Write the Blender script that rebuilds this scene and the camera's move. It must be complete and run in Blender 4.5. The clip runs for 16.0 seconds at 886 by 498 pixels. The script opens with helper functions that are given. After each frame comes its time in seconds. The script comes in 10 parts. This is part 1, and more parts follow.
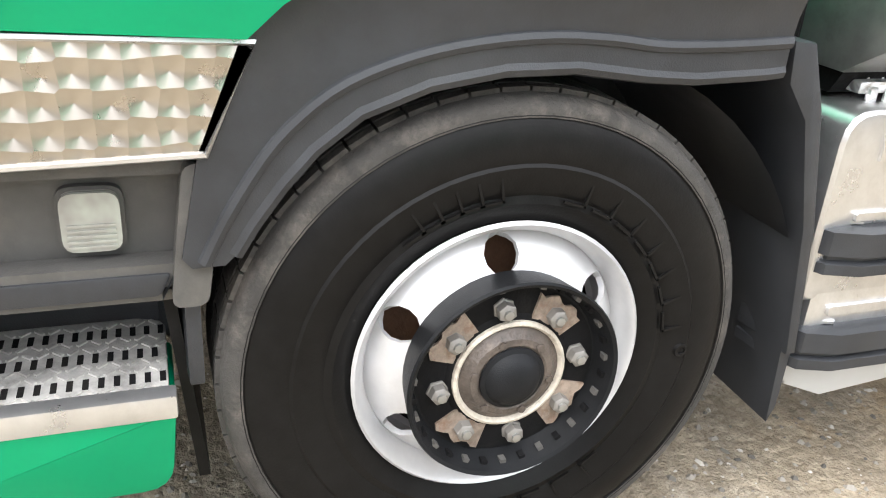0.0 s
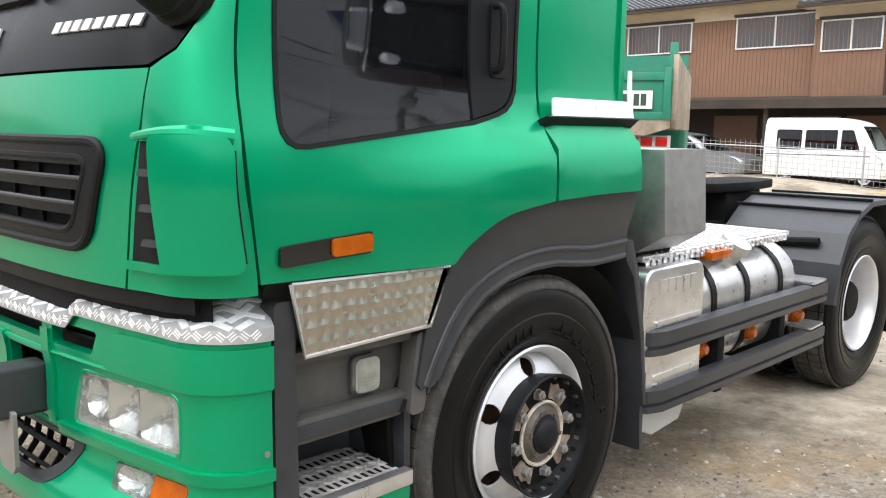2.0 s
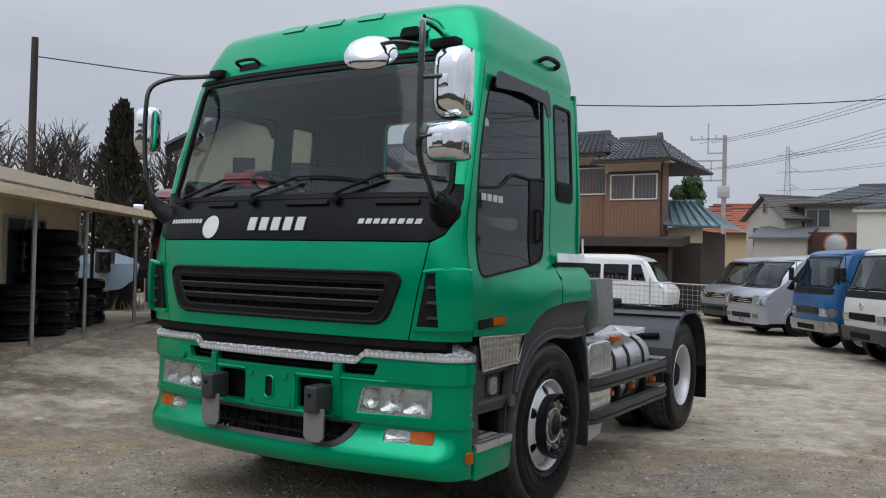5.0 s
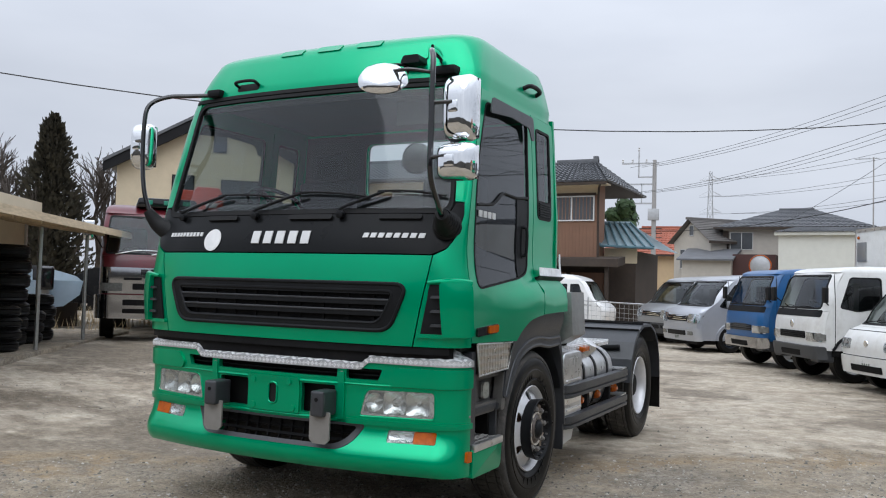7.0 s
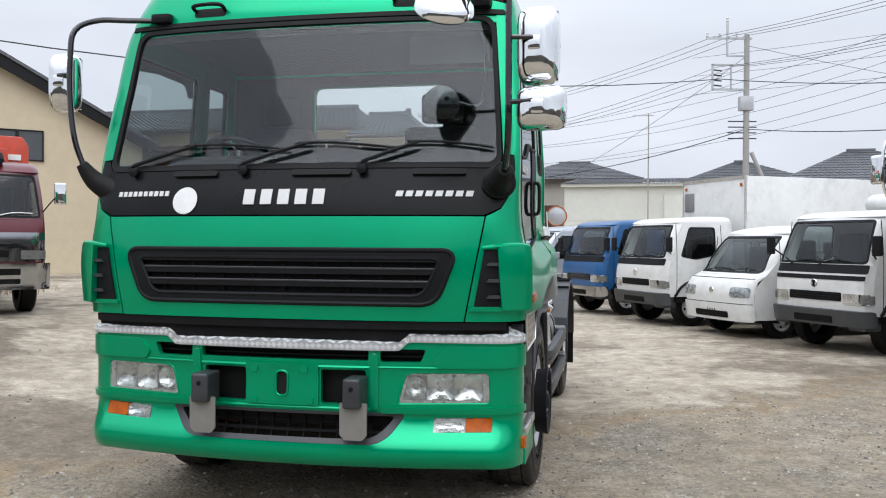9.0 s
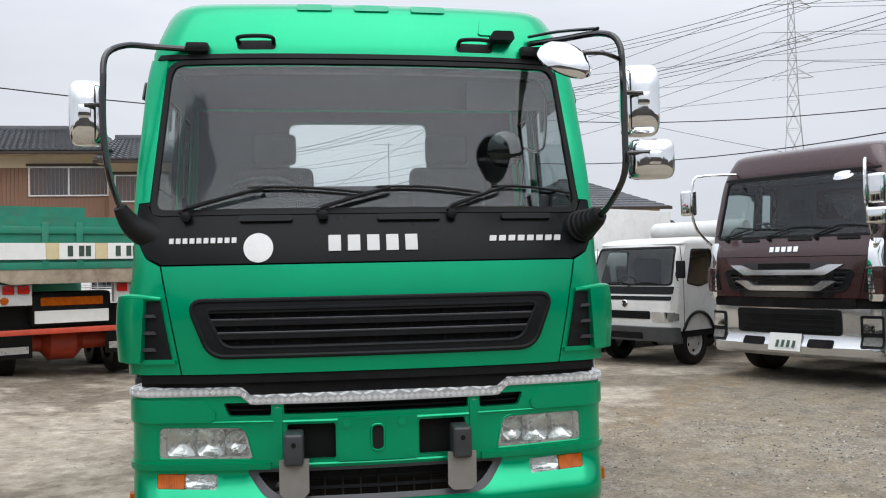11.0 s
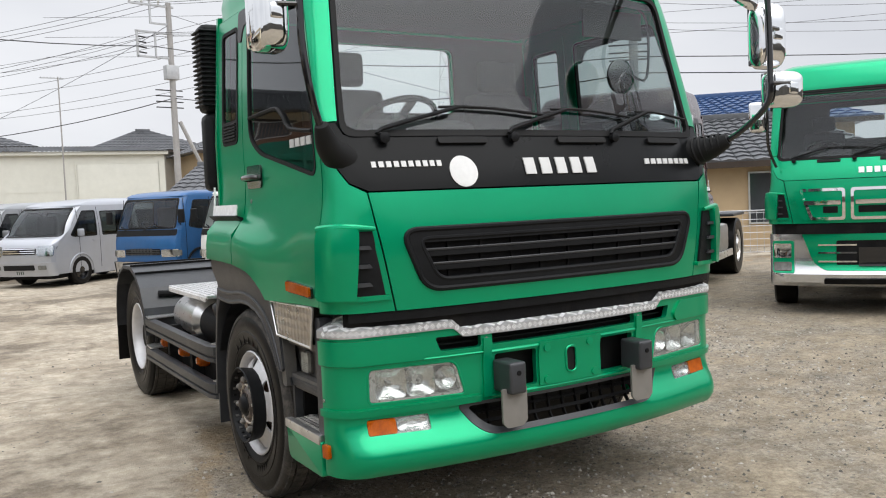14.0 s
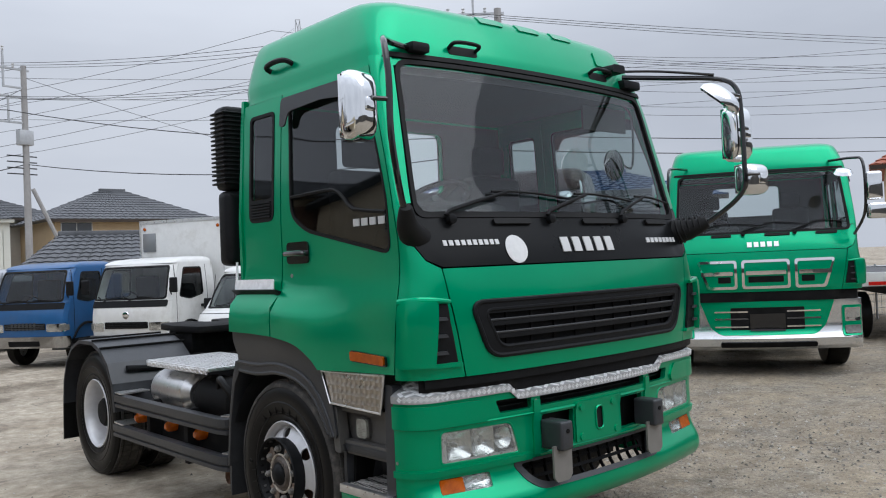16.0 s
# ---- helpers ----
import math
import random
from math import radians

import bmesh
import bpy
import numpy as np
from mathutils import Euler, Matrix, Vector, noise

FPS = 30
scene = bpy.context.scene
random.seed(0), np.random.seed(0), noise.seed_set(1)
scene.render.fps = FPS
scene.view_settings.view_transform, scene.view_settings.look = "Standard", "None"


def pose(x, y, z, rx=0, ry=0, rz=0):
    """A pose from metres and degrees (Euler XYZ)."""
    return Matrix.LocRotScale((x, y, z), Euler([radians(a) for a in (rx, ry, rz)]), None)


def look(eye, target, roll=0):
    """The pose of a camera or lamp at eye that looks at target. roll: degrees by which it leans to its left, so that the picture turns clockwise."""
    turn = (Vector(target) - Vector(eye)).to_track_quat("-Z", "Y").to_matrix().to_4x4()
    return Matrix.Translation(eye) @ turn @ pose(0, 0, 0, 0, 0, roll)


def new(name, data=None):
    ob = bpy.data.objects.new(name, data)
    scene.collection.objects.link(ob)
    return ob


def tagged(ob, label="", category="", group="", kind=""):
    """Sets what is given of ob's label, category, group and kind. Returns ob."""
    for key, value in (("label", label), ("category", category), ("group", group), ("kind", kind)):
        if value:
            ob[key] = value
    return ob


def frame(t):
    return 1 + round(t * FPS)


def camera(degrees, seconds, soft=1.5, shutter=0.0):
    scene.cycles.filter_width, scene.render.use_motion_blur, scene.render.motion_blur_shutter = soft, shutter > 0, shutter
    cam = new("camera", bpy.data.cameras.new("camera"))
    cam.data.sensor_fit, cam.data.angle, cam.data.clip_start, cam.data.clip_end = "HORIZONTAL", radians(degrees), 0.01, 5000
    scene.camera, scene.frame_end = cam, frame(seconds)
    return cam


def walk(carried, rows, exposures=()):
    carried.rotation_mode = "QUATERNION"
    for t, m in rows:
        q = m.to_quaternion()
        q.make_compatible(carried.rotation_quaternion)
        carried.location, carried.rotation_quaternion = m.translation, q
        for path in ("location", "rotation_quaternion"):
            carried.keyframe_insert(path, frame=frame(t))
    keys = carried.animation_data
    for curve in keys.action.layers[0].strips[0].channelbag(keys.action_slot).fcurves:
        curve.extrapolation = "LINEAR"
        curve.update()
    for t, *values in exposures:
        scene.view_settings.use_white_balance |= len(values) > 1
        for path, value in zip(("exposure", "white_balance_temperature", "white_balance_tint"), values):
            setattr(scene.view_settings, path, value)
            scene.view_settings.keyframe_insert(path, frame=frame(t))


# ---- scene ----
cam = camera(55.7, 16.0, soft=1.1)
PATH = [
    (0, (2.428, 0.816, 1.385), (0.726, 1.438, 0.538), 4.1),
    (0.5, (2.596, 0.619, 1.463), (0.92, 1.447, 0.752), 3.0),
    (1, (2.756, 0.223, 1.476), (1.085, 1.226, 1.027), 0.2),
    (1.5, (2.839, -0.265, 1.523), (1.275, 0.938, 1.197), -0.7),
    (2, (2.899, -0.755, 1.525), (1.5, 0.646, 1.242), 0.8),
    (2.5, (2.969, -1.282, 1.542), (1.674, 0.222, 1.297), 1.1),
    (3, (3.118, -1.791, 1.514), (1.857, -0.252, 1.31), 0.1),
    (3.5, (3.19, -2.286, 1.515), (2.012, -0.678, 1.352), 0.5),
    (4, (3.274, -2.747, 1.508), (2.146, -1.099, 1.39), 0.5),
    (4.5, (3.377, -3.197, 1.531), (2.281, -1.524, 1.501), 0.9),
    (5, (3.444, -3.623, 1.549), (2.396, -1.919, 1.582), 1.4),
    (5.2, (3.473, -3.75, 1.551), (2.442, -2.037, 1.599), 1.6),
    (7.5, (3.036, -4.11, 1.479), (2.183, -2.303, 1.565), 1.9),
    (8, (2.62, -3.989, 1.506), (1.857, -2.141, 1.58), 2.0),
    (8.5, (2.123, -4.0, 1.529), (1.537, -2.088, 1.53), 0.5),
    (8.7, (1.944, -3.983, 1.528), (1.432, -2.05, 1.509), 0.3),
    (10.8, (-0.05, -4.07, 1.609), (0.173, -2.083, 1.633), -0.7),
    (11, (-0.235, -4.082, 1.638), (0.04, -2.101, 1.676), -1.1),
    (11.5, (-0.695, -4.035, 1.634), (-0.348, -2.069, 1.757), -0.7),
    (12, (-1.15, -3.975, 1.654), (-0.621, -2.048, 1.723), -0.2),
    (12.5, (-1.547, -3.873, 1.605), (-0.839, -2.003, 1.556), -1.1),
    (13, (-1.923, -3.693, 1.62), (-1.117, -1.863, 1.574), -1.6),
    (13.5, (-2.34, -3.47, 1.642), (-1.393, -1.71, 1.571), -2.3),
    (14, (-2.666, -3.15, 1.615), (-1.631, -1.443, 1.496), -2.4),
    (14.5, (-3.015, -2.875, 1.615), (-1.878, -1.237, 1.457), -2.0),
    (15, (-3.29, -2.71, 1.641), (-2.048, -1.148, 1.511), -3.0),
    (15.5, (-3.466, -2.672, 1.653), (-2.171, -1.148, 1.636), -2.8),
    (16, (-3.702, -2.86, 1.681), (-2.374, -1.366, 1.715), -2.4),
]
walk(cam, [(t, look(eye, target, roll)) for t, eye, target, roll in PATH],
     exposures=((0.0, 1.75, 6450, 10), (0.7, 1.5, 6400, 10), (1.5, 1.05, 6400, 10), (2.5, 0.75, 6400, 10), (3.5, 0.45, 6250, 10), (4.2, 0.2, 6150, 10), (4.6, 0.08, 6100, 10), (5.0, -0.42, 5950, 10),
                (7.5, 0.05, 5950, 10), (8.5, 0.18, 6000, 10), (11.0, 0.05, 6200, 10), (12.0, -0.25, 6050, 10), (12.5, 0.35, 6450, 10), (13.0, 0.4, 6450, 10), (13.5, 0.22, 6450, 10), (15.0, 0.34, 6450, 10), (15.5, 0.15, 6300, 10), (16.0, -0.2, 5950, 10)))

# ---- sky and sun: an overcast winter day ----
SUN_UP, SUN_TURN = 57.6, 169.0
world = bpy.data.worlds.new("overcast_sky")
scene.world = world
world.use_nodes = True
wn, wl = world.node_tree.nodes, world.node_tree.links
wn.clear()
sky = wn.new("ShaderNodeTexSky")
sky.sky_type, sky.sun_disc = "NISHITA", False
sky.sun_elevation, sky.sun_rotation = radians(SUN_UP), radians(SUN_TURN)
sky.air_density, sky.dust_density = 1.0, 4.0
hsv = wn.new("ShaderNodeHueSaturation")
hsv.inputs["Saturation"].default_value, hsv.inputs["Value"].default_value = 0.2, 0.05
wl.new(sky.outputs[0], hsv.inputs["Color"])
tc = wn.new("ShaderNodeTexCoord")
mp = wn.new("ShaderNodeMapping")
mp.inputs["Scale"].default_value = (1.0, 1.0, 3.5)
wl.new(tc.outputs["Generated"], mp.inputs[0])
cl = wn.new("ShaderNodeTexNoise")
cl.inputs["Scale"].default_value, cl.inputs["Detail"].default_value = 1.6, 5.0
wl.new(mp.outputs[0], cl.inputs["Vector"])
cr = wn.new("ShaderNodeValToRGB")
cr.color_ramp.elements[0].position, cr.color_ramp.elements[0].color = 0.3, (0.67, 0.69, 0.74, 1)
cr.color_ramp.elements[1].position, cr.color_ramp.elements[1].color = 0.72, (0.90, 0.91, 0.94, 1)
wl.new(cl.outputs["Fac"], cr.inputs[0])
mx = wn.new("ShaderNodeMixRGB")
mx.inputs[0].default_value = 0.82
wl.new(hsv.outputs[0], mx.inputs[1])
wl.new(cr.outputs[0], mx.inputs[2])
# the cloud sheet is brighter overhead than at the horizon
sep = wn.new("ShaderNodeSeparateXYZ")
wl.new(tc.outputs["Generated"], sep.inputs[0])
up = wn.new("ShaderNodeMapRange")
up.inputs["From Min"].default_value, up.inputs["From Max"].default_value = 0.22, 0.9
up.inputs["To Min"].default_value, up.inputs["To Max"].default_value = 1.0, 2.4
wl.new(sep.outputs["Z"], up.inputs["Value"])
gain = wn.new("ShaderNodeVectorMath")
gain.operation = "SCALE"
wl.new(mx.outputs[0], gain.inputs[0])
wl.new(up.outputs[0], gain.inputs["Scale"])
bg = wn.new("ShaderNodeBackground")
bg.inputs["Strength"].default_value = 1.0
wl.new(gain.outputs[0], bg.inputs[0])
wo = wn.new("ShaderNodeOutputWorld")
wl.new(bg.outputs[0], wo.inputs[0])
sun = new("sun", bpy.data.lights.new("sun", "SUN"))
sun.data.energy, sun.data.angle, sun.data.color = 1.5, radians(70), (1.0, 0.97, 0.92)
sun.matrix_world = look((0.97, -5.0, 8.03), (0, 0, 0))

# ---- materials ----
def mat(name, color, rough=0.5, metal=0.0, var=0.15, scale=8.0, bump=0.0, bscale=60.0, coat=0.0, dirt=None, dirt_amt=0.0, spec=0.5, rvar=0.1, stretch=(1, 1, 1)):
    m = bpy.data.materials.new(name)
    m.use_nodes = True
    n, l = m.node_tree.nodes, m.node_tree.links
    b = n["Principled BSDF"]
    b.inputs["Metallic"].default_value = metal
    b.inputs["Specular IOR Level"].default_value = spec
    b.inputs["Coat Weight"].default_value = coat
    b.inputs["Coat Roughness"].default_value = 0.06
    co = n.new("ShaderNodeTexCoord")
    mpn = n.new("ShaderNodeMapping")
    mpn.inputs["Scale"].default_value = stretch
    l.new(co.outputs["Object"], mpn.inputs[0])
    n1 = n.new("ShaderNodeTexNoise")
    n1.inputs["Scale"].default_value, n1.inputs["Detail"].default_value = scale, 6.0
    n1.inputs["Roughness"].default_value = 0.6
    l.new(mpn.outputs[0], n1.inputs["Vector"])
    n2 = n.new("ShaderNodeTexNoise")
    n2.inputs["Scale"].default_value, n2.inputs["Detail"].default_value = scale * 0.13, 3.0
    l.new(mpn.outputs[0], n2.inputs["Vector"])
    add = n.new("ShaderNodeMath")
    add.operation = "ADD"
    l.new(n1.outputs["Fac"], add.inputs[0])
    l.new(n2.outputs["Fac"], add.inputs[1])
    rp = n.new("ShaderNodeValToRGB")
    lo = [max(0.0, c * (1 - var)) for c in color]
    hi = [min(1.0, c * (1 + var)) for c in color]
    rp.color_ramp.elements[0].position, rp.color_ramp.elements[0].color = 0.35, (*lo, 1)
    rp.color_ramp.elements[1].position, rp.color_ramp.elements[1].color = 0.65, (*hi, 1)
    half = n.new("ShaderNodeMath")
    half.operation = "MULTIPLY"
    half.inputs[1].default_value = 0.5
    l.new(add.outputs[0], half.inputs[0])
    l.new(half.outputs[0], rp.inputs[0])
    out = rp.outputs[0]
    if dirt:
        n3 = n.new("ShaderNodeTexNoise")
        n3.inputs["Scale"].default_value, n3.inputs["Detail"].default_value = scale * 0.45, 8.0
        n3.inputs["Roughness"].default_value = 0.7
        l.new(mpn.outputs[0], n3.inputs["Vector"])
        r3 = n.new("ShaderNodeValToRGB")
        r3.color_ramp.elements[0].position, r3.color_ramp.elements[0].color = 0.5, (0, 0, 0, 1)
        r3.color_ramp.elements[1].position, r3.color_ramp.elements[1].color = 0.72, (dirt_amt, dirt_amt, dirt_amt, 1)
        l.new(n3.outputs["Fac"], r3.inputs[0])
        mxn = n.new("ShaderNodeMixRGB")
        l.new(r3.outputs[0], mxn.inputs[0])
        l.new(out, mxn.inputs[1])
        mxn.inputs[2].default_value = (*dirt, 1)
        out = mxn.outputs[0]
    l.new(out, b.inputs["Base Color"])
    rr = n.new("ShaderNodeMapRange")
    rr.inputs["To Min"].default_value, rr.inputs["To Max"].default_value = max(0.02, rough - rvar), min(1.0, rough + rvar)
    l.new(n1.outputs["Fac"], rr.inputs["Value"])
    l.new(rr.outputs[0], b.inputs["Roughness"])
    if bump:
        nb = n.new("ShaderNodeTexNoise")
        nb.inputs["Scale"].default_value, nb.inputs["Detail"].default_value = bscale, 4.0
        l.new(mpn.outputs[0], nb.inputs["Vector"])
        bp = n.new("ShaderNodeBump")
        bp.inputs["Strength"].default_value, bp.inputs["Distance"].default_value = bump, 0.01
        l.new(nb.outputs["Fac"], bp.inputs["Height"])
        l.new(bp.outputs[0], b.inputs["Normal"])
    return m


def glass(name, tint=(0.75, 0.8, 0.8), clear=0.8, gloss=0.035, frost=0.0):
    """Thin tinted window glass: see-through with a mirror-like face."""
    m = bpy.data.materials.new(name)
    m.use_nodes = True
    n, l = m.node_tree.nodes, m.node_tree.links
    n.clear()
    tr = n.new("ShaderNodeBsdfTransparent")
    tr.inputs[0].default_value = (*[c * clear for c in tint], 1)
    gl = n.new("ShaderNodeBsdfGlossy")
    gl.inputs["Roughness"].default_value = 0.02
    gl.inputs[0].default_value = (0.95, 0.97, 1.0, 1)
    lw = n.new("ShaderNodeLayerWeight")
    pw = n.new("ShaderNodeMath")
    pw.operation = "POWER"
    pw.inputs[1].default_value = 4.0
    l.new(lw.outputs["Facing"], pw.inputs[0])
    fr = n.new("ShaderNodeMath")
    fr.operation = "MULTIPLY_ADD"
    fr.inputs[1].default_value, fr.inputs[2].default_value = 0.6, gloss
    l.new(pw.outputs[0], fr.inputs[0])
    mixs = n.new("ShaderNodeMixShader")
    l.new(fr.outputs[0], mixs.inputs[0])
    l.new(tr.outputs[0], mixs.inputs[1])
    l.new(gl.outputs[0], mixs.inputs[2])
    o = n.new("ShaderNodeOutputMaterial")
    out = mixs.outputs[0]
    if frost:
        df = n.new("ShaderNodeBsdfDiffuse")
        df.inputs[0].default_value = (0.75, 0.76, 0.74, 1)
        haze = n.new("ShaderNodeMixShader")
        haze.inputs[0].default_value = frost
        l.new(out, haze.inputs[1])
        l.new(df.outputs[0], haze.inputs[2])
        out = haze.outputs[0]
    l.new(out, o.inputs[0])
    return m


def lens_mat(name, color):
    m = bpy.data.materials.new(name)
    m.use_nodes = True
    b = m.node_tree.nodes["Principled BSDF"]
    b.inputs["Base Color"].default_value = (*color, 1)
    b.inputs["Roughness"].default_value = 0.12
    b.inputs["Specular IOR Level"].default_value = 0.3
    n, l = m.node_tree.nodes, m.node_tree.links
    co = n.new("ShaderNodeTexCoord")
    w = n.new("ShaderNodeTexWave")
    w.bands_direction = "X"
    w.inputs["Scale"].default_value = 40.0
    l.new(co.outputs["Object"], w.inputs["Vector"])
    bp = n.new("ShaderNodeBump")
    bp.inputs["Strength"].default_value, bp.inputs["Distance"].default_value = 0.25, 0.004
    nz = n.new("ShaderNodeTexNoise")
    nz.inputs["Scale"].default_value = 26.0
    l.new(co.outputs["Object"], nz.inputs["Vector"])
    rp = n.new("ShaderNodeMix")
    rp.data_type = "RGBA"
    rp.inputs[6].default_value = (color[0] * 0.55, color[1] * 0.45, color[2] * 0.5, 1)
    rp.inputs[7].default_value = (color[0] * 1.45, color[1] * 1.55, color[2] * 1.5, 1)
    l.new(nz.outputs["Fac"], rp.inputs[0])
    l.new(rp.outputs[2], b.inputs["Base Color"])
    l.new(w.outputs["Fac"], bp.inputs["Height"])
    l.new(bp.outputs[0], b.inputs["Normal"])
    return m


GREEN = mat("green_paint", (0.0, 0.345, 0.155), 0.3, 0.58, 0.05, 3.0, coat=0.5, bump=0.006, bscale=2.5, rvar=0.04, spec=0.1)
GREEN.node_tree.nodes["Principled BSDF"].inputs["Coat Roughness"].default_value = 0.12
BLACKPLASTIC = mat("black_plastic", (0.0095, 0.0100, 0.011), 0.45, 0, 0.25, 20, 0.12, 400, spec=0.14)
GREYPLASTIC = mat("grey_plastic", (0.030, 0.032, 0.036), 0.40, 0, 0.25, 14, 0.12, 300, dirt=(0.05, 0.048, 0.045), dirt_amt=0.3, spec=0.5)
STEPGREY = mat("weathered_grey_plastic", (0.085, 0.082, 0.077), 0.5, 0, 0.25, 12, 0.1, 250, dirt=(0.16, 0.145, 0.125), dirt_amt=0.5)
COWL = mat("satin_black_paint", (0.006, 0.0065, 0.007), 0.3, 0, 0.2, 5, spec=0.12)
GLOSSBLACK = mat("gloss_black", (0.008, 0.008, 0.009), 0.12, 0, 0.2, 5, coat=0.5)
RUBBER = mat("tyre_rubber", (0.0075, 0.0072, 0.007), 0.38, 0, 0.3, 30, 0.06, 200, spec=0.15)
TREAD = mat("dusty_tread", (0.045, 0.042, 0.038), 0.85, 0, 0.35, 24, 0.4, 160, dirt=(0.16, 0.14, 0.12), dirt_amt=0.7)
SEAL = mat("rubber_seal", (0.009, 0.009, 0.009), 0.6, 0, 0.2, 30, spec=0.2)
RIM = mat("silver_wheel_paint", (0.62, 0.62, 0.63), 0.38, 0.35, 0.1, 14, 0.03, 100, dirt=(0.35, 0.31, 0.27), dirt_amt=0.25)
# chrome base darkened: the dark reflections are put into its colour
DARKCHROME = mat("dark_reflection_chrome", (0.40, 0.405, 0.42), 0.10, 1.0, 0.06, 6, rvar=0.04)
# less metallic chrome whose own brightness stands in for mirrored sky
BRIGHTWORK = mat("bright_trim_chrome", (0.66, 0.67, 0.68), 0.16, 0.85, 0.05, 5, rvar=0.05)
CHROME = mat("chrome", (0.86, 0.87, 0.88), 0.05, 1.0, 0.03, 6, rvar=0.03)
ALU = mat("bright_aluminium", (0.72, 0.72, 0.72), 0.3, 0.9, 0.12, 18, 0.05, 120, dirt=(0.4, 0.38, 0.36), dirt_amt=0.3)
TOWSTEEL = mat("bare_flat_steel", (0.23, 0.218, 0.20), 0.55, 0.35, 0.12, 12, 0.05, 120)
STEEL = mat("dull_steel", (0.38, 0.38, 0.37), 0.42, 0.85, 0.2, 16, 0.08, 140, dirt=(0.2, 0.16, 0.12), dirt_amt=0.4)
RUST = mat("rusty_iron", (0.14, 0.075, 0.045), 0.8, 0.2, 0.45, 24, 0.4, 90)
PALEPAINT = mat("cream_flaked_paint", (0.55, 0.50, 0.42), 0.6, 0, 0.25, 50, 0.2, 120, dirt=(0.14, 0.09, 0.06), dirt_amt=0.8)
GREASE = mat("greasy_brown_iron", (0.085, 0.07, 0.06), 0.45, 0.2, 0.5, 40, 0.3, 120, dirt=(0.25, 0.2, 0.16), dirt_amt=0.5)
PATCH = mat("flaking_wheel_paint", (0.24, 0.19, 0.15), 0.7, 0.0, 0.5, 60, 0.3, 90, dirt=(0.16, 0.08, 0.045), dirt_amt=0.9)
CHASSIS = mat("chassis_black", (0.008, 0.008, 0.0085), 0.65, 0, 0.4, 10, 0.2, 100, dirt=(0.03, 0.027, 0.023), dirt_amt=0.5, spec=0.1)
LAMPSILVER = mat("lamp_silver", (0.72, 0.73, 0.73), 0.14, 1.0, 0.1, 20, 0.35, 40)
LAMPGREY = mat("lamp_grey", (0.50, 0.51, 0.50), 0.28, 0.6, 0.2, 20, 0.5, 28)
STEPPLATE = mat("worn_step_plate", (0.52, 0.505, 0.48), 0.5, 0.45, 0.3, 30, 0.08, 200, dirt=(0.10, 0.095, 0.085), dirt_amt=0.6)
# darker copy of TREADALU, so the lozenges' highlights come from colour contrast
PLATEALU = mat("tread_plate_ground", (0.43, 0.435, 0.44), 0.4, 0.4, 0.2, 24, 0.08, 200)
TREADALU = mat("bright_tread_plate", (0.88, 0.885, 0.89), 0.42, 0.2, 0.12, 30, 0.06, 200, dirt=(0.42, 0.41, 0.40), dirt_amt=0.4)
WHITE = mat("white_paint", (0.74, 0.74, 0.73), 0.35, 0, 0.05, 4, coat=0.3)
OFFWHITE = mat("off_white_lettering", (0.55, 0.55, 0.54), 0.4, 0, 0.05, 8)
ORANGE = lens_mat("orange_lens", (0.38, 0.078, 0.002))
RED = lens_mat("red_lens", (0.5, 0.015, 0.01))
SIDELENS = lens_mat("frosted_side_lens", (0.34, 0.34, 0.30))
CLEARLENS = lens_mat("frosted_lens", (0.15, 0.15, 0.14))
GLASS = glass("cab_glass", (0.78, 0.86, 0.84), 0.9, 0.044)
DARKGLASS = glass("tinted_glass", (0.55, 0.61, 0.61), 0.85, 0.06)
SMOKEGLASS = glass("smoked_glass", (0.30, 0.34, 0.34), 0.7, 0.045)
LAMPGLASS = glass("lamp_glass", (0.95, 0.96, 0.97), 0.95)
LAMPCOVER = glass("fluted_lamp_cover", (0.95, 0.96, 0.95), 0.95, 0.05, 0.045)
INTERIOR = mat("cab_trim_grey", (0.026, 0.027, 0.028), 0.75, 0, 0.15, 12, 0.1, 200, spec=0.2)
INTERIORLIGHT = mat("cab_lining", (0.055, 0.056, 0.055), 0.8, 0, 0.12, 12)
SEATCLOTH = mat("seat_cloth", (0.03, 0.03, 0.033), 0.9, 0, 0.25, 40, 0.2, 500)


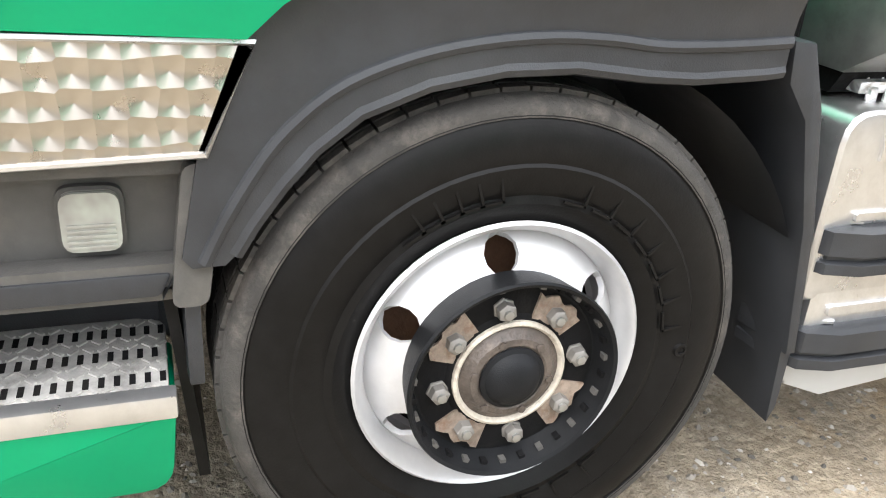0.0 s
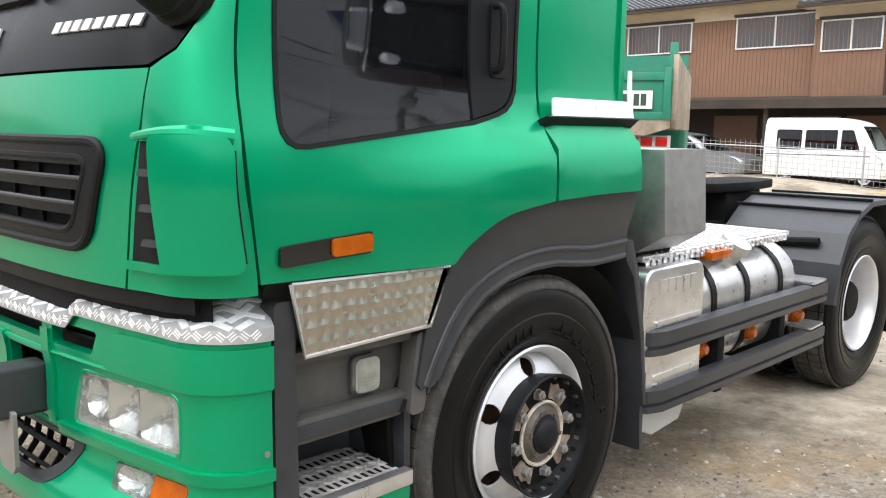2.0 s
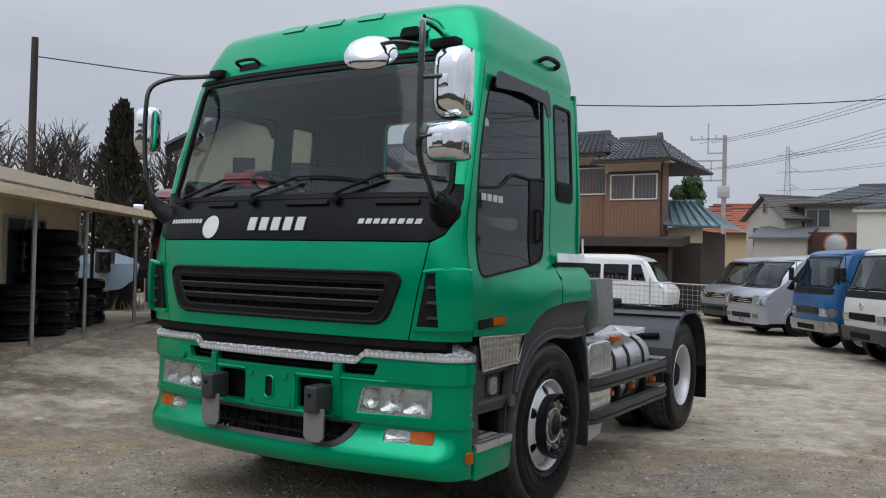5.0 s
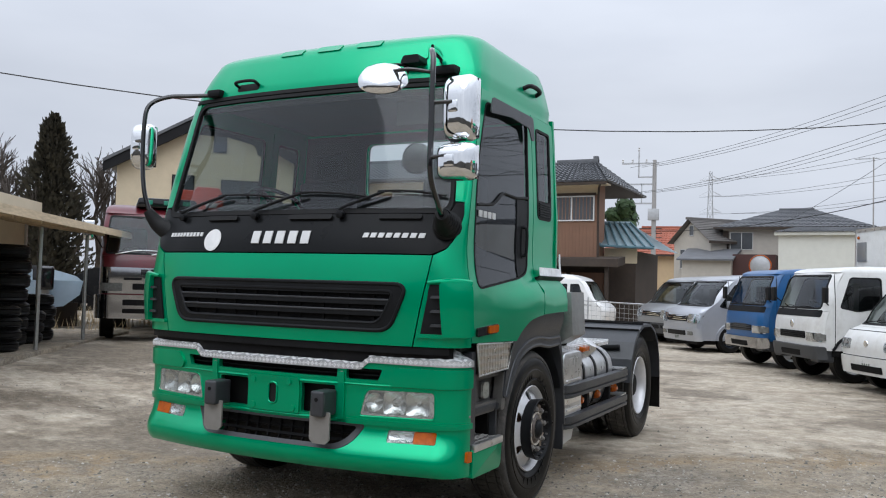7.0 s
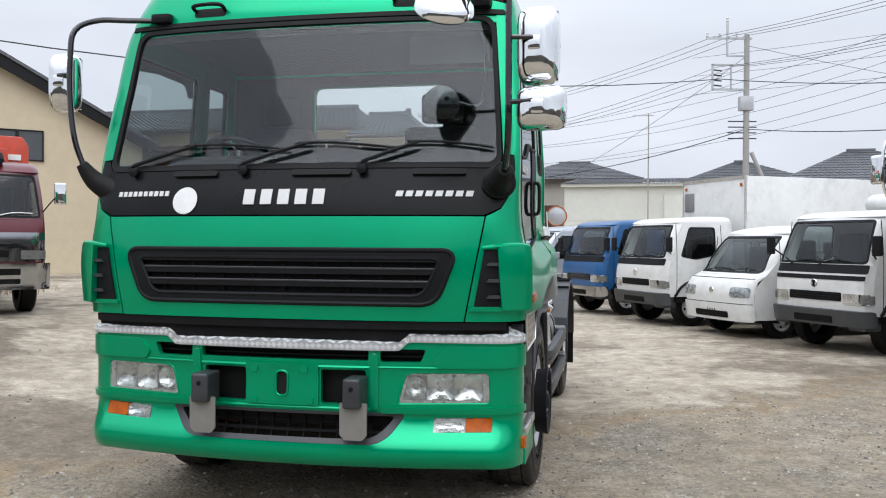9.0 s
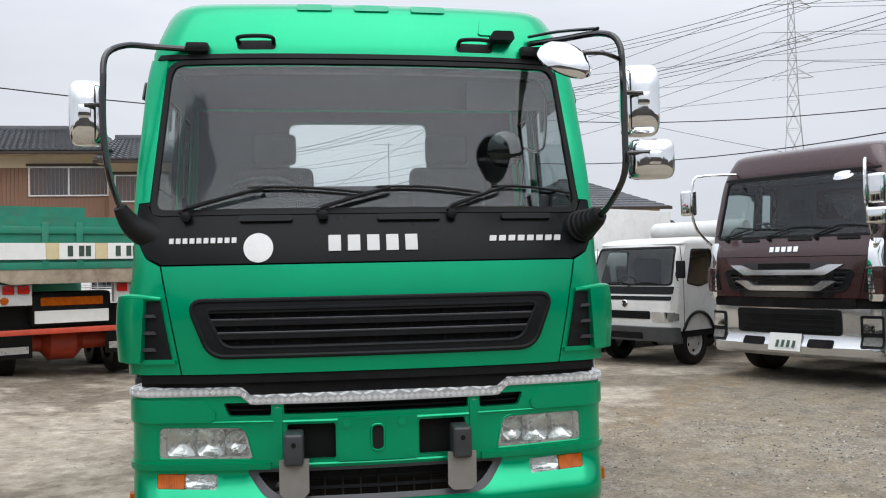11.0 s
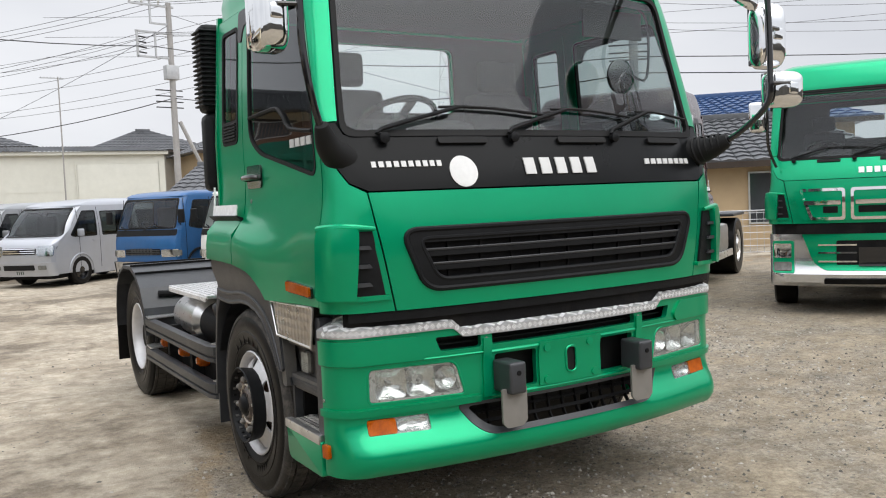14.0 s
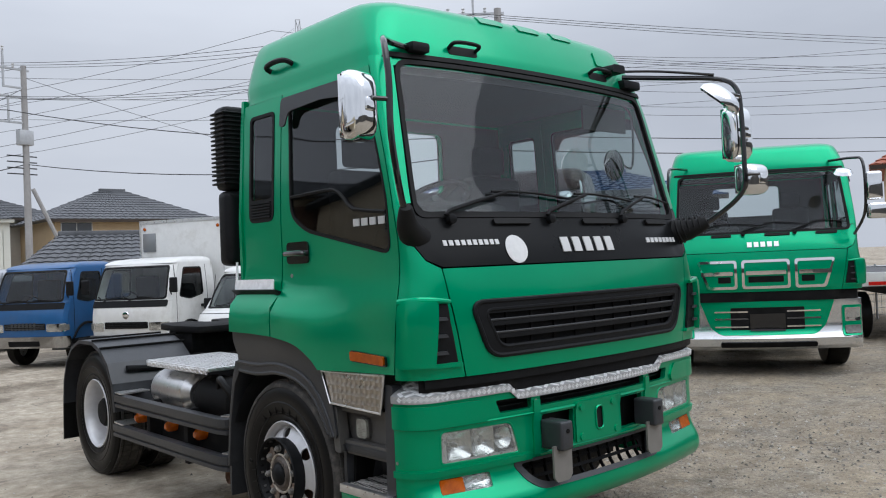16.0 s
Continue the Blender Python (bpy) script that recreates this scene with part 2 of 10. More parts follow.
def pattern(name, color, kind, scale, strength, rough, metal=0.9, var=0.12):
    """Aluminium sheet with a pressed or ground pattern."""
    m = mat(name, color, rough, metal, var, 14, dirt=(0.33, 0.3, 0.27), dirt_amt=0.25)
    n, l = m.node_tree.nodes, m.node_tree.links
    b = n["Principled BSDF"]
    co = n.new("ShaderNodeTexCoord")
    if kind == "swirl":
        v = n.new("ShaderNodeTexVoronoi")
        v.inputs["Scale"].default_value, v.inputs["Randomness"].default_value = scale, 0.22
        v.voronoi_dimensions = "2D"
        sx = n.new("ShaderNodeSeparateXYZ")
        l.new(co.outputs["Object"], sx.inputs[0])
        flat = n.new("ShaderNodeCombineXYZ")
        l.new(sx.outputs["Y"], flat.inputs[0])
        l.new(sx.outputs["Z"], flat.inputs[1])
        l.new(flat.outputs[0], v.inputs["Vector"])
        h = v.outputs["Distance"]
    else:
        w1 = n.new("ShaderNodeTexWave")
        w1.bands_direction = "DIAGONAL"
        w1.inputs["Scale"].default_value = scale
        l.new(co.outputs["Object"], w1.inputs["Vector"])
        mpn = n.new("ShaderNodeMapping")
        mpn.inputs["Rotation"].default_value = (0.3, 0.2, radians(90))
        l.new(co.outputs["Object"], mpn.inputs[0])
        w2 = n.new("ShaderNodeTexWave")
        w2.bands_direction = "DIAGONAL"
        w2.inputs["Scale"].default_value = scale
        l.new(mpn.outputs[0], w2.inputs["Vector"])
        mm = n.new("ShaderNodeMath")
        mm.operation = "MAXIMUM"
        l.new(w1.outputs["Fac"], mm.inputs[0])
        l.new(w2.outputs["Fac"], mm.inputs[1])
        h = mm.outputs[0]
    bp = n.new("ShaderNodeBump")
    bp.inputs["Strength"].default_value, bp.inputs["Distance"].default_value = strength, (0.014 if kind == "swirl" else 0.006)
    l.new(h, bp.inputs["Height"])
    l.new(bp.outputs[0], b.inputs["Normal"])
    return m


SWIRL = pattern("swirl_ground_stainless", (0.50, 0.455, 0.395), "swirl", 24.0, 0.85, 0.3, 0.95, 0.06)
CHECKER = pattern("chequer_plate", (0.78, 0.78, 0.78), "check", 14.0, 0.8, 0.34, 0.75)


# ---- mesh helpers ----
def part(name, bm, material, parent=None, label="", angle=35.0):
    bm.normal_update()
    me = bpy.data.meshes.new(name)
    bm.to_mesh(me)
    bm.free()
    for p in me.polygons:
        p.use_smooth = True
    me.set_sharp_from_angle(angle=radians(angle))
    me.materials.append(material)
    ob = new(name, me)
    if parent:
        ob.parent = parent
    if label:
        ob["label"] = label
    return ob


def thing(name, label, category, m=None, group="", kind=""):
    e = new(name)
    e.empty_display_size = 0.3
    if m is not None:
        e.matrix_world = m
    return tagged(e, label, category, group, kind)


def BM():
    return bmesh.new()


def add_box(bm, x0, x1, y0, y1, z0, z1, bevel=0.0, seg=2, m=None):
    vs = [bm.verts.new((x, y, z)) for x in (x0, x1) for y in (y0, y1) for z in (z0, z1)]
    fs = [bm.faces.new([vs[i] for i in q]) for q in ((0, 1, 3, 2), (4, 6, 7, 5), (0, 4, 5, 1), (2, 3, 7, 6), (0, 2, 6, 4), (1, 5, 7, 3))]
    if bevel:
        es = list({e for f in fs for e in f.edges})
        got = bmesh.ops.bevel(bm, geom=es, offset=bevel, segments=seg, affect="EDGES", profile=0.6)
        vs = list({v for f in got["faces"] for v in f.verts} | {v for v in vs if v.is_valid})
    if m is not None:
        bmesh.ops.transform(bm, matrix=m, verts=vs)
    return bm


def box(x0, x1, y0, y1, z0, z1, bevel=0.0, seg=2, m=None):
    return add_box(bmesh.new(), x0, x1, y0, y1, z0, z1, bevel, seg, m)


def frame_of(axis, p, q, d):
    """A 3D point from 2D (p, q) across an axis at depth d."""
    return {"x": (d, p, q), "y": (p, d, q), "z": (p, q, d)}[axis]


def add_prism(bm, poly, axis, a, b, bevel=0.0, seg=2):
    lo = [bm.verts.new(frame_of(axis, p, q, a)) for p, q in poly]
    hi = [bm.verts.new(frame_of(axis, p, q, b)) for p, q in poly]
    n = len(poly)
    fs = [bm.faces.new(lo), bm.faces.new(hi[::-1])]
    fs += [bm.faces.new((lo[i], hi[i], hi[(i + 1) % n], lo[(i + 1) % n])) for i in range(n)]
    bmesh.ops.recalc_face_normals(bm, faces=fs)
    if bevel:
        es = list({e for f in fs[:2] for e in f.edges})
        bmesh.ops.bevel(bm, geom=es, offset=bevel, segments=seg, affect="EDGES", profile=0.6)
    return bm


def prism(poly, axis, a, b, bevel=0.0, seg=2):
    return add_prism(bmesh.new(), poly, axis, a, b, bevel, seg)


def rpoly(pts, r, seg=4):
    """A polygon with rounded corners; r is one radius or one each."""
    out, n = [], len(pts)
    for i, p in enumerate(pts):
        p, a, b = Vector(p), Vector(pts[i - 1]), Vector(pts[(i + 1) % n])
        ri = r[i] if isinstance(r, (list, tuple)) else r
        if ri <= 0:
            out.append(tuple(p))
            continue
        u, v = (a - p), (b - p)
        d = min(ri, u.length * 0.48, v.length * 0.48)
        s, e = p + u.normalized() * d, p + v.normalized() * d
        for k in range(seg + 1):
            t = k / seg
            out.append(tuple(s * (1 - t) ** 2 + p * 2 * t * (1 - t) + e * t * t))
    return out


def add_tube(bm, pts, r, seg=8, smooth=4, caps=True):
    pts = [Vector(p) for p in pts]
    if smooth and len(pts) > 2:
        dense = []
        for i in range(len(pts) - 1):
            p0, p1, p2, p3 = pts[max(i - 1, 0)], pts[i], pts[i + 1], pts[min(i + 2, len(pts) - 1)]
            for k in range(smooth):
                t = k / smooth
                dense.append(0.5 * ((2 * p1) + (p2 - p0) * t + (2 * p0 - 5 * p1 + 4 * p2 - p3) * t * t + (3 * p1 - p0 - 3 * p2 + p3) * t ** 3))
        pts = dense + [pts[-1]]
    rings, side = [], None
    for i, p in enumerate(pts):
        d = (pts[min(i + 1, len(pts) - 1)] - pts[max(i - 1, 0)]).normalized()
        if side is None:
            side = d.orthogonal().normalized()
        side = (side - d * side.dot(d)).normalized()
        up = d.cross(side)
        rad = r(i / (len(pts) - 1)) if callable(r) else r
        rings.append([bm.verts.new(p + (side * math.cos(6.28318 * k / seg) + up * math.sin(6.28318 * k / seg)) * rad) for k in range(seg)])
    for a, b in zip(rings, rings[1:]):
        for k in range(seg):
            bm.faces.new((a[k], a[(k + 1) % seg], b[(k + 1) % seg], b[k]))
    if caps:
        bm.faces.new(rings[0][::-1])
        bm.faces.new(rings[-1])
    return bm


def tube(pts, r, seg=8, smooth=4):
    return add_tube(bmesh.new(), pts, r, seg, smooth)


def add_lathe(bm, profile, m, seg=48, closed=False):
    """Turns (radius, height) pairs round the z axis of the pose m."""
    rings = []
    for r, h in profile:
        if r < 1e-5:
            rings.append([bm.verts.new(m @ Vector((0, 0, h)))])
        else:
            rings.append([bm.verts.new(m @ Vector((r * math.cos(6.283185 * k / seg), r * math.sin(6.283185 * k / seg), h))) for k in range(seg)])
    pairs = list(zip(rings, rings[1:])) + ([(rings[-1], rings[0])] if closed else [])
    fs = []
    for a, b in pairs:
        for k in range(seg):
            q = [a[k % len(a)], a[(k + 1) % len(a)], b[(k + 1) % len(b)], b[k % len(b)]]
            q = list(dict.fromkeys(q))
            if len(q) > 2:
                fs.append(bm.faces.new(q))
    bmesh.ops.recalc_face_normals(bm, faces=fs)
    return bm


def lathe(profile, m=Matrix(), seg=48, closed=False):
    return add_lathe(bmesh.new(), profile, m, seg, closed)


def inside(p, poly):
    c, n = False, len(poly)
    for i in range(n):
        (x0, y0), (x1, y1) = poly[i], poly[i - 1]
        if (y0 > p[1]) != (y1 > p[1]) and p[0] < (x1 - x0) * (p[1] - y0) / (y1 - y0) + x0:
            c = not c
    return c


def dense_loop(poly, step):
    out = []
    for i, p in enumerate(poly):
        p, q = Vector(p), Vector(poly[(i + 1) % len(poly)])
        k = max(1, round((q - p).length / step))
        out += [tuple(p + (q - p) * j / k) for j in range(k)]
    return out


def add_skin(bm, surf, outer, holes=(), step=0.08, thick=0.015, off=0.0):
    """A panel with thickness on the surface surf(u, v, off), cut to an outline with holes; a pane of glass (thick 0) is one sheet."""
    loops = [dense_loop(outer, step)] + [dense_loop(h, step) for h in holes]
    pts, edges = [], []
    for lp in loops:
        k = len(pts)
        pts += [Vector(p) for p in lp]
        edges += [(k + i, k + (i + 1) % len(lp)) for i in range(len(lp))]
    us, vs = [p[0] for p in outer], [p[1] for p in outer]
    rim = np.array([tuple(p) for p in pts])
    u = min(us) + step * 0.5
    while u < max(us):
        v = min(vs) + step * 0.5
        while v < max(vs):
            if inside((u, v), outer) and not any(inside((u, v), h) for h in holes) and np.hypot(*(rim - (u, v)).T).min() > step * 0.45:
                pts.append(Vector((u, v)))
            v += step
        u += step
    from mathutils.geometry import delaunay_2d_cdt
    vo, _, fo, _, _, _ = delaunay_2d_cdt(pts, edges, [], 0, 1e-6)
    top = [bm.verts.new(surf(p[0], p[1], off)) for p in vo]
    low = [bm.verts.new(surf(p[0], p[1], off - thick)) for p in vo] if thick else []
    made, used = [], {}
    for f in fo:
        c = sum((vo[i] for i in f), Vector((0, 0))) / len(f)
        if inside(c, outer) and not any(inside(c, h) for h in holes):
            made.append(bm.faces.new([top[i] for i in f]))
            if thick:
                made.append(bm.faces.new([low[i] for i in reversed(f)]))
            for i in range(len(f)):
                e = (f[i], f[(i + 1) % len(f)])
                used[e] = used.get(e, 0) + 1
    for a, b in used:
        if thick and (b, a) not in used:
            made.append(bm.faces.new((top[b], top[a], low[a], low[b])))
    bmesh.ops.delete(bm, geom=[v for v in top + low if not v.link_faces], context="VERTS")
    bmesh.ops.recalc_face_normals(bm, faces=made)
    return bm


def skin(surf, outer, holes=(), step=0.08, thick=0.015, off=0.0):
    return add_skin(bmesh.new(), surf, outer, holes, step, thick, off)


def lerp(x, table):
    return float(np.interp(x, [a for a, _ in table], [b for _, b in table]))


def smooth_table(table):
    """A smooth curve through (x, y) pairs."""
    xs = np.array([a for a, _ in table], float)
    ys = np.array([b for _, b in table], float)
    sl = np.gradient(ys, xs)

    def f(x):
        x = min(max(x, xs[0]), xs[-1])
        i = min(int(np.searchsorted(xs, x, side="right")) - 1, len(xs) - 2)
        h = xs[i + 1] - xs[i]
        t = (x - xs[i]) / h
        return float((2 * t ** 3 - 3 * t ** 2 + 1) * ys[i] + (t ** 3 - 2 * t ** 2 + t) * h * sl[i] + (-2 * t ** 3 + 3 * t ** 2) * ys[i + 1] + (t ** 3 - t ** 2) * h * sl[i + 1])
    return f


def mirror(poly):
    return [(-a, b) for a, b in reversed(poly)]


# ---- tractor cab shape: nose towards -y, all in metres ----
def surface(base, flip=1.0):
    def s(u, v, off=0.0):
        p = Vector(base(u, v))
        if off:
            e = 0.004
            n = (Vector(base(u + e, v)) - Vector(base(u - e, v))).cross(Vector(base(u, v + e)) - Vector(base(u, v - e)))
            if n.length > 1e-12:
                p = p + n.normalized() * off * flip
        return p
    return s


NOSE = smooth_table([(0.9, 0.06), (1.15, 0.05), (1.5, 0.045), (1.74, 0.085), (1.92, 0.165), (2.3, 0.27), (2.74, 0.38), (2.86, 0.415), (3.0, 0.475), (3.06, 0.515), (3.10, 0.60), (3.125, 0.72), (3.2, 1.2)])
WIDE = smooth_table([(0.9, 1.205), (1.2, 1.225), (1.45, 1.225), (1.62, 1.197), (2.0, 1.19), (2.4, 1.17), (2.72, 1.145), (2.8, 1.13), (2.95, 1.09), (3.04, 1.06), (3.085, 1.03), (3.115, 0.97), (3.2, 0.75)])
CORNER_Y = smooth_table([(0.9, 0.32), (1.15, 0.31), (1.4, 0.28), (1.6, 0.275), (1.76, 0.282), (1.95, 0.31), (2.11, 0.345), (2.38, 0.42), (2.65, 0.50), (2.75, 0.535), (3.0, 0.70), (3.06, 0.76), (3.10, 0.83), (3.2, 1.2)])
BACK = 1.87
ARC = 0.32


def nose_base(a, z):
    w, s, x = WIDE(z), (1.0 if a >= 0 else -1.0), abs(a)
    x1 = w - 0.20
    bow = 0.055 * min(x, x1) ** 2 + 0.03 * min(x, x1) ** 6
    y = NOSE(z) + bow
    if x > x1:
        t = min((x - x1) / ARC, 1.3) * math.pi / 2
        x, y = x1 + 0.20 * math.sin(min(t, math.pi / 2)), y + (CORNER_Y(z) - y) * (1 - math.cos(min(t, math.pi / 2)) * 1.0)
    return (s * x, y, z)


def side_x(y, z):
    # the lower body stands proud of the upper along a line that falls towards the nose
    line = 1.36 + 0.15 * min(max((y - 0.35) / 1.0, 0.0), 1.0)
    k = min(max((y - 0.42) / 0.9, 0.0), 1.0)
    f = min(max((line + 0.05 - z) / 0.10, 0.0), 1.0)
    return WIDE(z) + 0.062 * k * k * (3 - 2 * k) * f * f * (3 - 2 * f) - 0.012 * k


front_s = surface(nose_base)


def side_s(sign):
    return surface(lambda y, z: (sign * side_x(y, z), y, z), sign)


def mir(pts):
    return [(-a, b) for a, b in pts]


def letters(parent, name, material, surf, u0, u1, v0, v1, n, off, slant=0.0, gap=0.3, thick=0.006):
    """A row of plain solid blocks in place of a maker's name."""
    w = (u1 - u0) / n
    for i in range(n):
        a, b = u0 + i * w, u0 + (i + 1 - gap) * w
        part(name, skin(surf, [(a, v0), (b, v0), (b + slant, v1), (a + slant, v1)], [], 0.05, thick, off), material, parent)


def wheel(parent, y, z, x_in, x_out, sign, radius, disc_depth, name="wheel", front=True):
    """A truck wheel: tyre with tread blocks, silver disc with hand holes, hub and nuts."""
    W = x_out - x_in
    m = Matrix.Translation((sign * x_in, y, z)) @ Matrix.Rotation(sign * math.pi / 2, 4, "Y")
    e = new(name)
    e.parent = parent
    R, r = radius, 0.276
    prof = [(r, W * 0.12), (r + 0.015, W * 0.04), (r + 0.06, 0.012), (R - 0.10, 0.0), (R - 0.04, 0.008), (R - 0.006, 0.03), (R, 0.06), (R, W - 0.06), (R - 0.006, W - 0.03), (R - 0.03, W - 0.010),
            (R - 0.036, W - 0.014), (R - 0.055, W - 0.004), (R - 0.10, W), (R - 0.112, W - 0.003), (R - 0.118, W + 0.001), (r + 0.085, W - 0.006), (r + 0.07, W - 0.013), (r + 0.055, W - 0.009), (r + 0.02, W - 0.03), (r, W * 0.84)]
    tyre = part("tyre", lathe(prof, m, 72), RUBBER, e, "black tyre with dusty worn shoulder", 28)
    bm = BM()
    for k in range(60):
        a = 6.283185 * k / 60
        for h0, h1 in ((0.05, W * 0.24), (W * 0.27, W * 0.49), (W * 0.52, W * 0.74), (W * 0.77, W - 0.045)):
            q = m @ Matrix.Rotation(a + (0.03 if h0 > W * 0.4 else 0), 4, "Z") @ Matrix.Translation((R + 0.004, 0, 0))
            add_box(bm, -0.008, 0.006, -R * 0.048, R * 0.048, h0, h1, m=q)
    tagged(part("tread", bm, TREAD, tyre), kind="stuff")
    if front:
        part("worn_shoulder", lathe([(R + 0.002, W - 0.07), (R + 0.003, W - 0.05), (R - 0.001, W - 0.030), (R - 0.010, W - 0.016), (R - 0.022, W - 0.010), (R - 0.034, W - 0.011)], m, 72), TREAD, tyre, "dusty worn tyre shoulder")
        # raised sidewall lettering as plain blocks
        for a0, n, da in ((100, 7, 10.5), (190, 5, 6.2), (-20, 6, 12.0)):
            for i in range(n):
                bm = BM()
                q = m @ Matrix.Rotation(radians(a0 + i * da), 4, "Z") @ Matrix.Translation((R - 0.155, 0, W - 0.004))
                for zz in (-0.024, 0.024):
                    add_box(bm, zz - 0.0025, zz + 0.0025, -0.026, 0.02, -0.004, 0.0022, m=q)
                add_box(bm, -0.026, 0.026, -0.026, -0.021, -0.004, 0.0022, m=q)
                part("sidewall_mark", bm, RUBBER, tyre)
        bm = lathe([(0.0, 0.003), (0.008, 0.003), (0.009, 0.008), (0.014, 0.008), (0.016, 0.0)], m @ Matrix.Rotation(radians(88), 4, "Z") @ Matrix.Translation((R - 0.13, 0, W - 0.004)), 14)
        part("sidewall_disc", bm, RUBBER, tyre)
    # rim with ten hand holes
    D = disc_depth
    rimprof = [(r + 0.012, W - 0.035), (r + 0.018, W - 0.022), (r + 0.012, W - 0.016), (r + 0.002, W - 0.022), (r - 0.012, W - 0.05), (r - 0.02, W - 0.10), (r - 0.028, W - max(D, 0.12)), (r - 0.04, W - max(D, 0.12) - 0.004)]
    part("rim", lathe(rimprof, m, 64), RIM, e, "silver painted steel rim")

    def disc_base(u, v):
        rr = math.hypot(u, v)
        if front:
            h = lerp(rr, [(0.0, W + 0.005), (0.15, W + 0.005), (0.175, W - 0.002), (0.195, W - 0.018), (0.225, W - 0.034), (0.252, W - 0.05), (0.266, W - 0.078)])
        else:
            h = lerp(rr, [(0.0, W - D), (0.15, W - D), (0.2, W - D + 0.03), (0.235, W - D + 0.05), (0.27, W - D + 0.01), (0.3, W - D - 0.06)])
        return m @ Vector((u, v, h))
    RO = 0.264 if front else 0.25
    ring = [(RO * math.cos(radians(k * 6)), RO * math.sin(radians(k * 6))) for k in range(60)]
    inner = [(0.05 * math.cos(radians(k * 15)), 0.05 * math.sin(radians(k * 15))) for k in range(24)]
    holes = []
    for k in range(10 if not front else 6):
        a = radians(k * (36 if not front else 60) + 4)
        hr = 0.225 if front else 0.208
        cx, cy = hr * math.cos(a), hr * math.sin(a)
        holes.append([(cx + 0.034 * math.cos(b * 0.5236) * 1.0, cy + 0.034 * math.sin(b * 0.5236)) for b in range(12)])
    part("disc", skin(surface(disc_base), ring, [inner] + holes, 0.03, 0.012), RIM, e, "silver painted steel disc with hand holes", 40)
    back = part("brake_drum", lathe([(0.0, W - D - 0.05), (0.235, W - D - 0.05), (0.24, W - D - 0.07), (0.24, -0.02), (0, -0.02)], m, 32), RUST, e, "rusty brown brake drum")
    hub = W + 0.03 if front else W - D
    if front:
        part("nut_ring", lathe([(0.150, hub - 0.04), (0.197, hub - 0.05), (0.204, hub - 0.01), (0.210, hub + 0.024), (0.207, hub + 0.03), (0.200, hub + 0.026), (0.192, hub - 0.005), (0.182, hub - 0.022), (0.150, hub - 0.024)], m, 60, True), BLACKPLASTIC, e, "black plastic nut guard ring")
        for k in range(30):
            q = m @ Matrix.Rotation(radians(k * 12), 4, "Z") @ Matrix.Translation((0.192, 0, hub + 0.002))
            part("ring_slot", box(-0.004, 0.004, -0.006, 0.006, -0.008, 0.008, m=q), CHASSIS if k % 2 else STEPGREY, e)
        part("hub_plate", lathe([(0.178, hub - 0.02), (0.125, hub - 0.018), (0.120, hub - 0.014), (0.112, hub - 0.012), (0.110, hub - 0.02)], m, 48), CHASSIS, e, "black painted hub flange")
        part("hub_collar", lathe([(0.114, hub - 0.016), (0.113, hub - 0.006), (0.107, hub - 0.003), (0.103, hub - 0.006), (0.100, hub - 0.014)], m, 48), PALEPAINT, e, "cream paint line round the hub")
        part("hub_seat", lathe([(0.104, hub - 0.014), (0.09, hub - 0.006), (0.082, hub + 0.004), (0.07, hub + 0.006), (0.06, hub + 0.0)], m, 48), GREASE, e, "greasy brown hub seat")
        for k in range(6):
            q = m @ Matrix.Rotation(radians(k * 60 + 20), 4, "Z") @ Matrix.Translation((0.078, 0, hub + 0.004))
            part("cap_bolt", lathe([(0.008, 0), (0.008, 0.006), (0, 0.007)], q, 6), GREASE, e)
        part("hub_cap", lathe([(0.068, hub - 0.004), (0.064, hub + 0.008), (0.056, hub + 0.011), (0.050, hub + 0.020), (0.036, hub + 0.030), (0.018, hub + 0.035), (0.0, hub + 0.036)], m, 40), BLACKPLASTIC, e, "greasy black hub cap")
        for k in range(8):
            q = m @ Matrix.Rotation(radians(k * 45 + 9), 4, "Z") @ Matrix.Translation((0.140, 0, hub - 0.02))
            bm = lathe([(0.022, 0.0), (0.022, 0.005), (0.0185, 0.007), (0.0185, 0.024), (0.014, 0.027), (0.0, 0.028)], q, 6)
            nut = part("wheel_nut", bm, TOWSTEEL, e, "worn steel wheel nut")
            part("stud", lathe([(0.009, 0.026), (0.009, 0.033), (0.0, 0.035)], q, 8), STEEL, nut)
            if k % 2:
                q2 = m @ Matrix.Rotation(radians(k * 45 + 9), 4, "Z")
                arc = [(0.118 + 0.003 * math.sin(i * 2.1), radians(-19 + i * 4.2)) for i in range(10)] + [(0.170 + 0.006 * math.sin(i * 1.7 + k), radians(19 - i * 4.2)) for i in range(10)]
                bm = prism([(r0 * math.cos(a0), r0 * math.sin(a0)) for r0, a0 in arc], "z", hub - 0.022, hub - 0.0135)
                bmesh.ops.transform(bm, matrix=q2, verts=bm.verts[:])
                part("rust_pad", bm, PATCH, e, "flaking cream paint over rust")
    else:
        part("hub_cap", lathe([(0.16, hub), (0.14, hub + 0.03), (0.12, hub + 0.11), (0.10, hub + 0.13), (0, hub + 0.135)], m, 32), CHASSIS, e)
        for k in range(8):
            q = m @ Matrix.Rotation(radians(k * 45), 4, "Z") @ Matrix.Translation((0.138, 0, hub))
            part("wheel_nut", lathe([(0.022, 0.0), (0.02, 0.03), (0.0, 0.045)], q, 6), STEEL, e)
    return e


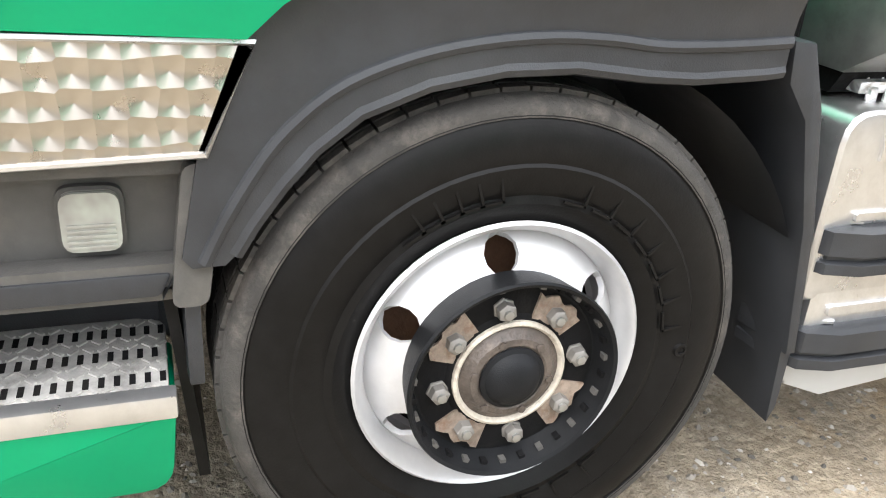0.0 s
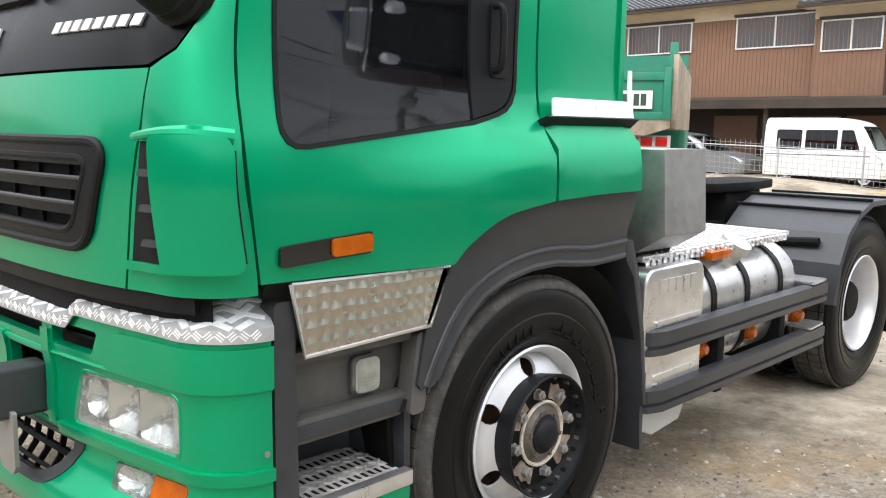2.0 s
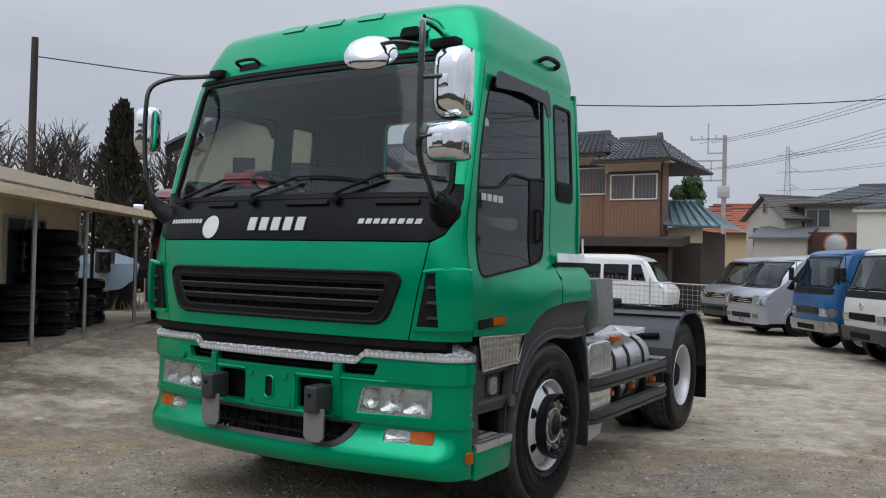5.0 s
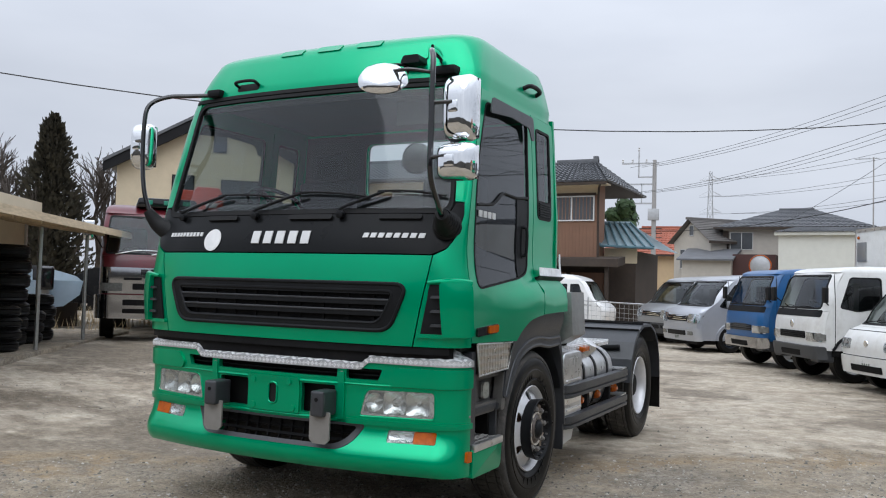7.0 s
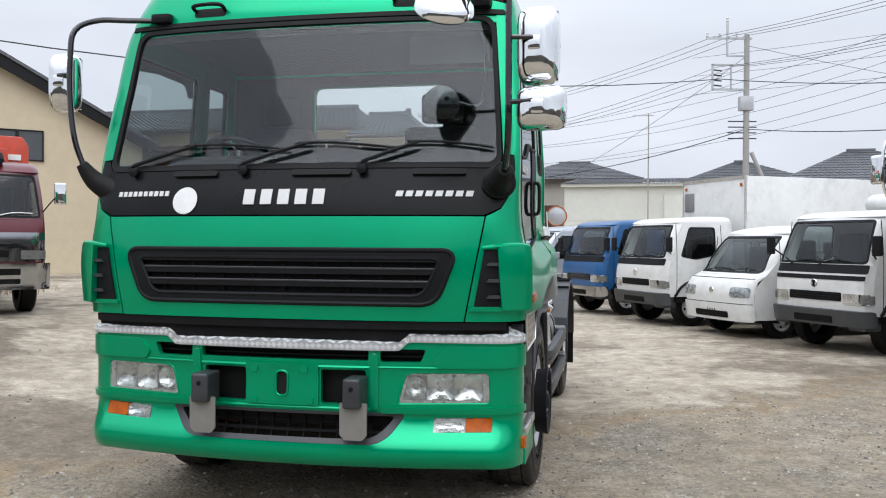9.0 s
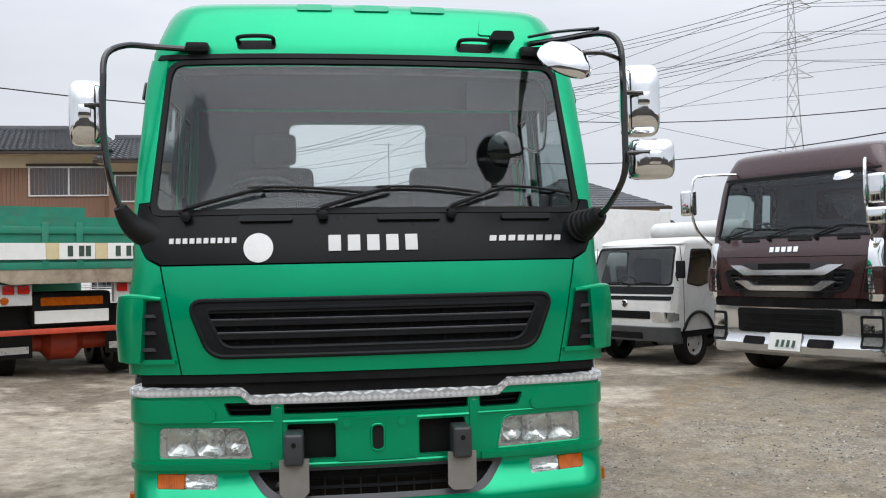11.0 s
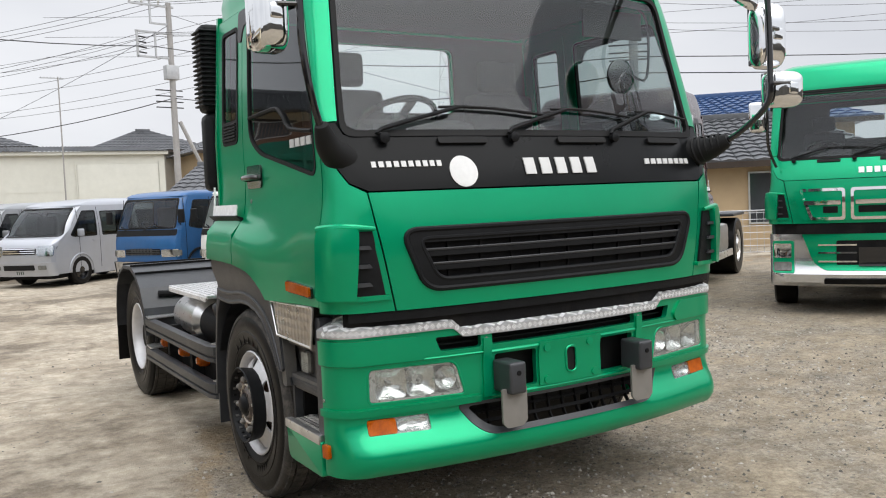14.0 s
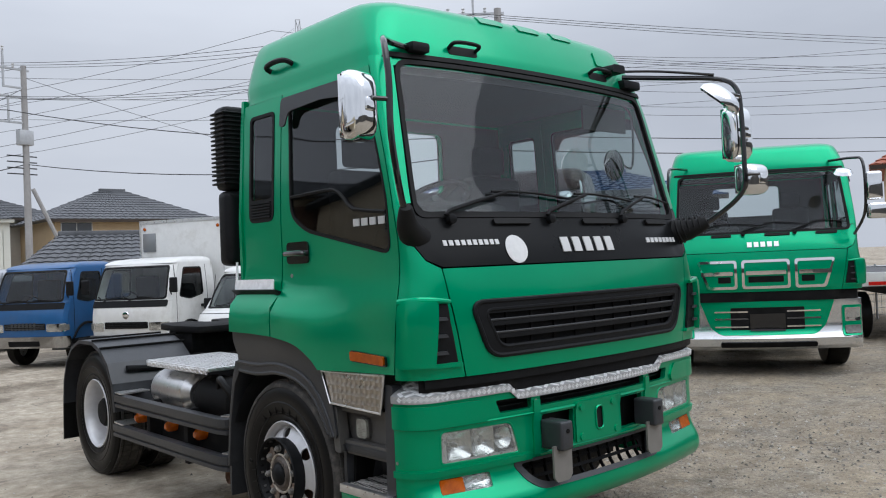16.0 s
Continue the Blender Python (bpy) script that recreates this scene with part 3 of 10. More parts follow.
DOOR_LOW = [(0.335, 1.155), (0.94, 1.142), (0.99, 1.19), (1.05, 1.228), (1.11, 1.258), (1.17, 1.277), (1.245, 1.289), (1.372, 1.304)]
DOOR_WIN = rpoly([(0.375, 1.462), (1.07, 1.54), (1.275, 1.585), (1.30, 2.63), (0.57, 2.63), (0.435, 2.25), (0.385, 2.0)], [0.085, 0.0, 0.12, 0.05, 0.05, 0.1, 0.1])
WIN_SEAL = rpoly([(0.388, 1.475), (1.067, 1.552), (1.262, 1.597), (1.287, 2.617), (0.578, 2.617), (0.448, 2.25), (0.398, 2.0)], [0.075, 0.0, 0.11, 0.04, 0.04, 0.1, 0.1])
DRIVER_WIN = rpoly([(0.345, 1.732), (1.12, 1.885), (1.275, 1.985), (1.30, 2.63), (0.57, 2.63), (0.43, 2.25), (0.36, 2.0)], [0.07, 0.10, 0.08, 0.05, 0.05, 0.1, 0.05])
DRIVER_SEAL = rpoly([(0.358, 1.75), (1.115, 1.90), (1.262, 1.995), (1.287, 2.617), (0.578, 2.617), (0.443, 2.25), (0.372, 2.0)], [0.06, 0.09, 0.07, 0.04, 0.04, 0.1, 0.05])
GLAZING = {
    1: (DOOR_WIN, WIN_SEAL,
        rpoly([(0.39, 1.477), (1.062, 1.554), (1.06, 2.07), (0.84, 2.078), (0.76, 2.045), (0.68, 2.0), (0.60, 1.982), (0.40, 1.965)], [0.073, 0, 0, 0.03, 0.03, 0.02, 0.02, 0]),
        [(0.40, 1.972), (0.60, 1.989), (0.68, 2.007), (0.76, 2.052), (0.84, 2.085), (1.06, 2.078), (1.28, 2.10)]),
    -1: (DRIVER_WIN, DRIVER_SEAL,
         rpoly([(0.362, 1.754), (1.112, 1.904), (1.26, 2.0), (1.265, 2.082), (0.90, 2.09), (0.80, 2.075), (0.73, 2.03), (0.65, 1.97), (0.372, 1.938)], [0.05, 0.07, 0.03, 0, 0.03, 0.03, 0.02, 0.02, 0]),
         [(0.375, 1.945), (0.65, 1.978), (0.73, 2.038), (0.80, 2.083), (0.90, 2.098), (1.268, 2.09)]),
}
REAR_WIN = rpoly([(1.455, 1.97), (1.745, 1.97), (1.745, 2.62), (1.455, 2.62)], [0.06, 0.06, 0.04, 0.04])


def build_cab(t, paint, simple=False, closed=False):
    """The cab shell, doors, glass, roof and cabin, under the thing t."""
    # hood
    ha = [(-0.935, 1.13), (0.935, 1.13), (1.035, 1.655), (-1.035, 1.655)]
    grille_hole = rpoly([(-0.80, 1.215), (0.80, 1.215), (0.905, 1.485), (-0.905, 1.485)], 0.08, 6)
    hood = part("front_panel", skin(front_s, ha, [grille_hole], 0.07, 0.02), paint, t)
    part("panel_backing", skin(front_s, [(-1.2, 0.98), (1.2, 0.98), (1.2, 1.9), (-1.2, 1.9)], [], 0.12, 0.01, -0.035), CHASSIS, t)
    # grille: dark frame, backing and bars
    inner = rpoly([(-0.735, 1.255), (0.735, 1.255), (0.83, 1.445), (-0.83, 1.445)], 0.055, 6)
    g = part("grille", skin(front_s, grille_hole, [inner], 0.06, 0.03, 0.008), BLACKPLASTIC, t, "matt black slatted front grille")
    part("bezel", add_tube(BM(), [front_s(a, b, 0.004) for a, b in dense_loop(grille_hole, 0.05) + grille_hole[:1]], 0.013, 8, 0), BLACKPLASTIC, g)
    part("inner_rim", add_tube(BM(), [front_s(a, b, 0.0) for a, b in dense_loop(inner, 0.05) + inner[:1]], 0.012, 8, 0), BLACKPLASTIC, g)
    part("mesh_backing", skin(front_s, inner, [], 0.1, 0.005, -0.03), CHASSIS, g)
    part("upper_lip", skin(front_s, [(-0.83, 1.425), (0.83, 1.425), (0.835, 1.447), (-0.835, 1.447)], [], 0.08, 0.03, 0.004), BLACKPLASTIC, g)
    for z0, o in ((1.298, 0.004), (1.362, 0.002)):
        k = 0.752 + (z0 - 1.255) * 0.5
        bar = part("bar", skin(front_s, [(-k, z0), (k, z0), (k + 0.01, z0 + 0.03), (-k - 0.01, z0 + 0.03)], [], 0.08, 0.035, o), BLACKPLASTIC, g)
        part("bar_edge", add_tube(BM(), [front_s(-k + 2 * k * i / 30, z0 + 0.03, o - 0.002) for i in range(31)], 0.006, 6, 0), GREYPLASTIC, bar)
    for i in range(9):
        a = -0.68 + i * 0.17
        part("upright", skin(front_s, [(a, 1.262), (a + 0.016, 1.262), (a + 0.016, 1.44), (a, 1.44)], [], 0.06, 0.012, -0.02), CHASSIS, g)
    # black panel below the windscreen
    bp = [(-1.03, 1.663), (1.03, 1.663), (1.12, 1.70), (1.19, 1.79), (1.215, 1.90), (1.20, 1.97), (1.135, 1.97), (1.10, 1.915), (-1.10, 1.915), (-1.135, 1.97), (-1.20, 1.97), (-1.215, 1.90), (-1.19, 1.79), (-1.12, 1.70)]
    part("cowl_panel", skin(front_s, bp, [], 0.07, 0.02, 0.0), paint if simple else COWL, t, "" if simple else "satin black panel under the windscreen")
    # windscreen
    ws = rpoly([(-1.115, 1.905), (1.115, 1.905), (1.045, 2.735), (-1.045, 2.735)], [0.07, 0.07, 0.09, 0.09], 5)
    wi = rpoly([(-1.085, 1.935), (1.085, 1.935), (1.02, 2.712), (-1.02, 2.712)], [0.06, 0.06, 0.08, 0.08], 5)
    part("windscreen_seal", skin(front_s, ws, [wi], 0.07, 0.03, 0.006), SEAL, t, "black rubber windscreen seal")
    g = part("windscreen", skin(front_s, wi, [], 0.09, 0, -0.006), GLASS, t, "large clear windscreen")
    g.visible_shadow = False
    part("shade_band", skin(front_s, [(-1.0, 2.66), (1.0, 2.66), (1.0, 2.712), (-1.0, 2.712)], [], 0.1, 0.002, -0.014), SEAL, t)
    for sg in (1, -1):
        f = (lambda p: p) if sg > 0 else mirror
        # corner panel and pillar
        ae = lambda z: WIDE(z) - 0.20 + ARC
        cp = [(0.943, 1.13), (ae(1.13), 1.13)] + [(ae(z), z) for z in (1.3, 1.5, 1.65, 1.8, 1.95, 2.1, 2.3, 2.5, 2.75)] + [(1.05, 2.75), (1.052, 2.70), (1.12, 1.98), (1.205, 1.975), (1.222, 1.90), (1.196, 1.785), (1.124, 1.694), (1.043, 1.655)]
        part("corner_panel", skin(front_s, f(cp), [], 0.05, 0.02), paint, t)
        # corner air deflector with a dark vent on its inner edge
        cb = rpoly([(1.118, 1.195), (1.30, 1.195), (1.30, 1.50), (1.10, 1.50)], [0.012, 0.03, 0.05, 0.02])
        d = part("corner_deflector", skin(front_s, f(cb), [], 0.03, 0.055, 0.046), paint, t)
        lip = [(1.03 + 0.27 * k / 12, 1.497 + 0.010 * math.sin(k / 12 * 3.14)) for k in range(13)]
        part("ledge_lip", add_tube(BM(), [front_s(sg * u, v, 0.026) for u, v in lip], lambda q: 0.008 + 0.012 * math.sin(min(q * 1.3 + 0.15, 1.5)), 10, 0), paint, d)
        # dark strip painted in for the shadowed gap behind the deflector's rear edge
        part("rear_shade_strip", skin(front_s, f([(1.302, 1.21), (1.318, 1.21), (1.318, 1.47), (1.302, 1.47)]), [], 0.03, 0.004, 0.004), SEAL, d)
        part("vent", skin(front_s, f([(0.985, 1.205), (1.115, 1.205), (1.10, 1.488), (1.037, 1.488)]), [], 0.04, 0.012, 0.014), BLACKPLASTIC, d, "black slatted corner vent")
        for k in range(3):
            zz = 1.25 + k * 0.08
            part("vent_slat", skin(front_s, f([(1.05, zz), (1.115, zz), (1.112, zz + 0.016), (1.06, zz + 0.016)]), [], 0.04, 0.012, 0.034), GREYPLASTIC, d)
        part("lower_lip", skin(front_s, f(rpoly([(0.96, 1.185), (1.29, 1.185), (1.29, 1.207), (0.965, 1.207)], 0.006)), [], 0.03, 0.03, 0.02), paint, d)
        # door
        S = side_s(sg)
        do = [(CORNER_Y(1.15) + 0.008, 1.155)] + DOOR_LOW[1:] + [(1.376, 2.70)] + [(CORNER_Y(z) + 0.008, z) for z in (2.70, 2.6, 2.5, 2.4, 2.3, 2.2, 2.1, 2.0, 1.95, 1.9, 1.8, 1.7, 1.6, 1.5, 1.4, 1.3)]
        win, seal_in, zone, ed = GLAZING[sg]
        door = part("door", skin(S, do, [win], 0.07, 0.03), paint, t)
        part("window_seal", skin(S, win, [seal_in], 0.06, 0.025, 0.003), SEAL, door)
        # dark lower zone with a stepped upper edge
        g = part("lower_window", skin(S, zone, [], 0.05, 0, -0.006), SMOKEGLASS, door, "dark smoked lower door window")
        upper = list(ed) + [(1.284, 2.612), (0.582, 2.612), (0.452, 2.25)]
        g2 = part("upper_window", skin(S, upper, [], 0.08, 0, -0.007), DARKGLASS, door, "tinted upper door window")
        for q in (g, g2):
            q.visible_shadow = False
        part("window_bar", add_tube(BM(), [S(a, b, 0.0) for a, b in ed], 0.010, 6, 2), SEAL, door)
        if sg > 0:
            pz = rpoly([(1.066, 1.556), (1.257, 1.602), (1.274, 2.08), (1.066, 2.072)], [0, 0.1, 0, 0])
            part("handle_panel", skin(S, pz, [], 0.07, 0.02, 0.0), BLACKPLASTIC, door, "black panel behind the lower window")
            part("handle_recess", skin(S, rpoly([(1.15, 1.68), (1.235, 1.68), (1.235, 1.90), (1.15, 1.90)], 0.02), [], 0.05, 0.004, 0.006), SEAL, door)
            part("grab_handle", tube([S(1.165, 1.70, 0.0), S(1.17, 1.71, 0.03), S(1.175, 1.80, 0.035), S(1.172, 1.88, 0.03), S(1.165, 1.89, 0.0)], 0.011), BLACKPLASTIC, door)
        else:
            h = part("door_handle", skin(S, rpoly([(1.085, 1.712), (1.315, 1.712), (1.315, 1.835), (1.085, 1.835)], 0.03), [], 0.04, 0.01, 0.010), GLOSSBLACK, door, "black pull door handle")
            part("pull", tube([S(1.11, 1.765, 0.01), S(1.13, 1.77, 0.045), S(1.27, 1.77, 0.045), S(1.295, 1.765, 0.01)], 0.016), GLOSSBLACK, h)
            part("door_lock", lathe([(0.012, 0.0), (0.012, 0.004), (0, 0.004)], Matrix.Translation(S(1.27, 1.645, 0.0)) @ Matrix.Rotation(-math.pi / 2, 4, "Y"), 12), STEEL, door)
        # visor over the window
        vz = rpoly([(0.56, 2.55), (0.60, 2.655), (1.325, 2.66), (1.335, 2.50), (1.28, 2.495), (1.24, 2.575), (0.9, 2.585)], [0.02, 0.03, 0.03, 0.02, 0.02, 0.04, 0.02])
        part("window_visor", skin(S, vz, [], 0.05, 0.008, 0.04), GREYPLASTIC, door, "smoked grey window visor")
        # rear quarter
        rq = [(1.385, 1.305), (1.60, 1.314), (BACK, 1.318), (BACK, 2.70), (1.385, 2.70)]
        q = part("rear_quarter", skin(S, rq, [REAR_WIN], 0.08, 0.03), paint, t)
        rin = rpoly([(1.475, 2.105), (1.725, 2.105), (1.725, 2.60), (1.475, 2.60)], 0.03)
        part("window_seal", skin(S, REAR_WIN, [rin], 0.05, 0.02, 0.004), SEAL, q)
        g3 = part("quarter_window", skin(S, rin, [], 0.1, 0, -0.004), DARKGLASS, q, "dark tinted quarter window")
        g3.visible_shadow = False
        for k in range(6):
            zz = 1.995 + k * 0.017
            part("louvre", skin(S, [(1.485, zz), (1.715, zz), (1.715, zz + 0.009), (1.485, zz + 0.009)], [], 0.08, 0.012, 0.012), BLACKPLASTIC, q)
        # chequer-plate ledge behind the door
        lg = part("ledge", skin(S, [(1.36, 1.535), (1.885, 1.535), (1.885, 1.555), (1.36, 1.555)], [], 0.1, 0.05, 0.05), BLACKPLASTIC, t)
        part("tread_plate", skin(S, rpoly([(1.40, 1.557), (1.85, 1.557), (1.84, 1.626), (1.41, 1.626)], 0.012), [], 0.06, 0.006, 0.04), TREADALU, lg, "bright chequer-plate strip")
        part("corner_plate", skin(S, [(1.855, 1.557), (1.885, 1.557), (1.885, 1.74), (1.865, 1.74)], [], 0.06, 0.006, 0.03), TREADALU, lg)
    # roof shell
    bm = BM()
    rings = []
    for z in (2.70, 2.745, 2.79, 2.83, 2.88, 2.94, 3.0, 3.04, 3.065, 3.085, 3.10, 3.112, 3.12):
        w = WIDE(z)
        yf = CORNER_Y(z)
        pts = [nose_base(-(w - 0.2 + ARC) + 2 * (w - 0.2 + ARC) * i / 36, z) for i in range(37)]
        yb = BACK - max(0.0, (z - 2.95)) * 0.15
        rr = 0.10
        right = [(w - 0.0 * k, yf + (yb - rr - yf) * k / 8, z) for k in range(1, 9)] + [(w - rr * (1 - math.cos(a)), yb - rr + rr * math.sin(a), z) for a in (0.5, 1.05, 1.57)]
        back = [(w - rr - (2 * w - 2 * rr) * k / 10, yb, z) for k in range(1, 10)]
        left = [(-x, y, zz) for x, y, zz in reversed(right)]
        ring = [Vector(p) for p in pts + right + back + left]
        if z < 2.76:
            c = Vector((0, 1.1, z))
            ring = [p + (c - p).normalized() * 0.012 for p in ring]
        rings.append([bm.verts.new(p) for p in ring])
    for a, b in zip(rings, rings[1:]):
        n = len(a)
        for k in range(n):
            bm.faces.new((a[k], a[(k + 1) % n], b[(k + 1) % n], b[k]))
    n = len(rings[-1])
    mid = [bm.verts.new((v.co.x * 0.5, 1.15 + (v.co.y - 1.15) * 0.6, 3.135)) for v in rings[-1]]
    for k in range(n):
        bm.faces.new((rings[-1][k], rings[-1][(k + 1) % n], mid[(k + 1) % n], mid[k]))
    bm.faces.new(mid)
    bmesh.ops.recalc_face_normals(bm, faces=bm.faces[:])
    roof = part("roof", bm, paint, t, "tall smooth painted roof", 50)
    part("roof_gutter", skin(front_s, [(-1.12, 2.742), (1.12, 2.742), (1.1, 2.768), (-1.1, 2.768)], [], 0.08, 0.02, 0.008), SEAL, roof)
    # lining, rear wall with window, cabin
    rw = rpoly([(-0.48, 2.20), (0.48, 2.20), (0.48, 2.64), (-0.48, 2.64)], 0.06)
    back_s = surface(lambda x, z: (x, BACK - 0.01, z), -1.0)
    wall = part("rear_wall", skin(back_s, [(-1.19, 1.12), (1.19, 1.12), (1.19, 2.0), (1.14, 2.74), (-1.14, 2.74), (-1.19, 2.0)], [] if closed else [rw], 0.15, 0.03), paint, t)
    if not closed:
        g = part("rear_window", skin(back_s, rw, [], 0.2, 0, -0.01), LAMPGLASS, wall)
        g.visible_shadow = False
    part("window_seal", skin(back_s, [(x * 1.05, 2.42 + (z - 2.42) * 1.08) for x, z in rw], [rw], 0.1, 0.02, 0.006), SEAL, wall)
    part("rear_trim", skin(surface(lambda x, z: (x, BACK - 0.06, z), -1.0), [(-1.13, 1.3), (1.13, 1.3), (1.08, 2.72), (-1.08, 2.72)], [rw], 0.15, 0.01), INTERIORLIGHT, t)
    part("cabin_floor", box(-1.15, 1.15, 0.25, BACK - 0.08, 1.22, 1.30), INTERIOR, t)
    part("headlining", box(-1.03, 1.03, 0.55, BACK - 0.08, 2.735, 2.75), INTERIORLIGHT, t)
    dash = prism([(0.22, 1.35), (0.25, 1.86), (0.34, 1.90), (0.60, 1.87), (0.66, 1.78), (0.62, 1.40)], "x", -1.08, 1.08, 0.02)
    part("dashboard", dash, INTERIOR, t, "dark grey moulded dashboard")
    part("instrument_hood", prism([(0.42, 1.85), (0.45, 1.99), (0.56, 2.02), (0.66, 1.97), (0.66, 1.84)], "x", -0.86, -0.26, 0.03, 3), INTERIOR, t)
    sw = Matrix.Translation((-0.56, 0.74, 2.03)) @ Matrix.Rotation(radians(-28), 4, "X")
    st = part("steering_wheel", add_lathe(BM(), [(0.21 + 0.016 * math.cos(k * 0.785), 0.016 * math.sin(k * 0.785)) for k in range(8)], sw, 32, True), GLOSSBLACK, t)
    bm = BM()
    for a in (0, 120, 240):
        q = sw @ Matrix.Rotation(radians(a + 30), 4, "Z")
        add_box(bm, 0.0, 0.2, -0.02, 0.02, -0.02, 0.0, m=q)
    add_lathe(bm, [(0.0, 0.02), (0.07, 0.01), (0.07, -0.03)], sw, 16)
    part("spokes", bm, GLOSSBLACK, st)
    for x in (-0.56, 0.56):
        s = part("seat", box(x - 0.25, x + 0.25, 0.85, 1.35, 1.55, 1.72, 0.05, 3), SEATCLOTH, t)
        part("backrest", box(x - 0.25, x + 0.25, 1.32, 1.46, 1.68, 2.28, 0.06, 3), SEATCLOTH, s)
        part("headrest", box(x - 0.14, x + 0.14, 1.36, 1.45, 2.30, 2.50, 0.04, 3), SEATCLOTH, s)
    # wipers
    for x0, x1, zt in ((-0.92, -0.02, 2.03), (-0.25, 0.56, 2.03), (0.40, 1.06, 2.03)):
        p0, p1 = front_s(x0, 1.93, 0.03), front_s(x0 + (x1 - x0) * 0.42, 2.025, 0.045)
        w = part("wiper", tube([front_s(x0, 1.90, 0.03), p0, p1], lambda s: 0.014 - 0.005 * s, 8, 2), BLACKPLASTIC, t, "black wiper arm and blade")
        part("blade", tube([front_s(x0 + (x1 - x0) * k / 6, 2.015 + 0.03 * math.sin(k / 6 * 3.1) - 0.012 * k / 6, 0.02) for k in range(2, 7)], 0.007, 6, 2), SEAL, w)
        part("pivot", lathe([(0.025, 0.0), (0.025, 0.03), (0.0, 0.04)], Matrix.Translation(front_s(x0, 1.895, 0.01)) @ Matrix.Rotation(math.pi / 2, 4, "X"), 12), BLACKPLASTIC, w)
    for x0, x1 in ((-0.66, -0.4), (0.02, 0.34), (0.66, 0.93)):
        part("cowl_vent", skin(front_s, rpoly([(x0, 1.865), (x1, 1.865), (x1, 1.895), (x0, 1.895)], 0.012), [], 0.05, 0.02, 0.018), SEAL, t)
    return roof


TRUCK = thing("tractor_truck", "bright green cab-over tractor unit with chrome mirrors on gravel", "truck")
ROOF = build_cab(TRUCK, GREEN)
# maker's marks as plain blocks
letters(TRUCK, "name_block", OFFWHITE, front_s, -0.225, 0.25, 1.716, 1.794, 5, 0.008, 0.0, 0.36)
letters(TRUCK, "badge_block", OFFWHITE, front_s, 0.585, 0.985, 1.755, 1.783, 8, 0.006, 0.006, 0.3)
letters(TRUCK, "badge_block", OFFWHITE, front_s, -1.0, -0.66, 1.764, 1.79, 10, 0.006, 0.0, 0.34)
letters(TRUCK, "badge_block", OFFWHITE, side_s(1), 0.435, 0.71, 1.903, 1.942, 4, 0.004, 0.0, 0.3)
letters(TRUCK, "badge_block", OFFWHITE, side_s(-1), 0.385, 0.67, 1.888, 1.926, 4, 0.004, 0.0, 0.3)
STICKER = mat("round_sticker", (0.62, 0.62, 0.61), 0.5, 0, 0.1, 30)
part("round_sticker", skin(front_s, [(-0.565 + 0.072 * math.cos(k * 0.2618), 1.738 + 0.072 * math.sin(k * 0.2618)) for k in range(24)], [], 0.05, 0.003, 0.005), STICKER, TRUCK, "scuffed white round sticker")

# roof fittings
for sg in (1, -1):
    for c in (0.585,):
        h = part("roof_grab_handle", tube([front_s(sg * (c - 0.09), 2.83, 0.0), front_s(sg * (c - 0.085), 2.835, 0.05), front_s(sg * c, 2.84, 0.055), front_s(sg * (c + 0.085), 2.835, 0.05), front_s(sg * (c + 0.09), 2.83, 0.0)], 0.011), BLACKPLASTIC, ROOF)
        part("recess", skin(front_s, rpoly([(sg * c - 0.1, 2.795), (sg * c + 0.1, 2.795), (sg * c + 0.1, 2.845), (sg * c - 0.1, 2.845)], 0.02), [], 0.05, 0.004, 0.003), SEAL, h)
    S = side_s(sg)
    part("side_grab_handle", tube([S(1.30, 2.865, -0.01), S(1.31, 2.875, 0.05), S(1.42, 2.885, 0.06), S(1.53, 2.875, 0.05), S(1.54, 2.865, -0.01)], 0.016), BLACKPLASTIC, ROOF)
for x in (-0.28, 0.03, 0.34):
    part("marker_lamp_plate", skin(front_s, rpoly([(x - 0.095, 3.03), (x + 0.095, 3.03), (x + 0.095, 3.075), (x - 0.095, 3.075)], 0.015), [], 0.05, 0.006, 0.006), GREEN, ROOF)
part("bolted_plate", skin(front_s, rpoly([(0.61, 2.90), (0.80, 2.90), (0.78, 3.0), (0.63, 3.0)], 0.02), [], 0.05, 0.006, 0.008), GREEN, ROOF)
part("roof_lamp", prism(rpoly([(0.66, 2.855), (0.80, 2.855), (0.79, 2.905), (0.68, 2.905)], 0.015), "y", 0.36, 0.47), BLACKPLASTIC, ROOF)


def side_lamps(sg):
    S = side_s(sg)
    w = part("side_marker", skin(S, rpoly([(0.365, 1.19), (0.645, 1.205), (0.645, 1.262), (0.365, 1.243)], 0.012), [], 0.05, 0.02, 0.012), GLOSSBLACK, TRUCK, "black side marker with an orange lens")
    u = 0.515 if sg > 0 else 0.372
    part("lens", skin(S, rpoly([(u, 1.198 + (u - 0.365) * 0.05), (0.64, 1.211), (0.64, 1.257), (u, 1.243 + (u - 0.365) * 0.05)], 0.01), [], 0.04, 0.02, 0.022), ORANGE, w)


side_lamps(1)
side_lamps(-1)


# ---- bumper ----
BUMP_Y = smooth_table([(0.3, 0.15), (0.355, 0.105), (0.385, 0.062), (0.415, 0.030), (0.45, 0.013), (0.485, 0.012), (0.515, 0.022), (0.545, 0.044), (0.57, 0.063), (0.60, 0.076), (0.635, 0.085), (0.66, 0.082), (0.69, 0.075), (0.72, 0.074), (0.86, 0.074), (0.90, 0.066), (0.98, 0.066), (1.1, 0.066)])


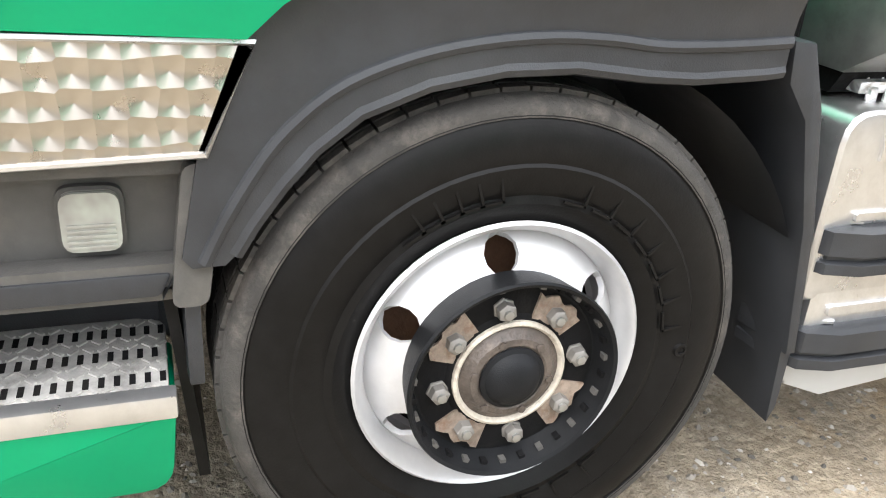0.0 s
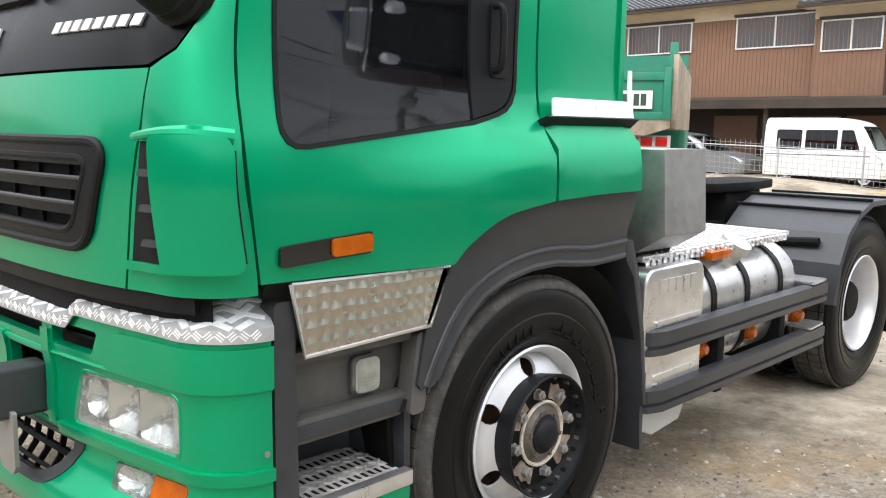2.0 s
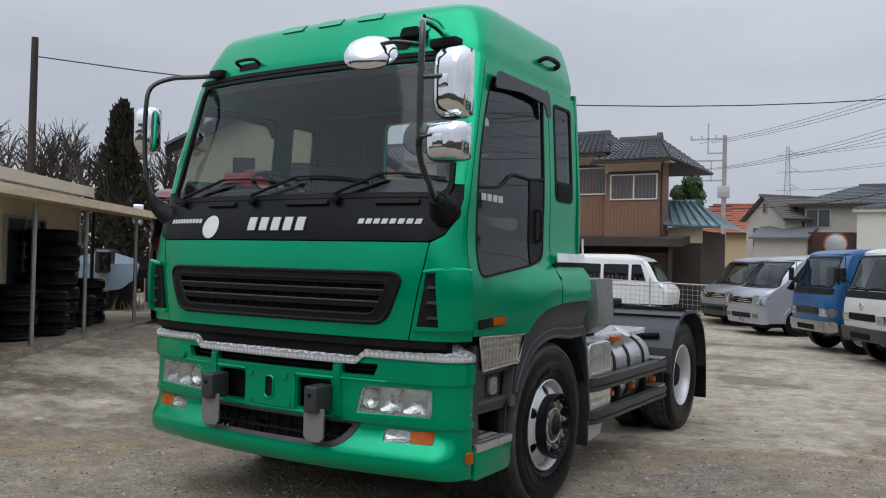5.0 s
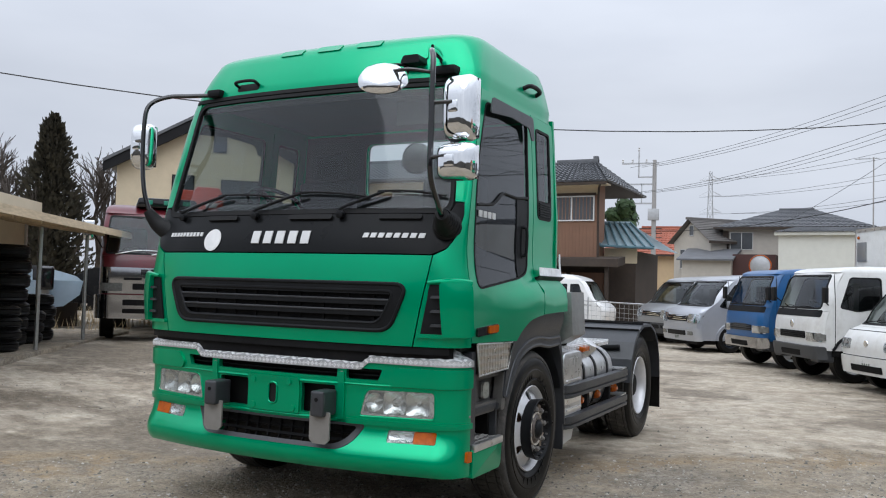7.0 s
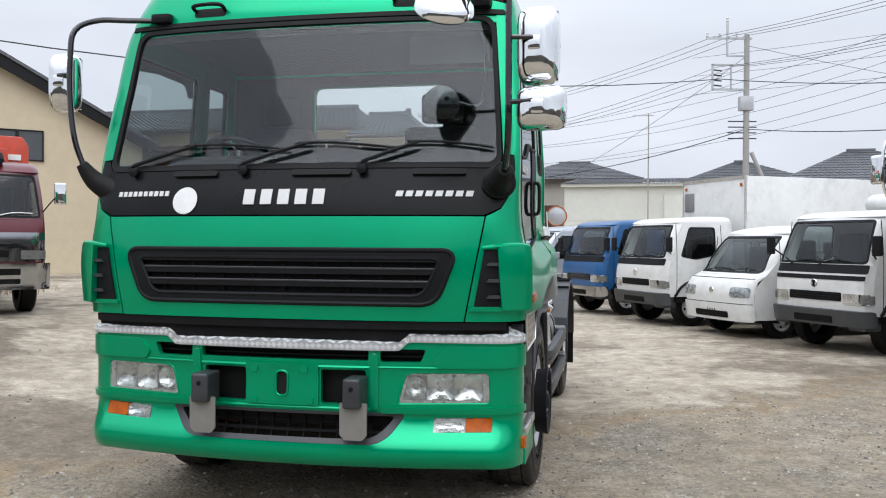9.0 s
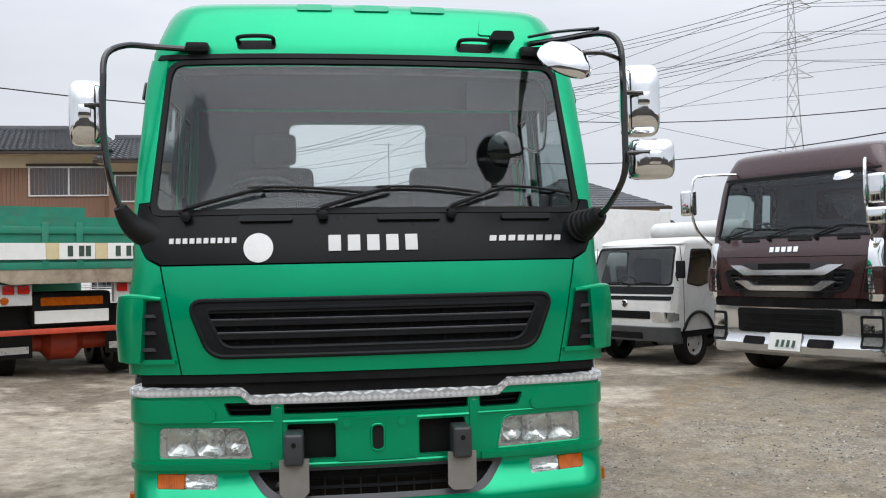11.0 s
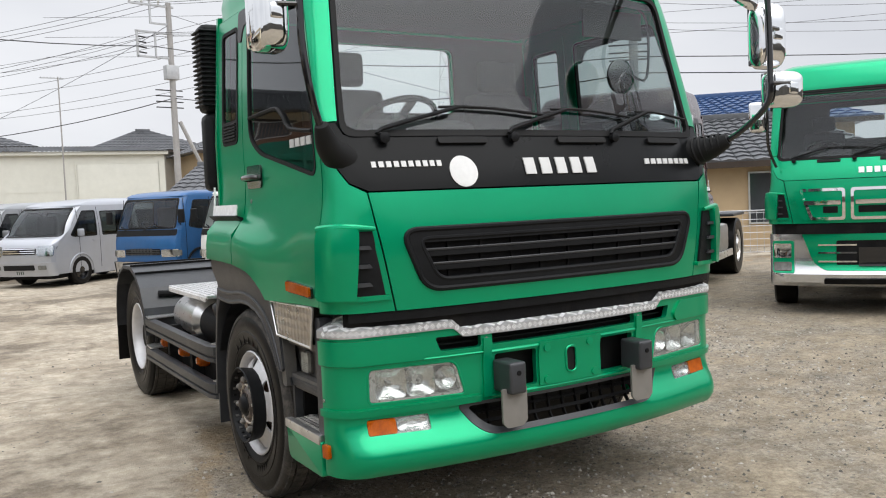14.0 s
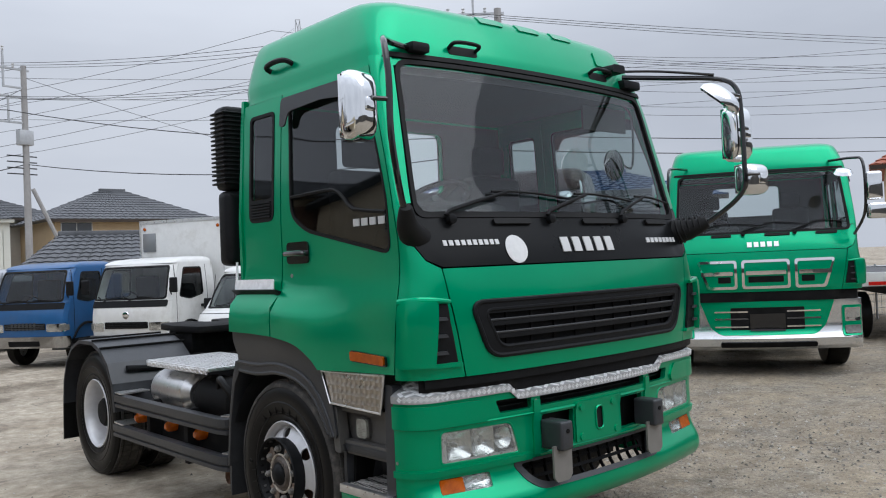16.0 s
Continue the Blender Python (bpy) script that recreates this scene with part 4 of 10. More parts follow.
def bump_base(a, z):
    s, x = (1.0 if a >= 0 else -1.0), abs(a)
    w, x1 = 1.213 - 0.05 * max(0.0, 0.42 - z), 1.04
    y = BUMP_Y(z) + 0.10 * min(x, x1) ** 2
    if x > x1:
        tt = min((x - x1) / 0.32, 1.0) * math.pi / 2
        x, y = x1 + (w - x1) * math.sin(tt), y + (0.35 - y) * (1 - math.cos(tt))
    return (s * x, y, z)


bump_s = surface(bump_base)
BE = 1.36
SLOT_MID = rpoly([(-0.455, 0.925), (0.455, 0.925), (0.455, 0.985), (-0.455, 0.985)], 0.012)
SLOT_R = rpoly([(0.515, 0.92), (0.72, 0.92), (0.745, 0.985), (0.515, 0.985)], 0.015)
SIDE_R = rpoly([(0.205, 0.70), (0.44, 0.70), (0.44, 0.875), (0.205, 0.875)], 0.015)
LIGHT_R = rpoly([(0.600, 0.706), (1.07, 0.713), (1.065, 0.872), (0.640, 0.868)], [0.02, 0.03, 0.03, 0.045])
SIG_R = rpoly([(0.78, 0.568), (1.08, 0.573), (1.08, 0.643), (0.78, 0.638)], 0.015)
MOUTH = rpoly([(-0.54, 0.508), (0.54, 0.508), (0.645, 0.66), (-0.645, 0.66)], [0.12, 0.12, 0.04, 0.04], 6)
holes = [SLOT_MID, SLOT_R, mirror(SLOT_R), SIDE_R, mirror(SIDE_R), LIGHT_R, mirror(LIGHT_R), SIG_R, mirror(SIG_R), MOUTH]
bumper = part("bumper", skin(bump_s, [(-BE, 0.388), (BE, 0.388), (BE, 1.04), (0.66, 1.04), (0.61, 1.004), (-0.61, 1.004), (-0.66, 1.04), (-BE, 1.04)], holes, 0.032, 0.03), GREEN, TRUCK, "deep green steel front bumper")
part("bumper_backing", skin(bump_s, [(-1.1, 0.45), (1.1, 0.45), (1.1, 1.0), (-1.1, 1.0)], [rpoly([(-0.50, 0.495), (0.50, 0.495), (0.52, 0.605), (-0.52, 0.605)], 0.03)], 0.12, 0.01, -0.09), SEAL, bumper)
part("air_dam_lip", skin(bump_s, [(-1.2, 0.36), (1.2, 0.36), (1.2, 0.385), (-1.2, 0.385)], [], 0.08, 0.03, -0.02), BLACKPLASTIC, bumper)
# raised creases above and below the lamps
for sg in (1, -1):
    f = (lambda p: p) if sg > 0 else mirror
    band = [(0.80, 0.895), (BE, 0.895), (BE, 1.002), (0.84, 1.002), (0.775, 0.93)]
    part("upper_band", skin(bump_s, f(rpoly(band, [0.02, 0, 0, 0.02, 0.04])), [], 0.04, 0.03, 0.012), GREEN, bumper)
    pts = [bump_s(sg * (0.50 + (BE - 0.50) * k / 30), 0.893, 0.001) for k in range(31)]
    part("crease", add_tube(BM(), pts, 0.006, 8, 0), GREEN, bumper)
    shelf = [(0.52, 0.662), (BE, 0.662), (BE, 0.694), (0.52, 0.694)]
    part("lamp_shelf", skin(bump_s, f(shelf), [], 0.03, 0.03, 0.014), GREEN, bumper)
    lamp_rim = [bump_s(sg * u, v, -0.004) for u, v in LIGHT_R + LIGHT_R[:1]]
    part("lamp_surround", add_tube(BM(), lamp_rim, 0.007, 8, 0), GREEN, bumper)
for zz, k in ((0.676, 0.46), (0.888, 0.46)):
    part("crease", add_tube(BM(), [bump_s(-k + 2 * k * i / 20, zz, -0.004) for i in range(21)], 0.011, 8, 0), GREEN, bumper)
# mouth frame and slats
mi = [(x * 0.92, 0.60 + (z - 0.60) * 0.74) for x, z in MOUTH]
m0 = part("mouth_frame", skin(bump_s, MOUTH, [mi], 0.06, 0.07, 0.004), GREYPLASTIC, bumper, "dark grey plastic intake surround")
for zz in (0.54, 0.575, 0.61):
    k = 0.45 + (zz - 0.475) * 0.7
    part("slat", skin(bump_s, [(-k, zz), (k, zz), (k, zz + 0.009), (-k, zz + 0.009)], [], 0.1, 0.025, -0.075), CHASSIS, m0)
for i in range(11):
    a = -0.45 + i * 0.09
    part("upright", skin(bump_s, [(a, 0.49), (a + 0.008, 0.49), (a + 0.008, 0.65), (a, 0.65)], [], 0.08, 0.02, -0.08), CHASSIS, m0)
# added block hides the pale ground; its black stands for the underbody's shade
part("cross_member", box(-0.47, 0.47, 0.55, 0.70, 0.30, 0.80, 0.02), SEAL, TRUCK)
for zz in (0.94, 0.965):
    part("slot_bar", skin(bump_s, [(-0.75, zz), (0.75, zz), (0.75, zz + 0.008), (-0.75, zz + 0.008)], [], 0.1, 0.02, -0.05), BLACKPLASTIC, bumper)
# centre plate with key slot
slot = rpoly([(-0.032, 0.735), (0.032, 0.735), (0.032, 0.865), (-0.032, 0.865)], 0.03)
cp = part("centre_plate", skin(bump_s, rpoly([(-0.195, 0.69), (0.195, 0.69), (0.195, 0.905), (-0.195, 0.905)], 0.01), [slot], 0.05, 0.012, 0.012), GREEN, bumper)
# bumper is uncut here; a dark sheet stands in for the hole's shade
part("slot_shade_filler", skin(bump_s, slot, [], 0.05, 0.003, 0.006), SEAL, cp, "dark filler standing in for the shade inside the key slot")
part("slot_rim", add_tube(BM(), [bump_s(a, b, 0.014) for a, b in slot + slot[:1]], 0.006, 6, 0), GREEN, cp)
for x, z in ((-0.15, 0.875), (0.12, 0.875), (-0.15, 0.715), (0.15, 0.715)):
    part("bolt", lathe([(0.02, 0), (0.02, 0.006), (0, 0.007)], Matrix.Translation(bump_s(x, z, 0.012)) @ Matrix.Rotation(math.pi / 2, 4, "X"), 10), GREEN, cp)
for x, z in ((0.485, 0.955), (-0.485, 0.955), (0.485, 0.80), (-0.485, 0.80), (0.485, 0.70), (-0.485, 0.70)):
    part("bolt", lathe([(0.008, 0), (0.008, 0.004), (0, 0.005)], Matrix.Translation(bump_s(x, z, 0.0)) @ Matrix.Rotation(math.pi / 2, 4, "X"), 8), STEEL, bumper)
for sg in (1, -1):
    f = (lambda p: p) if sg > 0 else mirror
    part("bumper_rib", skin(bump_s, f([(0.462, 0.68), (0.505, 0.68), (0.505, 0.958), (0.462, 0.958)]), [], 0.06, 0.012, 0.010), GREEN, bumper)
    # headlamp
    def lamp_bowl(sg, cx, cz, hx, hz, deep, square=7.0, off=-0.014):
        # squarish faceted dish: round at its centre, filling its cell at the rim
        b = BM()
        rings = []
        for k in range(1, 8):
            r = k / 7
            e = 2 / (2 + square * r ** 3)
            row = []
            for i in range(32):
                a = 2 * math.pi * i / 32
                ca, sa = math.cos(a), math.sin(a)
                u = cx + hx * r * math.copysign(abs(ca) ** e, ca)
                v = cz + hz * r * math.copysign(abs(sa) ** e, sa)
                ripple = 0.0018 * math.sin(a * 8 + k)
                row.append(b.verts.new(bump_s(sg * u, v, off - deep * (1 - r * r) + ripple * r)))
            rings.append(row)
        for p, q in zip(rings, rings[1:]):
            for i in range(32):
                b.faces.new((p[i], p[(i + 1) % 32], q[(i + 1) % 32], q[i]))
        b.faces.new(rings[0])
        bmesh.ops.recalc_face_normals(b, faces=b.faces[:])
        return b

    lit = [(0.838 + (u - 0.838) * 0.972, 0.791 + (v - 0.791) * 0.91) for u, v in LIGHT_R]
    hl = part("headlamp", skin(bump_s, f(lit), [f(rpoly([(0.622, 0.722), (1.030, 0.728), (1.026, 0.858), (0.654, 0.855)], 0.02))], 0.05, 0.06, -0.004), LAMPGREY, bumper, "clear rectangular headlamp with chrome bowls")
    part("reflector", skin(bump_s, f([(0.605, 0.709), (1.065, 0.716), (1.06, 0.870), (0.64, 0.866)]), [], 0.05, 0.006, -0.05), LAMPGREY, hl)
    for c, hw, hz, deep, silver in ((0.690, 0.054, 0.054, 0.034, LAMPSILVER), (0.814, 0.068, 0.066, 0.042, LAMPSILVER), (0.955, 0.073, 0.066, 0.036, LAMPSILVER)):
        part("bowl", lamp_bowl(sg, c, 0.791, hw, hz, deep, 0.0 if hz < 0.055 else 4.0), silver, hl)
        q = Matrix.Translation(bump_s(sg * c, 0.791, -0.052)) @ Matrix.Rotation(math.pi / 2, 4, "X")
        part("bulb_cap", lathe([(0.009, 0), (0.009, 0.014), (0.006, 0.02), (0, 0.022)], q, 14), STEEL, hl)
    g = part("lamp_cover", skin(bump_s, f(lit), [], 0.06, 0.004, 0.004), LAMPCOVER, hl)
    g.visible_shadow = False
    # fog and turn lamp
    sl = part("turn_lamp", skin(bump_s, f(SIG_R), [], 0.05, 0.03, -0.022), LAMPGREY, bumper, "amber and clear corner lamp")
    part("amber_lens", skin(bump_s, f(rpoly([(0.940, 0.572), (1.077, 0.575), (1.077, 0.640), (0.940, 0.637)], 0.010)), [], 0.04, 0.02, 0.0), ORANGE, sl)
    part("bowl", lamp_bowl(sg, 0.863, 0.604, 0.074, 0.028, 0.016, 1.0, -0.006), LAMPSILVER, sl)
    cl = part("clear_lens", skin(bump_s, f(rpoly([(0.784, 0.570), (0.936, 0.572), (0.936, 0.637), (0.784, 0.635)], 0.014)), [], 0.04, 0.004, 0.003), LAMPCOVER, sl)
    cl.visible_shadow = False
    part("corner_marker", skin(bump_s, f(rpoly([(1.308, 0.472), (1.352, 0.472), (1.352, 0.532), (1.308, 0.532)], 0.008)), [], 0.03, 0.03, 0.018), ORANGE, bumper)
    part("corner_knob", lathe([(0.008, 0), (0.008, 0.004), (0, 0.005)], Matrix.Translation(bump_s(sg * 1.34, 0.73, 0.0)) @ Matrix.Rotation(sg * math.pi / 2, 4, "Y"), 12), STEEL, bumper)
    # towing blocks and the plates that hang under them
    tx = sg * 0.405
    tb = part("tow_block", box(tx - 0.046, tx + 0.046, -0.05, 0.10, 0.70, 0.85, 0.016, 3), GREYPLASTIC, bumper, "black rubber towing pin cover")
    part("pin", lathe([(0.012, 0), (0.012, 0.004), (0.006, 0.005), (0, 0.002)], Matrix.Translation((tx, -0.05, 0.80)) @ Matrix.Rotation(math.pi / 2, 4, "X"), 14), CHASSIS, tb)
    part("tow_plate", prism(rpoly([(tx - 0.07, 0.565), (tx - 0.045, 0.54), (tx + 0.045, 0.54), (tx + 0.07, 0.565), (tx + 0.07, 0.725), (tx - 0.07, 0.725)], 0.008), "y", -0.012, 0.0), TOWSTEEL, tb, "bare steel plate")

# chequer-plate cap on the bumper
def cap_z(a):
    x = abs(a)
    return 1.012 + 0.044 * min(max((x - 0.61) / 0.05, 0.0), 1.0) - 0.008 * max(0, x - 0.7)


def cap_base(a, v):
    p = bump_s(a, 1.0, 0.014)
    d = max(0.0, v)
    k = max(0.0, (abs(a) - 1.05) / 0.3)
    p = p + Vector((0, 1, 0)) * d * (1 - 0.6 * min(k, 1)) - Vector((1 if a > 0 else -1, 0, 0)) * d * min(k, 1)
    return (p.x, p.y, cap_z(a) + (v if v < 0 else 0.36 * v))


cap = BM()
vv = (-0.034, -0.017, 0.0, 0.004, 0.04, 0.08, 0.12, 0.16)
cols = []
for i in range(121):
    a = -BE + 2 * BE * i / 120
    cols.append([cap.verts.new(cap_base(a, v)) for v in vv])
for a, b in zip(cols, cols[1:]):
    for k in range(len(vv) - 1):
        cap.faces.new((a[k], b[k], b[k + 1], a[k + 1]))
bmesh.ops.recalc_face_normals(cap, faces=cap.faces[:])
bmesh.ops.solidify(cap, geom=cap.faces[:], thickness=0.004)
cap_ob = part("bumper_tread_plate", cap, PLATEALU, bumper, "bright chequer-plate bumper top", 25)
# lozenges of the tread plate, on its top and its front fold; their glint is brighter colour
def cap_frame(a, v):
    p, q = Vector(cap_base(a, v)), Vector(cap_base(a + 0.012, v))
    x = (q - p).normalized()
    y = (Vector(cap_base(a, v + 0.008)) - p).normalized()
    n = x.cross(y).normalized()
    y = n.cross(x)
    if n.z < 0 and v > 0:
        n = -n
    return Matrix(((x.x, y.x, n.x, p.x), (x.y, y.y, n.y, p.y), (x.z, y.z, n.z, p.z), (0, 0, 0, 1)))


bm = BM()
for i in range(44):
    a = -1.30 + i * 0.060
    for j, v in enumerate((0.020, 0.055, 0.090, 0.125)):
        q = cap_frame(a + (0.030 if j % 2 else 0.0), v) @ Matrix.Rotation(radians(35 if (i + j) % 2 else -35), 4, "Z")
        add_box(bm, -0.025, 0.025, -0.009, 0.009, -0.002, 0.0012, m=q)
for i in range(88):
    q = cap_frame(-1.30 + i * 0.030, -0.015) @ Matrix.Rotation(radians(40 if i % 2 else -40), 4, "Z")
    for o in (-0.007, 0.0, 0.007):
        add_box(bm, -0.011, 0.011, -0.0016 + o, 0.0016 + o, -0.003, 0.0012, m=q)
tagged(part("tread_pattern", bm, TREADALU, cap_ob), kind="stuff")
# dark gap with brackets between bumper and front panel
part("gap_bar", skin(front_s, [(-1.16, 1.085), (1.16, 1.085), (1.16, 1.125), (-1.16, 1.125)], [], 0.1, 0.03, -0.012), BLACKPLASTIC, TRUCK)
for x in (-0.9, -0.3, 0.28, 0.62, 0.9):
    part("bracket", box(x - 0.02, x + 0.02, 0.17, 0.26, 1.0, 1.13, 0.006), GREYPLASTIC, TRUCK)
for k in range(5):
    zz = 1.01 + k * 0.02
    part("radiator_slat", box(-0.55, 0.5, 0.16, 0.2, zz, zz + 0.008), BLACKPLASTIC, TRUCK)


# ---- steps, arches and wheels on both sides ----
for sg in (1, -1):
    S = surface(lambda y, z: (sg * 1.205, y, z), sg)
    # grey side panel with a frosted lamp
    sp = part("step_panel", skin(S, rpoly([(0.385, 0.715), (0.86, 0.715), (0.905, 0.97), (0.96, 1.13), (0.39, 1.13)], 0.02), [], 0.06, 0.06, -0.085), STEPGREY, TRUCK, "weathered grey step surround")
    # foot well: back wall and curved rear wall behind the tread
    well = [(1.12, 0.40), (1.04, 0.40), (0.955, 0.42), (0.93, 0.47), (0.93, 0.72), (0.96, 0.79), (1.03, 0.825), (1.16, 0.835), (1.16, 0.86), (0.90, 0.86), (0.90, 0.39), (1.12, 0.39)]
    part("foot_well", prism([(sg * p, q) for p, q in well], "z", 0.53, 0.72, 0.006), GREYPLASTIC, sp, "dark moulded foot well")
    part("ledge", prism([(sg * p, q) for p, q in rpoly([(0.95, 0.44), (1.16, 0.44), (1.16, 0.84), (1.09, 0.86), (0.95, 0.86)], [0, 0.02, 0.06, 0.06, 0])], "z", 0.70, 0.722, 0.008), STEPGREY, sp)
    for z0, z1, o in ((0.925, 0.955, -0.03), (0.735, 0.775, -0.03)):
        part("moulding", skin(S, rpoly([(0.44, z0), (0.86, z0), (0.875, z1), (0.44, z1)], 0.012), [], 0.06, 0.05, o), STEPGREY, sp)
    part("front_pillar", skin(S, rpoly([(0.365, 0.56), (0.435, 0.56), (0.425, 1.10), (0.365, 1.10)], 0.02), [], 0.05, 0.06, -0.002), GREYPLASTIC, sp)
    part("rear_pillar", skin(S, rpoly([(0.815, 0.71), (0.872, 0.71), (0.905, 0.95), (0.845, 0.95)], 0.02), [], 0.05, 0.06, 0.0), STEPGREY, sp)
    lm = part("courtesy_lamp", skin(S, rpoly([(0.658, 0.787), (0.757, 0.787), (0.757, 0.897), (0.658, 0.897)], 0.025), [], 0.04, 0.05, -0.07), STEPGREY, sp)
    part("lens", skin(S, rpoly([(0.664, 0.793), (0.751, 0.793), (0.751, 0.891), (0.664, 0.891)], 0.022), [], 0.03, 0.03, -0.056), SIDELENS, lm, "frosted clear side lamp")
    for k in range(5):
        part("lens_rib", skin(S, [(0.672, 0.80 + k * 0.009), (0.743, 0.80 + k * 0.009), (0.743, 0.804 + k * 0.009), (0.672, 0.804 + k * 0.009)], [], 0.05, 0.004, -0.053), SIDELENS, lm)
    # swirl-ground plate
    pl = [(0.405, 1.145), (0.955, 1.132), (0.88, 0.968), (0.445, 0.955)]
    plate = part("side_plate", skin(S, pl, [], 0.08, 0.006, 0.012), SWIRL, TRUCK, "polished swirl-ground stainless plate")
    part("plate_rim", add_tube(BM(), [S(a, b, 0.014) for a, b in pl + pl[:1]], 0.006, 6, 0), ALU, plate)
    # step with its skirt
    st = part("step", prism(rpoly([(0.375, 0.365), (0.795, 0.365), (0.81, 0.53), (0.375, 0.53)], [0.02, 0.05, 0.01, 0.01]), "x", sg * 1.0, sg * 1.222, 0.008), GREEN, TRUCK, "green step skirt")
    part("tread_bed", box(min(sg * 0.94, sg * 1.21), max(sg * 0.94, sg * 1.21), 0.39, 0.80, 0.525, 0.552, 0.004), STEPPLATE, st)
    bm = BM()
    slots = BM()
    for i in range(16):
        for j in range(9):
            yy, xx = 0.412 + i * 0.0245 + (0.012 if j % 2 else 0.0), sg * (0.965 + j * 0.0265)
            if j % 3 == 1:
                add_box(slots, xx - 0.015, xx + 0.015, yy - 0.005, yy + 0.005, 0.5505, 0.5532)
                continue
            q = Matrix.Translation((xx, yy, 0.552)) @ Matrix.Rotation(radians(45 if (i + j) % 2 else -45), 4, "Z")
            add_box(bm, -0.010, 0.010, -0.0035, 0.0035, -0.001, 0.0035, m=q)
    tagged(part("grip_ridge", bm, STEPPLATE, st, "pressed aluminium grip tread"), kind="stuff")
    tagged(part("grip_slot", slots, CHASSIS, st, "dark slots in the tread"), kind="stuff")
    part("step_edge", box(min(sg * 1.19, sg * 1.228), max(sg * 1.19, sg * 1.228), 0.385, 0.812, 0.515, 0.56, 0.006), ALU, st)
    # second step recess
    part("upper_step", prism(rpoly([(0.42, 0.72), (0.80, 0.72), (0.82, 0.76), (0.42, 0.76)], 0.01), "x", sg * 0.95, sg * 1.18, 0.004), GREYPLASTIC, sp)
    # arch flare
    out = [(0.868, 0.968), (0.935, 1.136), (0.985, 1.184), (1.05, 1.223), (1.11, 1.253), (1.17, 1.272), (1.245, 1.284), (1.38, 1.299), (1.60, 1.309), (1.88, 1.313), (1.88, 1.13)]
    inn = [(1.88, 1.078), (1.843, 1.074), (1.70, 1.068), (1.603, 1.074), (1.47, 1.090), (1.346, 1.087), (1.22, 1.065), (1.111, 1.023), (1.04, 0.968), (0.99, 0.912), (0.945, 0.85), (0.915, 0.80)]
    low = [(0.90, 0.785), (0.85, 0.783), (0.836, 0.80)]
    def arch_x(y, z):
        k, f = min(max((y - 0.9) / 0.5, 0.0), 1.0), min(max((z - 1.14) / 0.14, 0.0), 1.0)
        return 1.205 + 0.034 * k * k * (3 - 2 * k) * f * f * (3 - 2 * f)
    SA = surface(lambda y, z: (sg * arch_x(y, z), y, z), sg)
    arch = part("wheel_arch", skin(SA, out + inn + low, [], 0.05, 0.05, 0.012), GREYPLASTIC, TRUCK, "dark grey plastic wheel-arch flare")
    rimline = [(0.868, 0.79), (0.905, 0.865), (0.965, 0.96), (1.02, 1.02), (1.09, 1.07), (1.19, 1.108), (1.30, 1.130), (1.42, 1.139), (1.53, 1.134), (1.62, 1.124), (1.75, 1.124), (1.88, 1.130)]
    part("flare_lip", add_tube(BM(), [S(a, b, 0.008) for a, b in rimline], 0.013, 8, 3), GREYPLASTIC, arch)
    edge = list(reversed(inn))
    part("flare_return", add_tube(BM(), [S(a, b, 0.0) for a, b in edge], 0.016, 8, 0), GREYPLASTIC, arch)
    liner = BM()
    lr = []
    for a in range(24, 158, 7):
        c, s2 = math.cos(radians(a)), math.sin(radians(a))
        lr.append([liner.verts.new((sg * x, 1.41 + 0.66 * c, 0.46 + 0.66 * s2)) for x in (0.62, 1.19)])
    for a, b in zip(lr, lr[1:]):
        liner.faces.new((a[0], b[0], b[1], a[1]))
    bmesh.ops.solidify(liner, geom=liner.faces[:], thickness=0.01)
    part("arch_liner", liner, GREYPLASTIC, arch)
    mf = prism([(1.90, 1.13), (1.95, 1.125), (2.0, 1.0), (2.06, 0.75), (2.10, 0.45), (2.075, 0.45), (2.03, 0.75), (1.965, 0.98), (1.91, 1.05)], "x", sg * 0.80, sg * 1.205, 0.008)
    fl = part("rear_splash_guard", mf, GREYPLASTIC, TRUCK, "dark grey splash guard behind the front wheel")
    part("mud_flap", prism([(2.07, 0.5), (2.10, 0.5), (2.10, 0.30), (2.085, 0.26)], "x", sg * 0.98, sg * 1.19), GREYPLASTIC, fl)
    part("front_mud_flap", prism([(0.80, 0.7), (0.82, 0.7), (0.86, 0.30), (0.84, 0.30)], "x", sg * 0.8, sg * 1.12), RUBBER, TRUCK)
    wheel(TRUCK, 1.405, 0.515, 0.90, 1.205, sg, 0.52, 0.10)
    wheel(TRUCK, 4.58, 0.515, 0.90, 1.185, sg, 0.52, 0.20, "rear_wheel", False)
    wheel(TRUCK, 4.58, 0.515, 0.55, 0.83, sg, 0.52, 0.20, "inner_rear_wheel", False)

